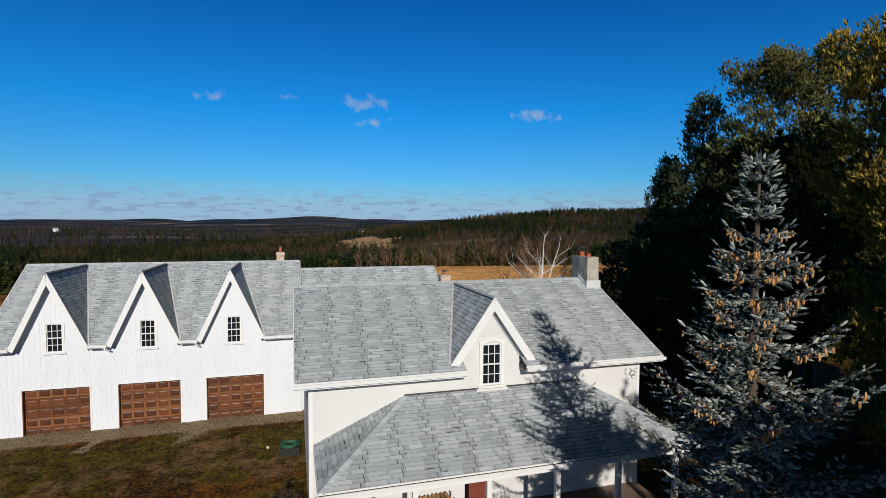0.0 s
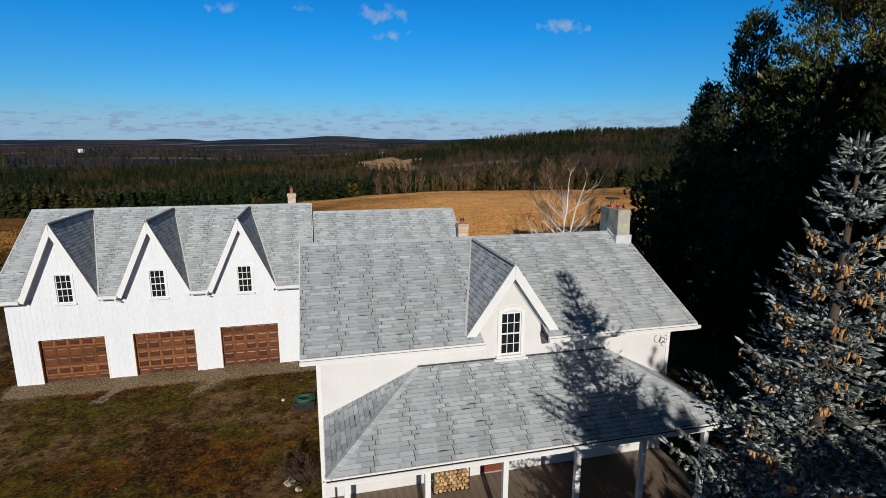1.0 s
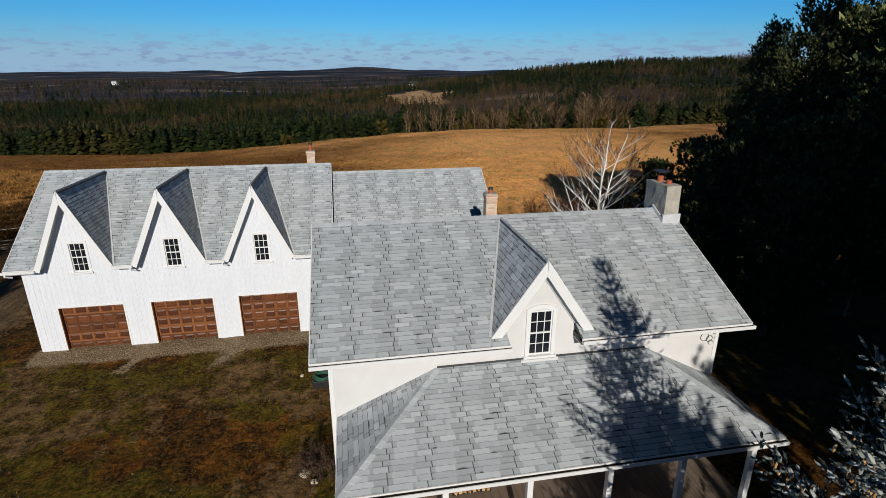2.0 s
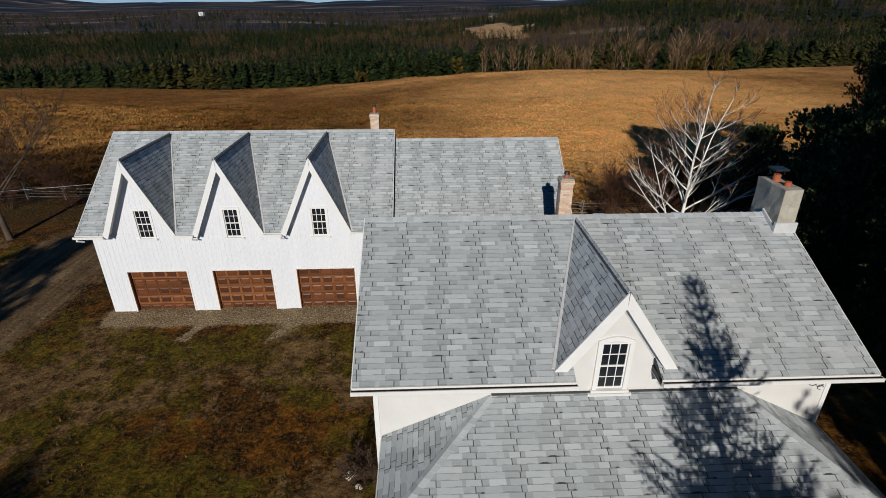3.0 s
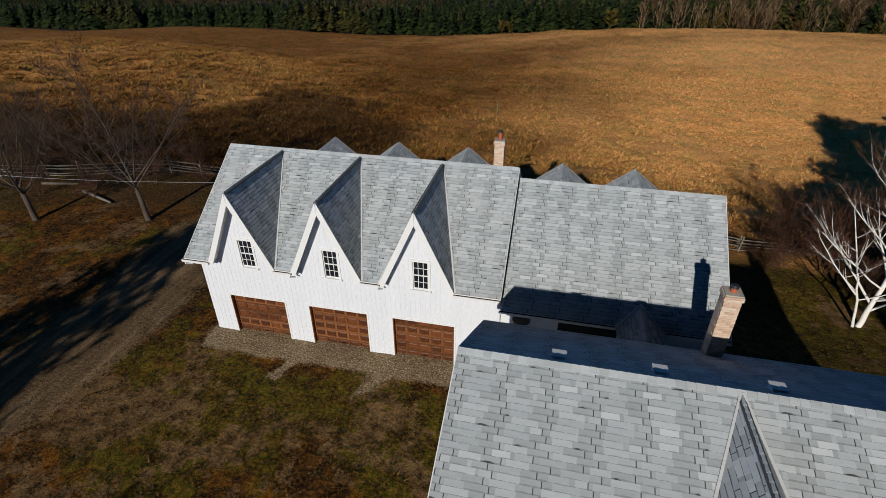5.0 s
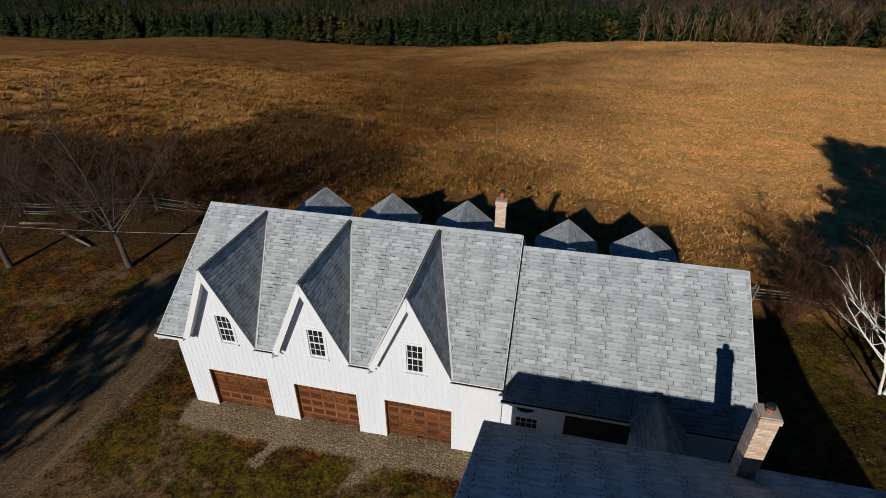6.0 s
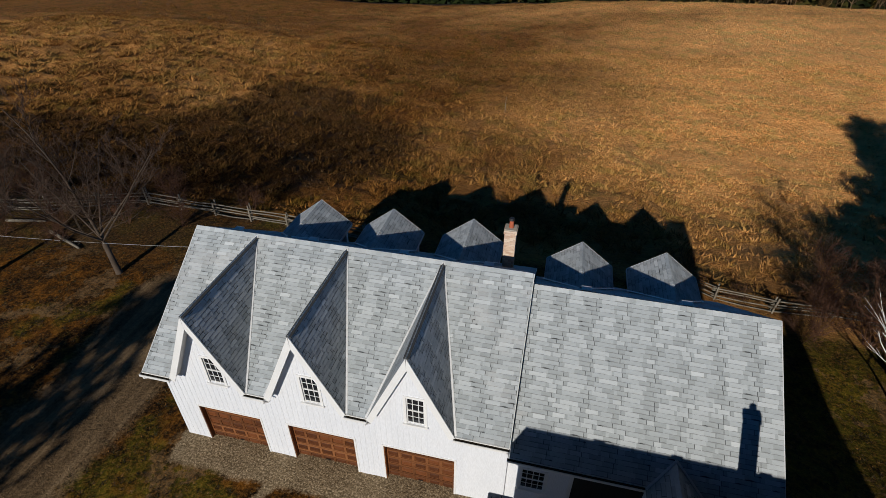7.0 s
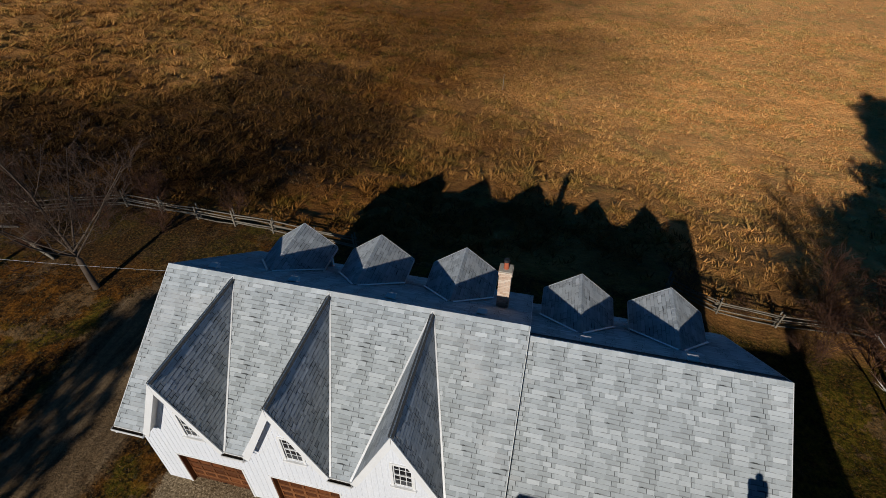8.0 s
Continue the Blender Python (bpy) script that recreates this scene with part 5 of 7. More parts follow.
    for ua, ub in ((M_GX - hw + 0.02, 5.85), (7.85, M_GX + hw - 0.02)):
        R.plane((F_R0, F_EY, F_EZ), (1, 0, 0), (0, 1, F_S), [(ua - F_R0, 0), (ub - F_R0, 0), (ub - F_R0, (F_Y - F_EY - 0.02) * L), (ua - F_R0, (F_Y - F_EY - 0.02) * L)], rank=0.6)
    s_len = math.hypot(hw, M_GZ - F_EZ)
    depth = (M_GZ - F_EZ) / F_S
    cutv = M_GY - F_EY
    R.plane((M_GX + hw, F_EY, F_EZ), (0, 1, 0), (-1, 0, k), [(cutv, cutv / depth * s_len), (depth, s_len), (cutv, s_len)], rank=0.5)
    R.plane((M_GX - hw, F_EY + depth, F_EZ), (0, -1, 0), (1, 0, k), [(depth - cutv, cutv / depth * s_len), (depth - cutv, s_len), (0, s_len)], rank=0.5)
    R.build(roof, (5, 18.5, 6), 300)
    cap_row("ridge_cap", (F_R0, F_RY, F_RZ), (F_R1, F_RY, F_RZ), (0, -1, -F_S), (0, 1, -F_BS), roof)
    for x in (3.07, 5.33, 7.78, 10.2):
        roof_vent(roof, x, F_RY + 0.55, zf(F_RY + 0.55), F_BS)
    build_porch(h)
    brick_chimney(h, 7.64, 24.72, 4.2, 7.02, 0.46, 0.46, pot=0.16)
    stone_chimney(h)


def build_porch(h):
    p = thing("porch", "", "")
    p.parent = h
    roof = thing("porch_roof", "", "")
    roof.parent = p
    yw = F_Y
    c = [Vector(v) for v in ((P_X0, P_Y, P_Z), (P_X1, P_Y, P_Z), (P_R, yw, P_TZ), (P_L, yw, P_TZ), (P_X0, yw, P_Z), (P_X1, yw, P_Z))]
    bm = bmesh.new()
    top = [bm.verts.new(v) for v in c]
    bot = [bm.verts.new(v - Vector((0, 0, 0.12))) for v in c]
    for f in ((0, 1, 2, 3), (0, 3, 4), (1, 5, 2)):
        bm.faces.new([top[i] for i in f])
        bm.faces.new([bot[i] for i in reversed(f)])
    ring = [0, 1, 5, 2, 3, 4]
    for a, b in zip(ring, ring[1:] + ring[:1]):
        bm.faces.new([top[b], top[a], bot[a], bot[b]])
    part("deck", bm, M_UNDER, roof)
    run = yw - P_Y
    s = (P_TZ - P_Z) / run
    L = math.hypot(run, P_TZ - P_Z)
    R = Roof(33, True, 0.022, 0.09)
    R.plane(c[0], (1, 0, 0), (0, 1, s), [(0, 0), (P_X1 - P_X0, 0), (P_R - P_X0, L), (P_L - P_X0, L)])
    for corner, away, hx in ((c[4], -1, P_L - P_X0), (c[1], 1, P_X1 - P_R)):
        sl = (P_TZ - P_Z) / hx
        ln = math.hypot(hx, P_TZ - P_Z)
        if away < 0:
            R.plane(corner, (0, -1, 0), (1, 0, sl), [(0, 0), (run, 0), (0, ln)])
        else:
            R.plane(corner, (0, 1, 0), (-1, 0, sl), [(0, 0), (run, 0), (run, ln)])
    R.build(roof, (5, 14.5, 3), 200)
    for a, b, l, r in ((c[0], c[3], (-0.3, 1, -0.1), (1, -0.3, -0.1)), (c[1], c[2], (-1, -0.3, -0.1), (0.3, 1, -0.1))):
        cap_row("hip_cap", a, b, l, r, roof, 0.14)
    part("wall_flashing", bar_bm((P_L, yw - 0.03, P_TZ + 0.03), (P_R, yw - 0.03, P_TZ + 0.03), 0.06, 0.03), M_UNDER, roof)
    # eaves beam, trough and posts
    part("fascia", box_bm(P_X0, P_X1, P_Y - 0.025, P_Y, P_Z - 0.17, P_Z), M_TRIM, p)
    part("fascia", box_bm(P_X0 - 0.025, P_X0, P_Y, yw, P_Z - 0.17, P_Z), M_TRIM, p)
    part("fascia", box_bm(P_X1, P_X1 + 0.025, P_Y, yw, P_Z - 0.17, P_Z), M_TRIM, p)
    gutter(p, P_X0, P_X1, P_Y - 0.14, P_Z - 0.12)
    part("beam", box_bm(P_X0 + 0.2, P_X1 - 0.2, P_Y + 0.16, P_Y + 0.30, P_Z - 0.36, P_Z - 0.10), M_TRIM, p)
    part("ceiling_boards", box_bm(P_X0, P_X1, P_Y + 0.005, yw - 0.005, P_Z - 0.17, P_Z - 0.15), M_SOFFIT, p)
    for x in (1.75, 3.73, 5.79, 7.86, 9.85, 11.85):
        bm = bmesh.new()
        add_box(bm, x - 0.07, x + 0.07, P_Y + 0.16, P_Y + 0.30, 0.3, P_Z - 0.36)
        add_box(bm, x - 0.09, x + 0.09, P_Y + 0.14, P_Y + 0.32, 0.3, 0.42)
        part("post", bm, M_TRIM, p)
    part("trough_pipe", bar_bm((P_X0 - 0.06, P_Y + 0.05, P_Z - 0.1), (P_X0 - 0.06, P_Y + 0.05, 0.1), 0.06, 0.07, (0, 1, 0)), M_TRIM, p)
    floor_ = thing("porch_floor", "", "")
    floor_.parent = p
    n = 46
    bw = (P_X1 - P_X0 - 0.1) / n
    me = None
    for i in range(n):
        if me is None:
            bm = box_bm(0.004, bw - 0.004, 0, yw - P_Y - 0.06, 0, 0.04)
            bmesh.ops.recalc_face_normals(bm, faces=list(bm.faces))
            me = bpy.data.meshes.new("floor_board")
            bm.to_mesh(me)
            bm.free()
            me.materials.append(M_DECK)
        ob = new("floor_board", me)
        ob.parent = floor_
        ob.location = (P_X0 + 0.05 + i * bw, P_Y + 0.05, 0.27)
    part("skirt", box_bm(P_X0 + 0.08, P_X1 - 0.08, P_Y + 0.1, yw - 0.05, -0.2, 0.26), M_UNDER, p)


M_DECK = simple("grey_brown_deck_board", (0.12, 0.085, 0.06), (0.22, 0.165, 0.125), 3, 0.85, stretch=(4, 0.4, 1))
M_DOORRED = simple("dark_red_door", (0.13, 0.03, 0.02), (0.20, 0.055, 0.035), 3, 0.5)


def stone_chimney(h):
    """The broad rendered stack at the roof's end, with clay pots and a metal cowl."""
    ch = thing("chimney", "", "")
    ch.parent = h
    x0, x1, y0, y1, z0, z1 = 12.45, 12.98, 20.02, 21.3, 6.3, 8.12
    bm = bmesh.new()
    add_prism(bm, [(x0, y0, z0), (x1, y0, z0), (x1, y1, z0), (x0, y1, z0)], (0, 0, z1 - z0))
    bmesh.ops.subdivide_edges(bm, edges=list(bm.edges), cuts=5, use_grid_fill=True)
    for v in bm.verts:
        d = noise.noise_vector(v.co * 2.3) * 0.035 + noise.noise_vector(v.co * 7) * 0.012
        v.co += d
    part("chimney_body", bm, M_MORTAR, ch)
    part("flashing", box_bm(x0 - 0.06, x1 + 0.06, y0 - 0.06, y0 + 0.02, 6.75, 7.16), M_FLASH, ch)
    bm = bmesh.new()
    add_prism(bm, [(x0 - 0.05, y0, 6.82), (x0 - 0.05, F_RY, 7.14), (x0 - 0.05, F_RY, 7.34), (x0 - 0.05, y0, 7.02)], (0.05, 0, 0))
    part("flashing", bm, M_FLASH, ch)
    for y, hh, r in ((20.38, 0.10, 0.10), (20.9, 0.16, 0.11)):
        bm = bmesh.new()
        bmesh.ops.create_cone(bm, cap_ends=True, segments=12, radius1=r, radius2=r * 0.9, depth=hh + 0.1, matrix=Matrix.Translation(((x0 + x1) / 2, y, z1 + hh / 2 - 0.02)))
        part("chimney_pot", bm, M_POT, ch, "terracotta chimney pot")
    bm = bmesh.new()
    for sx in (-0.12, 0.12):
        for sy in (-0.12, 0.12):
            add_bar(bm, (12.7 + sx, 20.9 + sy, z1 + 0.2), (12.7 + sx, 20.9 + sy, z1 + 0.36), 0.015, 0.015, (0, 1, 0))
    add_box(bm, 12.5, 12.9, 20.7, 21.1, z1 + 0.33, z1 + 0.38)
    part("cowl", bm, M_DARKMETAL, ch, "black metal rain cowl")


build_garage()
build_wing()
build_farmhouse()


# ---- trees ----
M_REDTWIG = bark("red_brown_twig", (0.055, 0.025, 0.014), (0.13, 0.058, 0.031))
def bend(rng, start, way, length, steps, wander, lift=0.0):
    """A crooked line of points."""
    pts, p, d = [start.copy()], start.copy(), way.normalized()
    for _ in range(steps):
        d = (d + Vector((rng.uniform(-1, 1), rng.uniform(-1, 1), rng.uniform(-1, 1))) * wander + Vector((0, 0, lift))).normalized()
        p = p + d * (length / steps)
        pts.append(p.copy())
    return pts


def bare_tree(name, label, at, height_, rng_seed, bark_mat, twig_mat, stems=1, spread=0.55, trunk=0.16, first=0.25, density=1.0, depth=4, lean=0.1, group="", lift=0.05):
    """A leafless tree: crooked stems, limbs that fork, and fine twigs."""
    rng = random.Random(rng_seed)
    t = thing(name, label, "tree", at, group)
    wood, twigs = Tubes(), Tubes()

    def grow(p, d, length, r, level):
        n = (4, 4, 3, 2, 1, 1)[level]
        pts = bend(rng, p, d, length, n, 0.16 + 0.05 * level, lift if level else 0.02)
        end = r * (0.45 if level else 0.4)
        radii = [r + (end - r) * i / n for i in range(n + 1)]
        (wood if level < 3 else twigs).limb(pts, radii, (7 if level == 0 else 5 if level < 3 else 3) if trunk > 0.05 else 3, cap=False)
        if level >= depth:
            return
        kids = int((7, 6, 5, 4, 3)[level] * density + rng.random())
        for i in range(kids):
            f = (first if level == 0 else 0.18) + (1 - (first if level == 0 else 0.18)) * (i + rng.random()) / kids
            j = min(int(f * n), n - 1)
            q = pts[j].lerp(pts[j + 1], f * n - j)
            axis = (pts[j + 1] - pts[j]).normalized()
            around = Matrix.Rotation(rng.uniform(0, 2 * math.pi), 3, axis)
            side = axis.cross(Vector((0.3, 0.5, 0.8))).normalized()
            tilt = rng.uniform(0.75, 1.25) * spread * 1.5
            nd = (axis * math.cos(tilt) + (around @ side) * math.sin(tilt))
            grow(q, nd, length * rng.uniform(0.46, 0.72) * (1.1 - 0.35 * f), max(r * (1 - 0.55 * f) * 0.52, 0.0115), level + 1)

    for s in range(stems):
        a = rng.uniform(0, 2 * math.pi) if stems > 1 else rng.uniform(0, 6)
        k = lean * (1.0 if stems == 1 else 2.6)
        d = Vector((math.cos(a) * k, math.sin(a) * k, 1))
        grow(Vector((math.cos(a) * 0.12 * (stems > 1), math.sin(a) * 0.12 * (stems > 1), -0.15)), d, height_ * rng.uniform(0.72, 0.9), trunk * rng.uniform(0.75, 1.05), 0)
    wood.ob("trunk", bark_mat, t)
    twigs.ob("crown", twig_mat, t)
    return t


def maple(at, height_, seed, twigs_each=3):
    """A leafless maple: a trunk that goes on as a leaning leader, low spreading limbs and a dense haze of twigs."""
    rng = random.Random(seed)
    t = thing("maple_tree", "leafless brown maple with a wide twiggy crown", "tree", at, "bare trees by the fence")
    wood, twigs = Tubes(), Tubes()

    def grow(p, d, length, r, level):
        n = (6, 4, 3, 2, 1)[level]
        pts = bend(rng, p, d, length, n, (0.12, 0.14, 0.17, 0.22, 0.2)[level], (0.05, 0.09, 0.07, 0.05, 0.0)[level])
        (wood if level < 2 else twigs).limb(pts, [r * (1 - 0.75 * i / n) for i in range(n + 1)], (7, 4, 3, 3, 3)[level], cap=False)
        if level == 4:
            return
        first = (0.12, 0.15, 0.12, 0.2)[level]
        kids = (9, 6, 5, twigs_each)[level]
        for i in range(kids):
            f = first + (0.98 - first) * (i + rng.random()) / kids
            j = min(int(f * n), n - 1)
            q = pts[j].lerp(pts[j + 1], f * n - j)
            ax = (pts[j + 1] - pts[j]).normalized()
            a = 2.4 * i + rng.uniform(-0.5, 0.5)
            if level == 0:
                way = ax * rng.uniform(0.3, 0.9) + Vector((math.cos(a), math.sin(a), rng.uniform(0.0, 0.5)))
                grow(q, way, length * rng.uniform(0.44, 0.60) * (1.05 - 0.6 * f), max(0.012, r * (1 - 0.7 * f) * rng.uniform(0.40, 0.55)), 1)
            else:
                side = Vector((rng.uniform(-1, 1), rng.uniform(-1, 1), rng.uniform(-0.3, 0.6)))
                grow(q, ax * 0.8 + side * 0.8, length * rng.uniform(0.36, 0.52) * (1.15 - 0.4 * f), max(0.011, r * (1 - 0.6 * f) * 0.55), level + 1)

    fork = height_ * 0.17
    wood.limb([Vector((0.12, 0, -0.2)), Vector((0.05, 0, fork * 0.5)), Vector((-0.03, 0.03, fork))], [0.20, 0.155, 0.14], 8)
    grow(Vector((-0.03, 0.03, fork - 0.05)), Vector((-0.2, 0.04, 1.0)), height_ * 0.68, 0.085, 0)
    for i in range(6):
        a = 6.283 * i / 6 + rng.uniform(-0.35, 0.35)
        tilt = rng.uniform(0.55, 1.3)
        start = Vector((0, 0, fork * rng.uniform(0.85, 1.35)))
        grow(start, Vector((math.cos(a) * tilt, math.sin(a) * tilt, 1.0)), height_ * rng.uniform(0.46, 0.62), rng.uniform(0.045, 0.065), 0)
    wood.ob("trunk", M_BARK, t)
    twigs.ob("crown", M_TWIG, t)
    return t


def shoot(v, f, p, d, length, r, rng, sides=5):
    """A hanging cone: a tapered spindle."""
    d = d.normalized()
    s = d.cross(Vector((0.2, 0.1, 1)))
    s = s.normalized() if s.length > 1e-4 else Vector((1, 0, 0))
    t = s.cross(d)
    base = len(v)
    for h, k in ((0.0, 0.55), (0.3, 1.0), (0.72, 0.85)):
        for i in range(sides):
            w = 2 * math.pi * i / sides
            rr = r * k * rng.uniform(0.75, 1.3)
            v.append(p + d * (length * h) + s * (rr * math.cos(w)) + t * (rr * math.sin(w)))
    v.append(p + d * length)
    for j in range(2):
        for i in range(sides):
            q = (i + 1) % sides
            f.append((base + j * sides + i, base + j * sides + q, base + (j + 1) * sides + q, base + (j + 1) * sides + i))
    for i in range(sides):
        f.append((base + 2 * sides + i, base + 2 * sides + (i + 1) % sides, base + 3 * sides))


def bristle(v, f, p, d, length, r, rng, needles=5):
    """One needle-clad shoot: a stubby core with stiff needles raked forwards."""
    d = d.normalized()
    s = d.cross(Vector((0.2, 0.1, 1)))
    s = s.normalized() if s.length > 1e-4 else Vector((1, 0, 0))
    t = s.cross(d)
    base = len(v)
    for h, k in ((0.08, 0.6), (0.62, 0.85)):
        for i in range(4):
            w = 1.571 * i + h
            rr = r * k * rng.uniform(0.7, 1.25)
            v.append(p + d * (length * h) + s * (rr * math.cos(w)) + t * (rr * math.sin(w)))
    v.append(p + d * length)
    for i in range(4):
        q = (i + 1) % 4
        f.append((base + i, base + q, base + 4 + q, base + 4 + i))
        f.append((base + 4 + i, base + 4 + q, base + 8))
    for i in range(needles):
        w = 2.4 * i + rng.uniform(-0.5, 0.5)
        o = s * math.cos(w) + t * math.sin(w)
        q = p + d * (length * (i + 0.5) / needles * 0.8)
        e = o.cross(d) * 0.009
        k = len(v)
        v += [q - e, q + e, q + o * (r * rng.uniform(1.2, 1.7)) + d * (0.04 * rng.uniform(0.7, 1.3))]
        f.append((k, k + 1, k + 2))


def blue_spruce(at, height_):
    rng = random.Random(77)
    t = thing("blue_spruce", "blue-grey spruce with hanging orange-brown cones beside the porch", "tree", at)
    wood = Tubes()
    wood.limb([Vector((0, 0, -0.2)), Vector((0.03, 0, height_ * 0.4)), Vector((0, 0.02, height_ * 0.8)), Vector((0, 0, height_ - 0.2))], [0.2, 0.13, 0.06, 0.015], 8)
    v, f = [], []
    cones = []

    def reach(h):
        return float(np.interp(height_ - h, [0, 0.5, 1.0, 2.0, 3.0, 4.2, 6.0, 8.0, 10.7], [0.06, 0.24, 0.38, 0.64, 1.2, 1.75, 2.2, 2.55, 2.7]))

    h = 0.5
    while h < height_ - 0.25:
        R = reach(h)
        n = rng.randint(4, 5) if (height_ - h) < 1.5 else rng.randint(6, 9)
        a0 = rng.uniform(0, 6.28)
        for b in range(n):
            a = a0 + 6.283 * b / n + rng.uniform(-0.25, 0.25)
            L = R * rng.uniform(0.6, 1.15)
            if height_ - h > 2.0 and rng.random() < 0.18:
                continue
            rise = float(np.interp(height_ - h, [0, 1.5, 3, 8], [0.75, 0.35, 0.05, -0.18]))
            out = Vector((math.cos(a), math.sin(a), 0))
            pts = []
            for i in range(6):
                s = i / 5
                pts.append(out * (L * s) + Vector((0, 0, h + L * (rise * s - 0.14 * math.sin(s * 3.1) + 0.16 * s ** 3))))
            wood.limb(pts, [0.028 * (1 - 0.8 * i / 5) * (0.5 + R / 4) for i in range(6)], 4, cap=False)
            steps = max(3, int(L / 0.16))
            for i in range(steps):
                s = 0.12 + 0.86 * (i + rng.random() * 0.6) / steps
                j = min(int(s * 5), 4)
                q = pts[j].lerp(pts[j + 1], s * 5 - j)
                ax = (pts[j + 1] - pts[j]).normalized()
                side = ax.cross(Vector((0, 0, 1))).normalized()
                for sg in (-1, 1):
                    bl = (0.12 + 0.46 * (1 - s) ** 0.7 * min(1.0, R / 1.6)) * rng.uniform(0.75, 1.2)
                    bd = (ax * rng.uniform(0.6, 0.9) + side * sg * rng.uniform(0.7, 1.0) + Vector((0, 0, rng.uniform(-0.28, 0.05)))).normalized()
                    m = max(1, int(bl / 0.085))
                    for c in range(m):
                        o = q + bd * (bl * c / m)
                        tw = bd.cross(Vector((0, 0, 1))).normalized() * (1 if c % 2 else -1)
                        bristle(v, f, o, bd + tw * rng.uniform(0.5, 0.9) + Vector((0, 0, rng.uniform(-0.15, 0.45))), rng.uniform(0.065, 0.10), rng.uniform(0.022, 0.030), rng)
                    bristle(v, f, q + bd * bl * 0.85, bd, rng.uniform(0.11, 0.17), 0.028, rng)
                shoot(v, f, q, ax + Vector((rng.uniform(-.5, .5), rng.uniform(-.5, .5), rng.uniform(0.2, 0.8))), rng.uniform(0.10, 0.16), 0.030, rng)
            bristle(v, f, pts[-1], pts[-1] - pts[-2], 0.18, 0.028, rng)
            if 1.3 < height_ - h < 4.6 and rng.random() < (0.85 if height_ - h < 3.6 else 0.4):
                for c in range(rng.randint(5, 11)):
                    s = rng.uniform(0.62, 0.98)
                    j = min(int(s * 5), 4)
                    q = pts[j].lerp(pts[j + 1], s * 5 - j) + Vector((rng.uniform(-0.09, 0.09), rng.uniform(-0.09, 0.09), -0.03))
                    cones.append(([], []))
                    shoot(*cones[-1], q, Vector((rng.uniform(-0.15, 0.15), rng.uniform(-0.15, 0.15), -1)), rng.uniform(0.09, 0.125), 0.019, rng)
        h += float(np.interp(height_ - h, [0, 1.5, 4, 11], [0.25, 0.34, 0.36, 0.42])) * rng.uniform(0.8, 1.15)
    for k in range(3):
        bristle(v, f, Vector((rng.uniform(-.03, .03), rng.uniform(-.03, .03), height_ - 0.55)), Vector((rng.uniform(-.12, .12), rng.uniform(-.12, .12), 1)), 0.62, 0.03, rng, 40)
    wood.ob("trunk", M_BARK, t)
    mesh_ob("crown", v, f, M_SPRUCE, t)
    for cv, cf in cones:
        top = cv[0].copy()
        mesh_ob("cone", [p - top for p in cv], cf, M_CONE, t).location = top
    return t


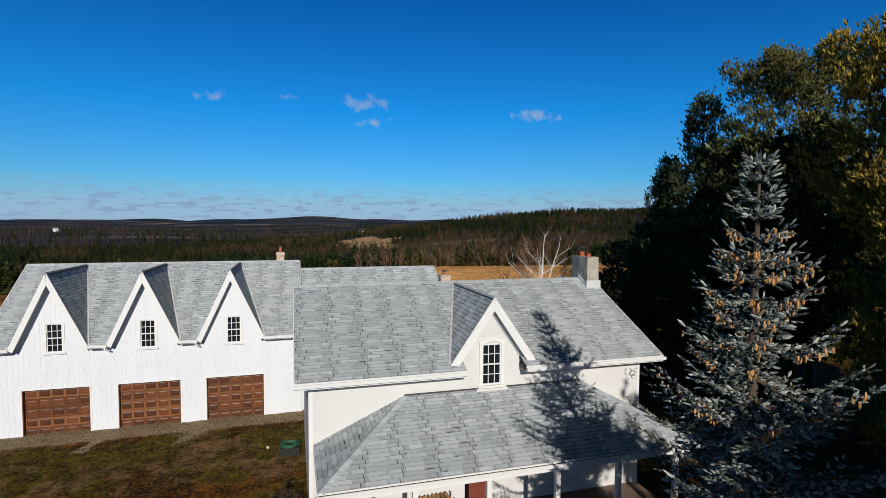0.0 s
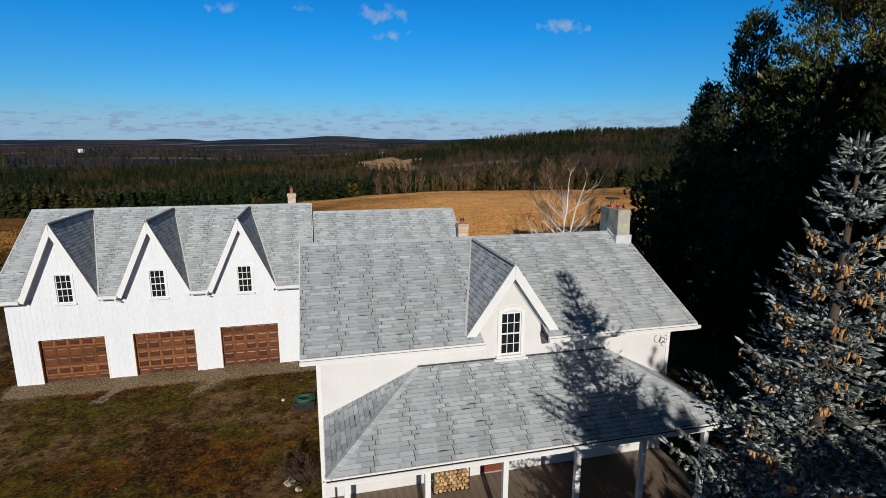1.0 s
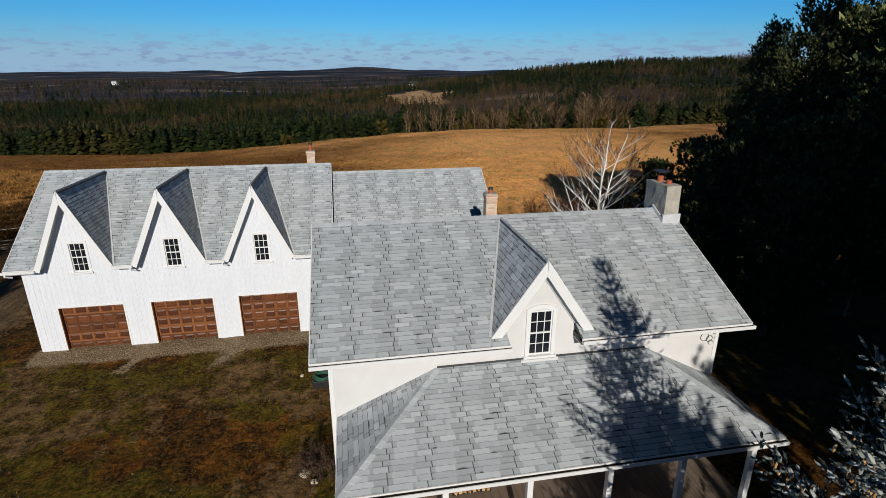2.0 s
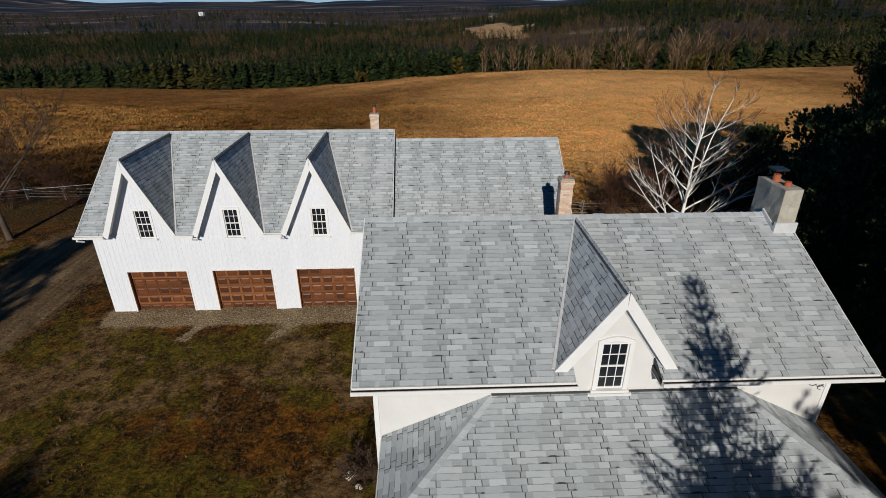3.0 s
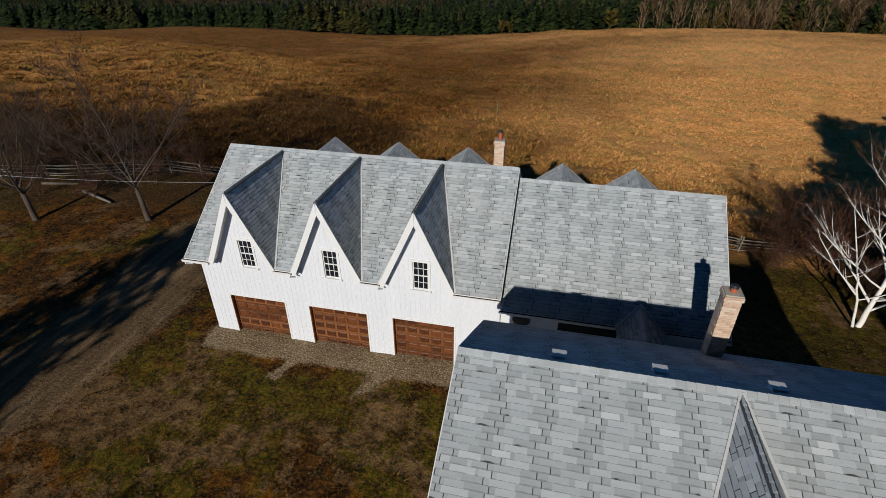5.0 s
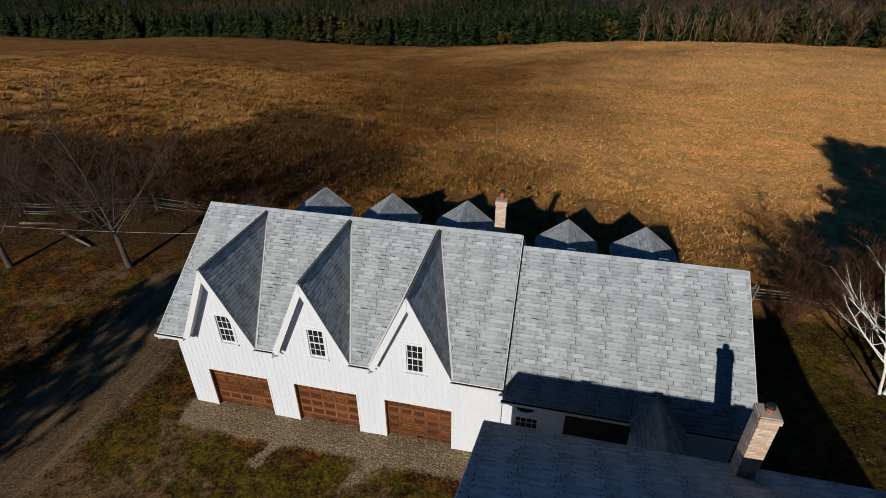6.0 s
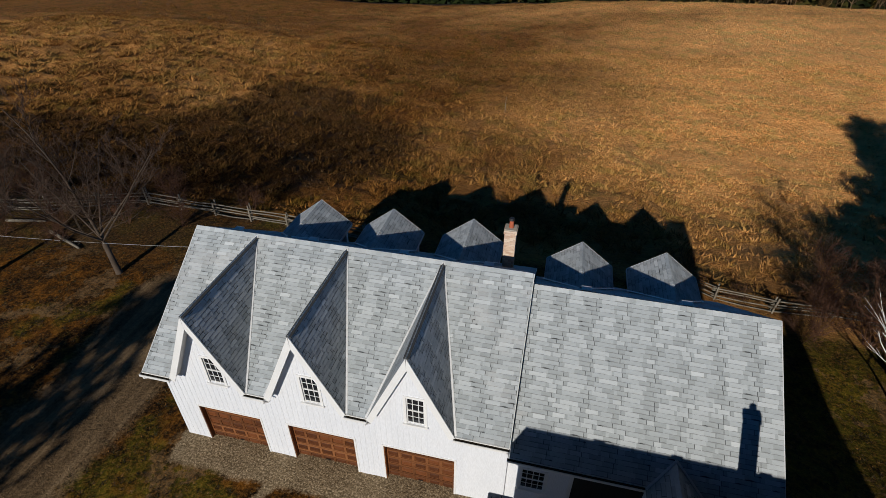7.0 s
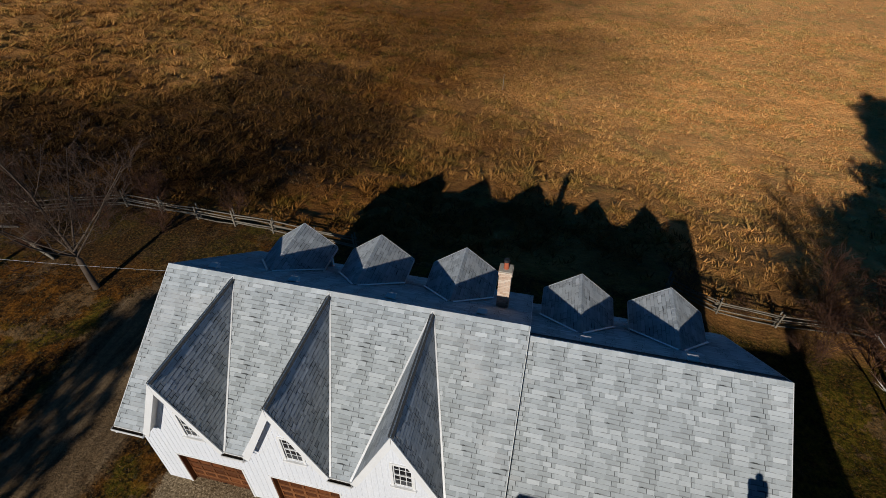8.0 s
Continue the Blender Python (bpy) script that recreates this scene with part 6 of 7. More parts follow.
def pine(at, height_, seed, width, low=0.12, fine=0.72, profile=(0.12, 0.34, 0.55, 0.8, 1.0, 1.0, 0.8), needles=None, label="tall dark green pine with an uneven crown", name="pine_tree"):
    """A tall pine: whorled limbs with bristling needle tufts."""
    rng = random.Random(seed)
    t = thing(name, label, "tree", at, "pines beside the house")
    wood = Tubes()
    wood.limb([Vector((0, 0, -0.3)), Vector((rng.uniform(-.2, .2), rng.uniform(-.2, .2), height_ * 0.5)), Vector((rng.uniform(-.2, .2), 0, height_ - 0.4))], [0.26, 0.17, 0.03], 8)
    v, f = [], []

    def tuft(p, d, size):
        d = d.normalized()
        s = d.cross(Vector((0.3, 0.2, 1))).normalized()
        t_ = s.cross(d)
        n = 6
        for i in range(n):
            w = 6.283 * i / n + rng.uniform(-0.3, 0.3)
            o = (s * math.cos(w) + t_ * math.sin(w))
            tip = p + (d * rng.uniform(0.55, 1.0) + o * rng.uniform(0.2, 0.55)) * size
            wd = o.cross(d).normalized() * size * (0.15 if fine > 0.5 else 0.34)
            k = len(v)
            v.append(p + wd)
            v.append(p - wd)
            v.append(tip)
            f.append((k + 1, k + 2, k))

    h = height_ * low
    while h < height_:
        top = (height_ - h) / height_
        R = width * float(np.interp(top, [0, 0.06, 0.16, 0.32, 0.55, 0.8, 1.0], profile))
        n = rng.randint(4, 6)
        a0 = rng.uniform(0, 6.28)
        for b in range(n):
            a = a0 + 6.283 * b / n + rng.uniform(-0.5, 0.5)
            L = R * rng.uniform(0.5, 1.2)
            out = Vector((math.cos(a), math.sin(a), 0))
            rise = rng.uniform(0.25, 0.9) if top < 0.25 else rng.uniform(0.0, 0.5) if top < 0.6 else rng.uniform(-0.2, 0.25)
            lift = min(L * (rise + 0.14), height_ * 1.01 - h - 0.25 * L)
            pts = [out * (L * i / 4) + Vector((0, 0, h + lift * (0.8 * i / 4 + 0.2 * (i / 4) ** 2))) for i in range(5)]
            wood.limb(pts, [0.05 * (1 - 0.8 * i / 4) for i in range(5)], 3, cap=False)
            # boughs: side sprays, each a loose cloud of needle tufts
            for c in range(max(2, int(L * (3.3 if fine > 0.5 else 2.6)))):
                s = 0.3 + 0.7 * rng.random() ** 0.8
                j = min(int(s * 4), 3)
                q = pts[j].lerp(pts[j + 1], s * 4 - j)
                ax = (pts[j + 1] - pts[j]).normalized()
                side = ax.cross(Vector((0, 0, 1))).normalized() * rng.uniform(-1, 1) * 0.75 * (1.2 - s) * min(L, 2.4)
                q = q + side + Vector((0, 0, rng.uniform(-0.15, 0.3)))
                size = rng.uniform(0.28, 0.55)
                for _ in range(int(14 * size / 0.4 * fine)):
                    o = Vector((rng.gauss(0, 0.62), rng.gauss(0, 0.62), rng.gauss(0.25, 0.95))) * size * 0.6
                    tuft(q + o, o * 0.5 + out * 0.3 + Vector((0, 0, rng.uniform(0.4, 1.0))), rng.uniform(0.17, 0.30) / fine ** 0.45)
            tuft(pts[-1], pts[-1] - pts[-2], 0.35)
        h += rng.uniform(0.42, 0.62)
    tuft(Vector((0, 0, height_ - 0.3)), Vector((0, 0, 1)), 0.5)
    wood.ob("trunk", M_BARK, t)
    mesh_ob("crown", v, f, needles or M_PINE, t)
    return t


def ground_at(x, y):
    return float(height(x, y))


blue_spruce((8.35, 8.15, 0.0), 10.75)

ROUND = (0.35, 0.66, 0.85, 1.0, 1.0, 0.9, 0.7)
pine_a = pine((30.0, 33.0, ground_at(30.0, 33.0)), 19.6, 1, 3.0, fine=0.9, profile=(0.12, 0.30, 0.46, 0.70, 0.95, 1.0, 0.8))
pine((31.8, 26.6, 0.0), 20.2, 2, 4.8, fine=0.95, profile=(0.5, 0.78, 0.95, 1.0, 1.0, 0.9, 0.7), needles=M_PINE_OLIVE, label="broad olive-green pine with a rounded crown")
pine((20.8, 12.0, 0.0), 16.2, 3, 4.0, fine=0.95, profile=ROUND, needles=M_PINE_GOLD, label="broad olive-gold pine with a rounded crown")
pine_d = pine((26.5, 14.5, 0.0), 17.6, 4, 4.0, fine=0.20, profile=ROUND, label="broad dark green pine with a rounded crown")
pine_e = pine((30.0, 24.0, ground_at(30, 24)), 15.0, 5, 3.2, fine=0.25)
# pines with y below 8 are unseen, added to shade the ones behind
for src, x, y, turn_, k in ((pine_a, 31.2, 38.8, 0.8, 0.78), (pine_a, 29.6, 36.0, 2.3, 0.82), (pine_e, 26.8, 31.5, 2.9, 0.70), (pine_d, 30.0, 35.5, 4.1, 0.5),
                            (pine_d, 19.5, 7.2, 3.3, 0.90), (pine_d, 29.5, 9.5, 0.3, 1.0), (pine_e, 28.0, 38.5, 1.9, 0.45), (pine_d, 31.5, 31.0, 1.1, 0.66), (pine_d, 36.0, 36.0, 0.4, 0.95), (pine_d, 41.0, 39.0, 1.7, 1.0), (pine_d, 47.0, 41.0, 3.0, 1.0), (pine_d, 24.6, 39.4, 2.2, 0.40),
                            (pine_d, 19.6, 1.5, 1.9, 0.92), (pine_d, 24.0, -1.5, 0.9, 1.05), (pine_d, 28.0, 2.0, 2.9, 1.1), (pine_d, 24.4, 6.4, 0.4, 0.95),
                            (pine_e, 21.0, 27.2, 3.9, 0.62), (pine_d, 22.4, 24.4, 2.0, 0.55), (pine_d, 26.0, 24.2, 0.2, 0.8), (pine_d, 21.4, 30.4, 5.2, 0.48), (pine_d, 20.4, 23.0, 1.2, 0.42)):
    o = copy_thing(src, Matrix.Translation((x, y, ground_at(x, y) - 0.1)) @ Matrix.Rotation(turn_, 4, "Z"))
    o.scale = (k, k, k)

# bare trees
def birch_tree(at):
    """A clump birch: an upright main stem, thinner leaning ones, long upswept limbs and a haze of fine twigs."""
    rng = random.Random(12)
    t = thing("birch_tree", "white-barked birch clump with upswept limbs and no leaves", "tree", at)
    wood, twigs = Tubes(), Tubes()

    def spray(p, d, length, r, level):
        n = (5, 4, 3, 2)[level]
        pts = bend(rng, p, d, length, n, (0.12, 0.15, 0.18, 0.2)[level], (0.045, 0.05, 0.03, 0.0)[level])
        tube, sides = (wood, 5) if level < 2 or (level == 2 and r > 0.011) else (twigs, 3)
        tube.limb(pts, [r * (1 - 0.72 * i / n) for i in range(n + 1)], sides, cap=False)
        if level == 3:
            return
        kids = (6, 5, 5)[level]
        for i in range(kids):
            f = (0.3, 0.25, 0.2)[level] + (0.98 - (0.3, 0.25, 0.2)[level]) * (i + rng.random()) / kids
            j = min(int(f * n), n - 1)
            q = pts[j].lerp(pts[j + 1], f * n - j)
            ax = (pts[j + 1] - pts[j]).normalized()
            side = Vector((rng.uniform(-1, 1), rng.uniform(-1, 1), rng.uniform(-0.3, 0.6)))
            spray(q, ax + side * 0.62, length * rng.uniform(0.36, 0.54), max(0.0075, r * (1 - 0.6 * f) * rng.uniform(0.5, 0.66)), level + 1)

    def stem(pts, r0, r1, limbs, reach, first):
        pts = [Vector(p) for p in pts]
        fine = []
        for i in range(len(pts) - 1):
            for s in range(3):
                fine.append(pts[i].lerp(pts[i + 1], s / 3) + Vector((rng.uniform(-1, 1), rng.uniform(-1, 1), 0)) * 0.035 * (i + s > 0))
        fine.append(pts[-1])
        n = len(fine) - 1
        wood.limb(fine, [r0 + (r1 - r0) * (i / n) ** 0.8 for i in range(n + 1)], 8, cap=False)
        for i in range(limbs):
            f = first + (0.96 - first) * (i + rng.random() * 0.6) / limbs
            j = min(int(f * n), n - 1)
            q = fine[j].lerp(fine[j + 1], f * n - j)
            ax = (fine[j + 1] - fine[j]).normalized()
            a = i * 2.4 + rng.uniform(-0.35, 0.35)
            d = ax * 0.55 + Vector((math.cos(a), 0.75 * math.sin(a), 0.05)) * (1.15 - 0.4 * f)
            spray(q, d, reach * (1.1 - 0.62 * f) * rng.uniform(0.8, 1.15), (r0 + (r1 - r0) * f) * rng.uniform(0.48, 0.64), 0)
        spray(fine[-1], fine[-1] - fine[-2], reach * 0.45, r1, 0)

    stem([(0.1, 0, -0.25), (0.25, 0, 1.6), (0.4, 0.1, 3.6), (0.45, 0.2, 6.0), (0.6, 0.2, 8.0)], 0.150, 0.036, 21, 4.6, 0.16)
    stem([(0.35, 0.1, 3.0), (0.9, 0.3, 5.0), (1.3, 0.5, 6.8), (2.0, 0.6, 8.6)], 0.075, 0.022, 6, 2.6, 0.3)
    stem([(-0.1, -0.1, -0.25), (-0.55, -0.1, 1.6), (-1.2, -0.2, 3.4), (-2.3, -0.3, 6.0)], 0.078, 0.020, 6, 2.2, 0.3)
    stem([(-0.7, -0.1, 1.9), (-1.9, -0.3, 3.1), (-3.3, -0.5, 4.8)], 0.045, 0.015, 4, 1.5, 0.4)
    wood.ob("trunk", M_BIRCH, t)
    twigs.ob("crown", M_REDTWIG, t)
    return t


birch_tree((18.0, 35.8, ground_at(18.0, 35.8)))
maple_a = maple((-22.0, 35.5, ground_at(-22, 35.5)), 11.6, 21)
maple_b = maple((-28.8, 33.9, ground_at(-28.8, 33.9)), 10.8, 34)
for src, x, y, turn_, k in ((maple_b, -35.5, 33.0, 1.2, 0.8), (maple_a, -33.5, 39.5, 2.2, 0.62), (maple_a, -41.0, 38.5, 4.0, 0.62)):
    o = copy_thing(src, Matrix.Translation((x, y, ground_at(x, y))) @ Matrix.Rotation(turn_, 4, "Z"))
    o.scale = (k, k, k)

# unseen trees added before the garden to shade drive, lawn, spruce and porch
shade_maple = maple((-9.5, -4.0, ground_at(-9.5, -4.0)), 10.6, 55, 1)
for src, x, y, turn_, k in ((pine_e, -21.7, 0.8, 0.5, 1.0), (pine_e, -14.5, -19.0, 4.0, 0.95), (pine_d, 7.6, -3.2, 1.0, 0.60), (pine_d, 11.6, -3.0, 2.6, 0.66), (pine_d, 15.2, -2.0, 0.6, 0.66),
                            (shade_maple, -17.3, 2.0, 2.0, 0.85), (shade_maple, -13.5, -2.0, 3.2, 0.95), (shade_maple, -6.0, -7.5, 0.4, 0.8), (shade_maple, -11.5, 3.0, 5.1, 0.7), (pine_e, -13.2, -15.0, 1.1, 0.92), (shade_maple, -7.0, 1.0, 2.2, 0.8)):
    o = copy_thing(src, Matrix.Translation((x, y, ground_at(x, y))) @ Matrix.Rotation(turn_, 4, "Z"))
    slim = 0.8 if x > 6 else 1.0
    o.scale = (k * slim, k * slim, k)

# brush along the fence
brush = bare_tree("shrub", "leafless reddish-brown shrub with many stems by the fence", (18.5, 41.2, ground_at(18.5, 41.2)), 3.4, 8, M_REDTWIG, M_REDTWIG, stems=8, spread=0.42, trunk=0.028, first=0.12, density=0.75, depth=3, lean=0.16, group="brush by the fence")
rs = random.Random(4)
for x, y, k in ((20.5, 42.5, 1.1), (17.0, 43.4, 0.75), (22.0, 40.0, 1.0), (19.6, 38.4, 0.65), (23.2, 43.2, 1.2), (21.0, 45.5, 0.95), (12.6, 43.3, 0.38), (15.2, 40.6, 0.5), (9.3, 43.6, 0.55), (18.2, 46.4, 1.0), (24.8, 46.0, 1.2), (16.4, 41.6, 0.85), (21.6, 43.4, 1.25), (25.0, 41.5, 1.1),
                (-25.0, 40.0, 0.7), (-21.5, 40.6, 0.55), (-27.5, 37.2, 0.5), (-31.5, 37.0, 0.6), (-24.0, 43.4, 0.7), (-18.2, 43.6, 0.55), (-29.0, 39.0, 0.7), (-33.0, 41.0, 0.8), (-37.5, 42.0, 0.9)):
    o = copy_thing(brush, Matrix.Translation((x, y, ground_at(x, y))) @ Matrix.Rotation(rs.uniform(0, 6), 4, "Z"))
    o.scale = (k, k, k)


# ---- far woods ----
def conifer_template(rng, sides, tiers):
    """A young conifer far off: a dark core and ragged drooping boughs all the way up."""
    v, f = [], []
    core = [(0.10 * math.cos(2.094 * i), 0.10 * math.sin(2.094 * i), 0.05) for i in range(3)] + [(0, 0, 0.98)]
    v += core
    f += [(0, 1, 3), (1, 2, 3), (2, 0, 3)]
    n = sides * tiers
    for i in range(n):
        h = (i + rng.random()) / n
        a = 2.4 * i + rng.uniform(-0.4, 0.4)
        r = (0.21 * (1 - h) ** 0.85 + 0.022) * rng.uniform(0.75, 1.25)
        w = 0.28 * r + 0.012
        z = 0.06 + 0.90 * h
        o, q = Vector((math.cos(a), math.sin(a), 0)), Vector((-math.sin(a), math.cos(a), 0))
        k = len(v)
        top = Vector((0, 0, z + 0.085 + 0.5 * r * rng.uniform(0.5, 1)))
        v += [tuple(top), tuple(o * r * 0.75 + q * w + Vector((0, 0, z + rng.uniform(-0.02, 0.03)))), tuple(o * r * 1.15 + Vector((0, 0, z + rng.uniform(-0.01, 0.05)))), tuple(o * r * 0.75 - q * w + Vector((0, 0, z + rng.uniform(-0.02, 0.03))))]
        f += [(k, k + 1, k + 2), (k, k + 2, k + 3)]
    return np.array(v), np.array(f)


def bare_template(rng, n, fat=1.0):
    """A leafless crown far off: a stem and many fine upswept branches."""
    v, f = [], []

    def spike(p, q, w):
        d = Vector(q) - Vector(p)
        s = d.cross(Vector((rng.uniform(-1, 1), rng.uniform(-1, 1), 0.2))).normalized() * w * fat
        k = len(v)
        v.extend([tuple(Vector(p) - s), tuple(Vector(p) + s), tuple(q)])
        f.append((k, k + 1, k + 2))

    spike((0, 0, 0), (0.02, 0, 0.85), 0.018)
    spike((0, 0, 0), (-0.02, 0.02, 0.8), 0.018)
    for i in range(n):
        z = rng.uniform(0.18, 0.75)
        a = rng.uniform(0, 6.283)
        L = rng.uniform(0.16, 0.36) * (1.15 - z)
        e = (L * math.cos(a), L * math.sin(a), z + rng.uniform(0.12, 0.3))
        spike((0, 0, z), e, 0.010)
        for _ in range(2):
            b = a + rng.uniform(-0.9, 0.9)
            spike((e[0] * 0.6, e[1] * 0.6, z + (e[2] - z) * 0.6), (e[0] * 0.6 + 0.12 * math.cos(b), e[1] * 0.6 + 0.12 * math.sin(b), e[2] + rng.uniform(0.0, 0.12)), 0.012)
    return np.array(v), np.array(f)


def scatter(name, label, spots, heights, templates, mat, seed, widths=(0.8, 1.25)):
    """One joined mesh of many distant trees."""
    rng = np.random.RandomState(seed)
    vs, fs, base = [], [], 0
    kind = rng.randint(0, len(templates), len(spots))
    for k, (tv, tf) in enumerate(templates):
        sel = np.where(kind == k)[0]
        if not len(sel):
            continue
        a = rng.uniform(0, 6.283, len(sel))
        h = heights[sel]
        w = h * rng.uniform(widths[0], widths[1], len(sel))
        c, s = np.cos(a), np.sin(a)
        X = (tv[None, :, 0] * c[:, None] - tv[None, :, 1] * s[:, None]) * w[:, None] + spots[sel, 0:1]
        Y = (tv[None, :, 0] * s[:, None] + tv[None, :, 1] * c[:, None]) * w[:, None] + spots[sel, 1:2]
        Z = tv[None, :, 2] * h[:, None] + spots[sel, 2:3] - 0.3
        vs.append(np.stack([X, Y, Z], -1).reshape(-1, 3))
        n = len(tv)
        fs.append((tf[None] + (np.arange(len(sel)) * n)[:, None, None]).reshape(-1, 3) + base)
        base += n * len(sel)
    V, F = np.concatenate(vs), np.concatenate(fs)
    me = bpy.data.meshes.new(name)
    me.vertices.add(len(V))
    me.vertices.foreach_set("co", V.astype(np.float32).reshape(-1))
    me.loops.add(len(F) * 3)
    me.loops.foreach_set("vertex_index", F.astype(np.int32).reshape(-1))
    me.polygons.add(len(F))
    me.polygons.foreach_set("loop_start", np.arange(0, len(F) * 3, 3, dtype=np.int32))
    me.update(calc_edges=True)
    me.materials.append(mat)
    return tagged(new(name, me), label, "woods", kind="stuff")


def clearing(x, y):
    """Where no trees stand in the woods: two distant meadows."""
    return np.maximum(hill(x + 18 * lumps(x, y, 24.0, 41), y + 25 * lumps(x, y, 24.0, 42), 80, 610, 30, 75) > 0.45, hill(x, y, 560, 560, 150, 22, 0.5) > 0.5)


def grid_spots(x0, x1, y0, y1, step, seed):
    rng = np.random.RandomState(seed)
    X, Y = np.meshgrid(np.arange(x0, x1, step), np.arange(y0, y1, step))
    X = X + rng.uniform(-0.45, 0.45, X.shape) * step
    Y = Y + rng.uniform(-0.45, 0.45, X.shape) * step
    X, Y = X.ravel(), Y.ravel()
    keep = (Y + 0.06 * X > y0 + (3.5 * lumps(X, Y, 14.0, 61) + 3.0 if y0 < 300 else 0.0)) & (np.abs(X) < 1.55 * Y + 60) & ~clearing(X, Y)
    X, Y = X[keep], Y[keep]
    return np.stack([X, Y, height(X, Y)], -1)


M_FARBARE = woods_material("far_hardwoods", [(0, (0.025, 0.017, 0.015)), (1, (0.085, 0.055, 0.045))], [(0, (0.018, 0.018, 0.008)), (1, (0.06, 0.05, 0.02))])
trng = random.Random(9)
EDGE_CONIFERS = [conifer_template(trng, 8, 9) for _ in range(5)]
CONIFERS = [conifer_template(trng, 4, 5) for _ in range(5)]
MID_CONIFERS = [conifer_template(trng, 4, 4) for _ in range(4)]
FAR_CONIFERS = [conifer_template(trng, 4, 3) for _ in range(3)]
ROUNDS = [bare_template(trng, 17) for _ in range(4)]
FAR_ROUNDS = [bare_template(trng, 8) for _ in range(3)]


def build_woods():
    rng = np.random.RandomState(3)
    a = grid_spots(-330, 330, 203, 330, 4.3, 1)
    b = grid_spots(-760, 760, 330, 800, 8.0, 2)
    c = grid_spots(-1900, 1900, 800, 2300, 26, 3)
    front = a[:, 1] + 0.06 * a[:, 0] < 224
    for tag, pts, tmpl, lo, hi in (("near", a[front], EDGE_CONIFERS, 8.0, 13.0), ("near", a[~front], CONIFERS, 8.0, 13.0), ("middle", b, MID_CONIFERS, 7, 11), ("far", c, FAR_CONIFERS, 9, 17)):
        lumps = np.array([noise.noise(Vector((p[0] / 60.0, p[1] / 90.0, 0.3))) for p in pts])
        patch = 0.55 * hill(pts[:, 0], pts[:, 1], 80, 320, 60, 110) + 0.5 * hill(pts[:, 0], pts[:, 1], 210, 430, 150, 150) + 0.5 * (pts[:, 1] > 850) * (pts[:, 0] < 250)
        bare = lumps + patch + rng.uniform(-0.25, 0.25, len(pts)) > (0.6 if tag == "near" else 0.30)
        h = rng.uniform(lo, hi, len(pts)) * (1 + 0.25 * lumps)
        scatter("conifer_woods", "dark green conifer plantation beyond the field", pts[~bare], h[~bare], tmpl, M_WOODS, 4, (1.05, 1.7) if tag == "near" else (1.3, 2.0))
        if bare.any():
            scatter("bare_woods", "grey-brown leafless hardwoods among the conifers", pts[bare], h[bare] * 1.05, FAR_ROUNDS if tag == "far" else ROUNDS, M_FARBARE if tag == "far" else M_BARE, 5, (1.4, 2.2) if tag == "far" else (0.8, 1.25))


build_woods()


def build_tall_hardwoods():
    """Big bare hardwoods that stand above the plantation."""
    rng = np.random.RandomState(31)
    x = np.concatenate([rng.uniform(82, 118, 9), rng.uniform(60, 300, 15)])
    y = np.concatenate([rng.uniform(222, 250, 9), rng.uniform(240, 420, 15)])
    pts = np.stack([x, y, height(x, y)], -1)
    tall = [bare_template(random.Random(i), 60, 0.55) for i in (41, 42, 43)]
    scatter("tall_hardwoods", "tall pale leafless hardwoods above the conifers", pts, np.where(np.arange(len(x)) < 9, rng.uniform(17, 24, len(x)), rng.uniform(11, 16, len(x))), tall, M_PALE, 14, (0.8, 1.2))



def build_grove():
    """Pale young birch stems at the edge of the plantation."""
    rng = np.random.RandomState(12)
    x = np.concatenate([rng.uniform(24, 62, 44), rng.uniform(70, 120, 14)])
    y = 196 - 0.06 * x + rng.uniform(0, 9, len(x))
    pts = np.stack([x, y, height(x, y)], -1)
    scatter("birch_grove", "pale bare birch stems at the edge of the plantation", pts, rng.uniform(7, 12, len(x)), ROUNDS, M_PALE, 13, (0.5, 0.8))


M_PALE = leaf_material("pale_stems", [(0, (0.05, 0.028, 0.013)), (0.5, (0.12, 0.072, 0.034)), (1, (0.30, 0.20, 0.11))])


def build_olive_brush():
    """Rounded olive and rust-coloured young trees along the edge of the woods."""
    rng = np.random.RandomState(51)
    x = np.concatenate([rng.uniform(40, 125, 120), rng.uniform(-60, 40, 30)])
    y = 199 - 0.06 * x + rng.uniform(0, 60, len(x))
    pts = np.stack([x, y, height(x, y)], -1)
    bushy = [bare_template(random.Random(i), 70, 2.4) for i in (61, 62, 63)]
    scatter("olive_thicket", "olive and rust-coloured young trees along the woods", pts, rng.uniform(4, 8.5, len(x)), bushy, M_OLIVE, 15, (1.1, 1.7))


M_OLIVE = woods_material("olive_leaves", [(0, (0.02, 0.02, 0.004)), (0.5, (0.06, 0.048, 0.009)), (1, (0.15, 0.10, 0.018))], [(0, (0.03, 0.016, 0.008)), (1, (0.12, 0.06, 0.024))])
build_grove()
build_olive_brush()
build_tall_hardwoods()


# ---- old hay and dark growth for shade ----
def blade_template(rng, n, spread, thin=0.09, wide=0.17, low=0.5):
    """A tussock: blades fanned out from its foot and laid over to one side."""
    v, f = [], []
    for i in range(n):
        a = 6.283 * (i + rng.random()) / n
        o = Vector((math.cos(a), math.sin(a), 0))
        w = Vector((-o.y, o.x, 0)) * rng.uniform(thin, wide)
        p = o * rng.uniform(0.05, 0.28)
        tip = p + o * rng.uniform(0.25, spread) + Vector((0.25, 0.12, rng.uniform(low, 2 * low)))
        k = len(v)
        v += [tuple(p - w), tuple(p + w), tuple(tip)]
        f.append((k, k + 1, k + 2))
    return np.array(v), np.array(f)


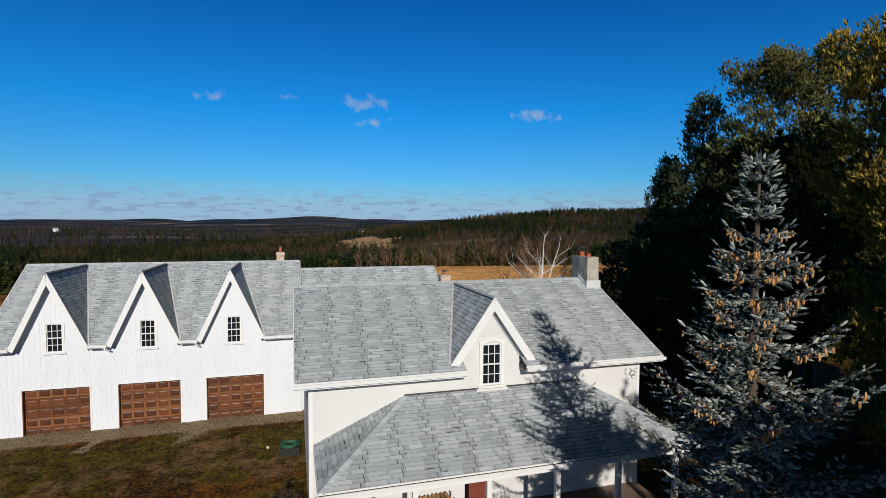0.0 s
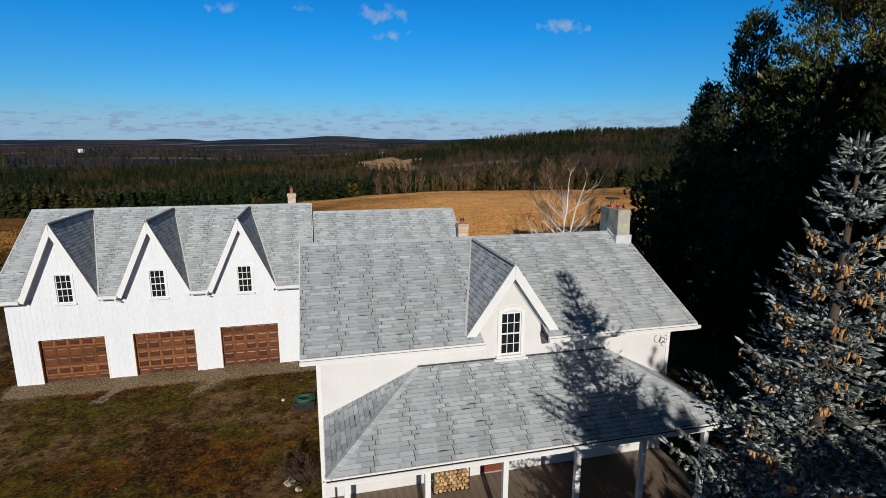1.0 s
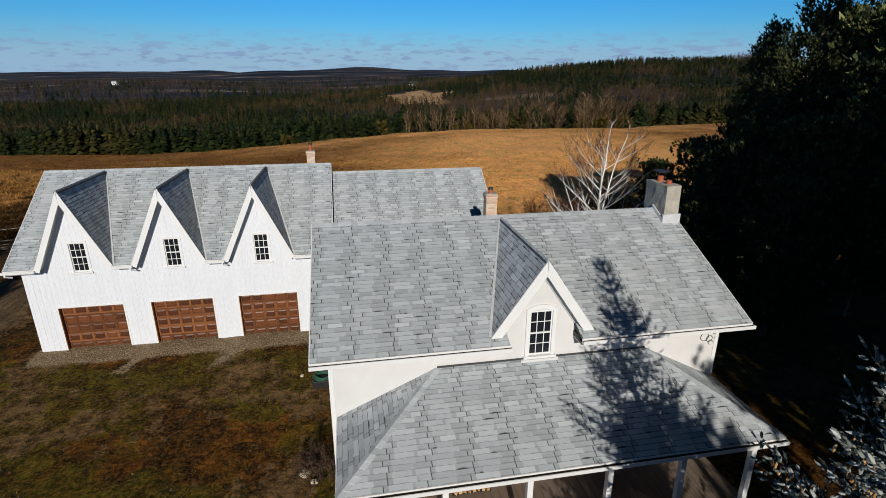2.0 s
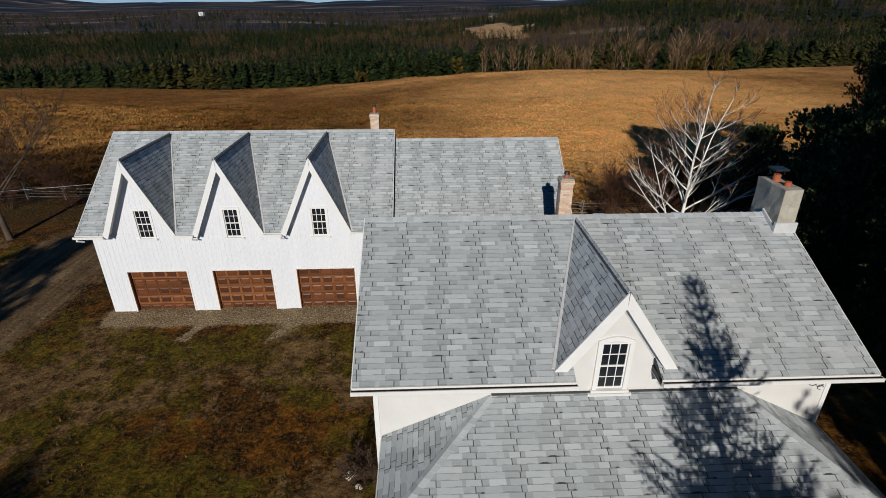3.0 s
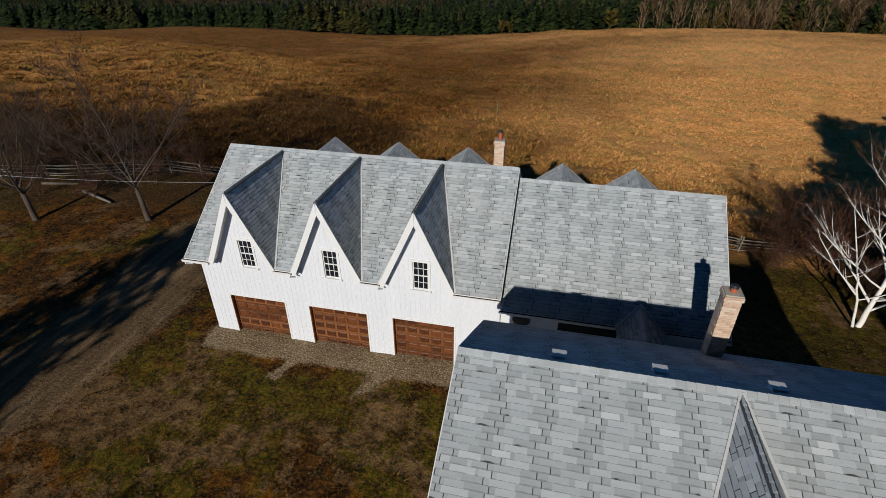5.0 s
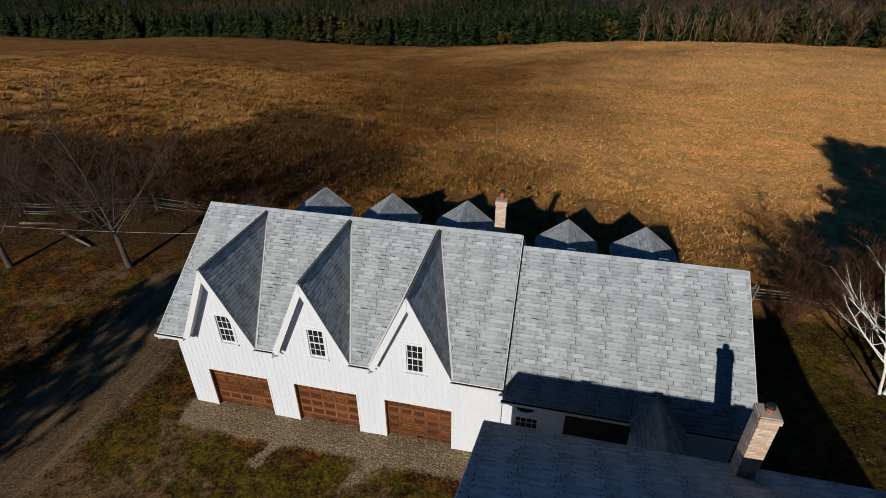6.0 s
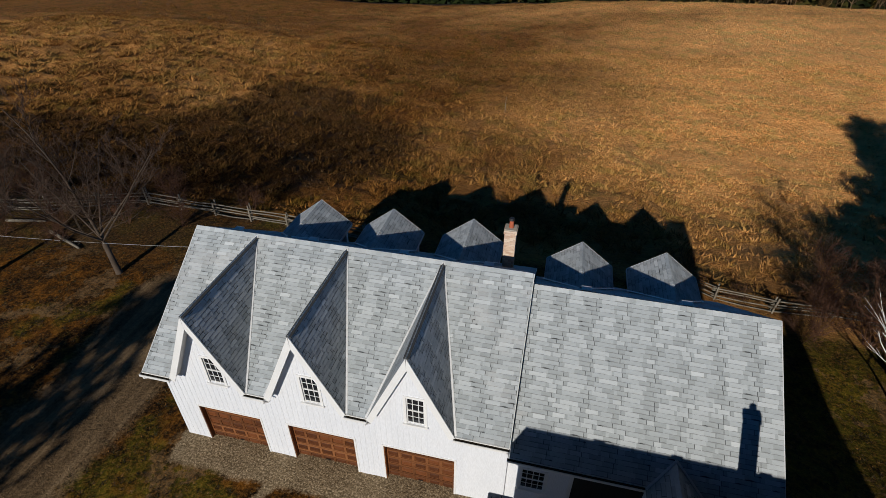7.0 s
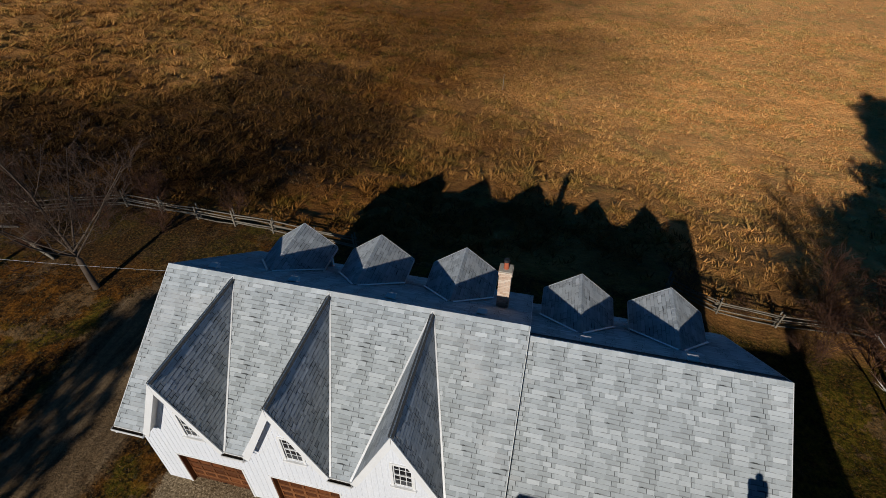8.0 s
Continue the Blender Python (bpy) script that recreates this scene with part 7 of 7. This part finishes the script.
def build_grass():
    rng = np.random.RandomState(8)
    tr = random.Random(2)
    tufts = [blade_template(tr, 7, 0.8) for _ in range(6)]
    hay = [blade_template(tr, 7, 1.25, 0.07, 0.14, 0.42) for _ in range(8)]
    pts, size = [], []
    for x0, x1, y0, y1, n, lo, hi in ((-60, 40, 43.5, 66, 16000, 0.20, 0.42), (-92, 66, 66, 112, 26000, 0.22, 0.46), (-120, 110, 112, 192, 15000, 0.24, 0.46)):
        x, y = rng.uniform(x0, x1, n), rng.uniform(y0, y1, n)
        keep = lumps(x + 0.4 * y, y - 0.4 * x, 2.2, 71) + 0.7 * lumps(x, y, 0.9, 72) > rng.uniform(-0.9, 0.5, n)
        x, y = x[keep], y[keep]
        pts.append(np.stack([x, y, surface(x, y) + 0.25], -1))
        size.append(rng.uniform(lo, hi, len(x)) * (1 + 0.8 * hill(x, y, -50, 80, 34, 30)))
    ob = scatter("hay_tufts", "matted tufts of old hay over the field", np.concatenate(pts), np.concatenate(size), hay, M_HAY, 6, (1.0, 1.7))
    ob["category"] = "grass"
    co = np.empty(len(ob.data.vertices) * 3, np.float32)
    ob.data.vertices.foreach_get("co", co)
    X, Y = co[0::3].astype(float), co[1::3].astype(float)
    for name, v in (("field", smooth(41.0, 44.0, Y + 0.06 * X)), ("weed_shade", weed_shade_mask(X, Y)), ("straw", strawy(X, Y))):
        at = ob.data.attributes.new(name, "FLOAT", "POINT")
        at.data.foreach_set("value", v.astype(np.float32))
    # dark stalks added where tree and cloud shade is painted on the field
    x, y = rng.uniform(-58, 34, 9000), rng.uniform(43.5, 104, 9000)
    keep = weed_shade_mask(x, y) > rng.uniform(0.15, 0.9, len(x))
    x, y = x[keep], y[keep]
    scatter("shade_stalks", "dark stalks standing in for shade on the field", np.stack([x, y, surface(x, y) + 0.27], -1), rng.uniform(0.12, 0.3, len(x)), tufts, M_SHADE_STALK, 16, (1.0, 1.8))["category"] = "grass"
    n = 13000
    x, y = rng.uniform(-34, 0.6, n), rng.uniform(6, 42, n)
    keep = ~((x > -12.3) & (y > 25.6)) & (polyline_distance(x, y, [(-23, -10), (-19.6, 12), (-17.5, 22), (-16.6, 28), (-17.6, 34)]) > 2.2)
    x, y = x[keep], y[keep]
    x2, y2 = rng.uniform(9.5, 22, 1800), rng.uniform(26, 42, 1800)
    x, y = np.concatenate([x, x2]), np.concatenate([y, y2])
    pts = np.stack([x, y, height(x, y)], -1)
    scatter("lawn_tufts", "short brown and green tufts over the lawn", pts + np.array([0, 0, 0.3]), rng.uniform(0.03, 0.08, len(pts)), tufts, M_LAWN, 7, (1.6, 3.4))["category"] = "grass"


M_SHADE_STALK = leaf_material("shade_stalk", [(0, (0.035, 0.018, 0.006)), (0.5, (0.11, 0.06, 0.02)), (1, (0.28, 0.165, 0.055))], 0.8)
M_LAWN = leaf_material("autumn_turf", [(0, (0.010, 0.007, 0.002)), (0.4, (0.04, 0.022, 0.006)), (0.75, (0.06, 0.05, 0.008)), (1, (0.23, 0.11, 0.022))], 0.8)
build_grass()


# ---- fences ----
def rail_fence(pts, seed, label):
    """A split-rail fence: paired posts and rough rails stacked between them."""
    rng = random.Random(seed)
    fn = thing("rail_fence", label, "fence", (pts[0][0], pts[0][1], ground_at(*pts[0])), "weathered rail fences")
    marks = []
    for (ax, ay), (bx, by) in zip(pts, pts[1:]):
        n = max(1, round(math.hypot(bx - ax, by - ay) / 2.7))
        for i in range(n):
            marks.append((ax + (bx - ax) * i / n, ay + (by - ay) * i / n))
    marks.append(pts[-1])
    for i, (x, y) in enumerate(marks):
        z = ground_at(x, y)
        for s in (-0.11, 0.11):
            tb = Tubes()
            lean = Vector((rng.uniform(-0.08, 0.08), rng.uniform(-0.08, 0.08), 0))
            h = rng.uniform(0.95, 1.3)
            tb.limb([Vector((x, y + s, z - 0.25)), Vector((x, y + s, z + h * 0.5)) + lean * 0.5, Vector((x, y + s, z + h)) + lean], [0.062, 0.056, 0.05], 6)
            under(tb.ob("post", M_RAIL, None), fn)
        if i + 1 < len(marks):
            x2, y2 = marks[i + 1]
            z2 = ground_at(x2, y2)
            for k in range(4):
                hh = 0.16 + 0.24 * k
                tb = Tubes()
                dy = 0.05 * (1 if (i + k) % 2 else -1)
                a = Vector((x - 0.18 * (x2 - x) / 2.7, y + dy, z + hh + rng.uniform(-0.06, 0.06)))
                b = Vector((x2 + 0.18 * (x2 - x) / 2.7, y2 + dy, z2 + hh + rng.uniform(-0.08, 0.08)))
                mid = (a + b) / 2 + Vector((0, rng.uniform(-0.05, 0.05), rng.uniform(-0.07, 0.03)))
                tb.limb([a, mid, b], [0.045, 0.042, 0.036], 5)
                under(tb.ob("rail", M_RAIL, None), fn)
    return fn


rail_fence([(-36.5, 38.6), (-31.0, 40.0), (-25.5, 42.6), (-15.0, 42.4), (-9.5, 42.0)], 1, "weathered split-rail fence between the lawn and the field")
rail_fence([(8.4, 43.2), (11.2, 43.0), (14.4, 43.1), (17.5, 43.3), (20.6, 43.1)], 2, "weathered split-rail fence behind the rear wing")


def lying_log(x, y, turn_, length, r, seed):
    rng = random.Random(seed)
    t = thing("fallen_log", "grey fallen log lying on the grass", "log", (x, y, ground_at(x, y)))
    tb = Tubes()
    d = Vector((math.cos(turn_), math.sin(turn_), 0))
    pts = [d * (length * (i / 4 - 0.5)) + Vector((0, rng.uniform(-.05, .05), r * 0.8)) for i in range(5)]
    tb.limb(pts, [r, r * 0.95, r * 0.9, r * 0.8, r * 0.6], 7)
    tb.ob("stem", M_RAIL, t)


lying_log(-27.4, 37.4, -0.35, 3.4, 0.11, 3)
lying_log(-31.5, 38.6, 0.2, 2.6, 0.10, 4)

# stake in the field
stake = thing("field_stake", "thin wooden stake standing in the hay field", "stake", (-5.8, 80.5, ground_at(-5.8, 80.5)))
tb = Tubes()
tb.limb([Vector((0, 0, -0.3)), Vector((0.02, 0, 0.8)), Vector((0.05, 0, 1.7))], [0.045, 0.04, 0.03], 6)
tb.ob("pole", M_RAIL, stake)


# ---- things round the house ----
def rock(x, y, size, seed, z=None):
    rng = random.Random(seed)
    bm = bmesh.new()
    bmesh.ops.create_icosphere(bm, subdivisions=2, radius=1.0)
    off = Vector((seed * 3.1, 0, 0))
    for v in bm.verts:
        v.co *= 1 + 0.35 * noise.noise(v.co * 1.4 + off) + 0.12 * noise.noise(v.co * 4 + off)
        v.co = Vector((v.co.x * size, v.co.y * size * 0.75, v.co.z * size * 0.55))
    me = bpy.data.meshes.new("rock")
    bm.to_mesh(me)
    bm.free()
    me.materials.append(M_ROCK)
    ob = new("rock", me)
    ob.matrix_basis = Matrix.Translation((x, y, ground_at(x, y) + size * 0.25)) @ Matrix.Rotation(rng.uniform(0, 6), 4, "Z")
    return tagged(ob, "pale tan rock lying beside the house wall", "rock")


rock(0.14, 17.85, 0.20, 1)
rock(0.42, 17.45, 0.12, 2)
rock(-0.35, 23.4, 0.10, 3)

bare_tree("garden_bush", "small bare brown bush beside the house wall", (0.72, 17.9, 0.0), 1.15, 15, M_TWIG, M_TWIG, stems=8, spread=0.5, trunk=0.014, first=0.15, density=0.8, depth=3, lean=0.2)


def hose_reel():
    """A coiled green garden hose on its low dark stand."""
    t = thing("garden_hose", "coiled green garden hose on a dark stand by the wall", "hose", (0.55, 22.7, 0.0))
    part("stand", box_bm(-0.42, 0.38, -0.3, 0.3, 0.0, 0.42), M_DARKMETAL, t, bevel=0.03)
    rng = random.Random(5)
    tb = Tubes()
    pts = []
    for i in range(150):
        a = i * 0.42
        r = 0.30 + 0.035 * math.sin(i * 0.37) + rng.uniform(-0.012, 0.012)
        pts.append(Vector((r * math.cos(a) * 1.15, r * math.sin(a) * 0.85, 0.44 + 0.10 * (i / 150) + 0.03 * math.sin(i * 0.9))))
    tb.limb(pts, [0.02] * len(pts), 6)
    tb.ob("hose", M_GREEN, t)
    part("handle", bar_bm((0.2, 0.15, 0.42), (0.45, 0.2, 0.95), 0.03, 0.03), M_DARKMETAL, t)


hose_reel()


def wood_stack():
    """Split firewood stacked on the porch between two iron uprights."""
    t = thing("firewood_rack", "split firewood stacked in an iron rack on the porch", "firewood", (4.9, 16.2, 0.31))
    bm = bmesh.new()
    for x in (-0.55, 0.55):
        for y in (-0.18, 0.18):
            add_bar(bm, (x, y, 0), (x, y, 0.75), 0.03, 0.03, (0, 1, 0))
        add_bar(bm, (x, -0.18, 0.04), (x, 0.18, 0.04), 0.03, 0.03)
    for y in (-0.18, 0.18):
        add_bar(bm, (-0.55, y, 0.04), (0.55, y, 0.04), 0.03, 0.03)
    part("rack", bm, M_DARKMETAL, t)
    rng = random.Random(6)
    z, row = 0.1, 0
    while z < 0.72:
        x = -0.47 + (row % 2) * 0.05
        while x < 0.48:
            r = rng.uniform(0.05, 0.075)
            n = rng.choice((3, 4, 6))
            a0 = rng.uniform(0, 6)
            poly = [(x + r * math.cos(a0 + 6.283 * i / n), -0.22 + rng.uniform(-0.02, 0.02), z + r * math.sin(a0 + 6.283 * i / n)) for i in range(n)]
            y0 = poly[0][1]
            bm = prism_bm([(p[0], y0, p[2]) for p in poly], (0, 0.42, 0))
            part("log", bm, M_LOG, t)
            x += 0.135
        z += 0.115
        row += 1


def log_material():
    k = Nodes("split_firewood", 0.9, 0, 0.2)
    col = k.ramp(k.obrand(), [(0, (0.20, 0.10, 0.04)), (0.5, (0.46, 0.28, 0.12)), (1, (0.66, 0.46, 0.24))])
    n = k.noise(18, 4, 0.7)
    col = k.mix(0.3, col, k.ramp(n, [(0.3, (0.12, 0.06, 0.03)), (0.7, (0.6, 0.42, 0.22))]))
    return k.done(col)


M_LOG = log_material()
wood_stack()


def rain_barrel():
    t = thing("rain_barrel", "brown barrel standing under the porch downspout", "barrel", (1.02, 13.55, 0.0))
    bm = bmesh.new()
    prev = None
    for z, r in ((0.0, 0.24), (0.2, 0.29), (0.45, 0.31), (0.7, 0.29), (0.9, 0.24)):
        ring = [bm.verts.new((r * math.cos(6.283 * i / 18), r * math.sin(6.283 * i / 18), z)) for i in range(18)]
        if prev:
            for i in range(18):
                bm.faces.new([prev[i], prev[(i + 1) % 18], ring[(i + 1) % 18], ring[i]])
        else:
            bm.faces.new(ring[::-1])
        prev = ring
    bm.faces.new(prev)
    part("barrel_body", bm, M_DECK, t)


rain_barrel()


def wire_ornament():
    """A loop of curled iron wire hung on the stucco near the corner."""
    t = thing("wire_ornament", "curled dark iron wire ornament hung on the stucco", "ornament", (12.15, F_Y - 0.02, 4.28))
    tb = Tubes()
    for cx, cz, r, a0, a1 in ((-0.12, 0.05, 0.13, 2.0, 7.2), (0.05, -0.02, 0.10, 0.5, 6.0), (0.2, 0.06, 0.08, 3.0, 8.5), (0.1, -0.14, 0.07, 0, 5)):
        pts = [Vector((cx + r * math.cos(a0 + (a1 - a0) * i / 16), 0, cz + r * math.sin(a0 + (a1 - a0) * i / 16))) for i in range(17)]
        tb.limb(pts, [0.007] * 17, 4)
    tb.ob("wire", M_DARKMETAL, t)


wire_ornament()

# overhead line from the garage's back corner towards the trees
line = thing("overhead_cable", "thin pale overhead cable strung from the garage", "cable", (-11.7, 34.6, 4.2))
tb = Tubes()
pts = []
for i in range(17):
    s = i / 16
    pts.append(Vector((-34 * s, -3.5 * s, 0.6 * s - 1.3 * 4 * s * (1 - s) * 0.6)))
tb.limb(pts, [0.006] * 17, 4)
tb.ob("wire", M_FLASH, line)


# ---- far farm buildings ----
def far_house(x, y, w, d, h, turn_):
    t = thing("far_farmhouse", "small pale farmhouse far off among the trees", "house", (x, y, ground_at(x, y)), "distant farms")
    t.rotation_euler = (0, 0, turn_)
    part("wall", box_bm(-w / 2, w / 2, -d / 2, d / 2, 0, h), M_TRIM, t)
    part("roof", prism_bm([(-w / 2 - 0.4, -d / 2 - 0.4, h), (-w / 2 - 0.4, d / 2 + 0.4, h), (-w / 2 - 0.4, 0, h + d * 0.4)], (w + 0.8, 0, 0)), M_UNDER, t)
    for i in (-1, 0, 1):
        part("window", box_bm(i * w / 3.4 - 0.5, i * w / 3.4 + 0.5, -d / 2 - 0.03, -d / 2, h * 0.45, h * 0.75), M_GLASS, t)


far_house(108, 830, 13, 8, 7, 0.3)
far_house(-620, 1650, 14, 9, 10, -0.2)
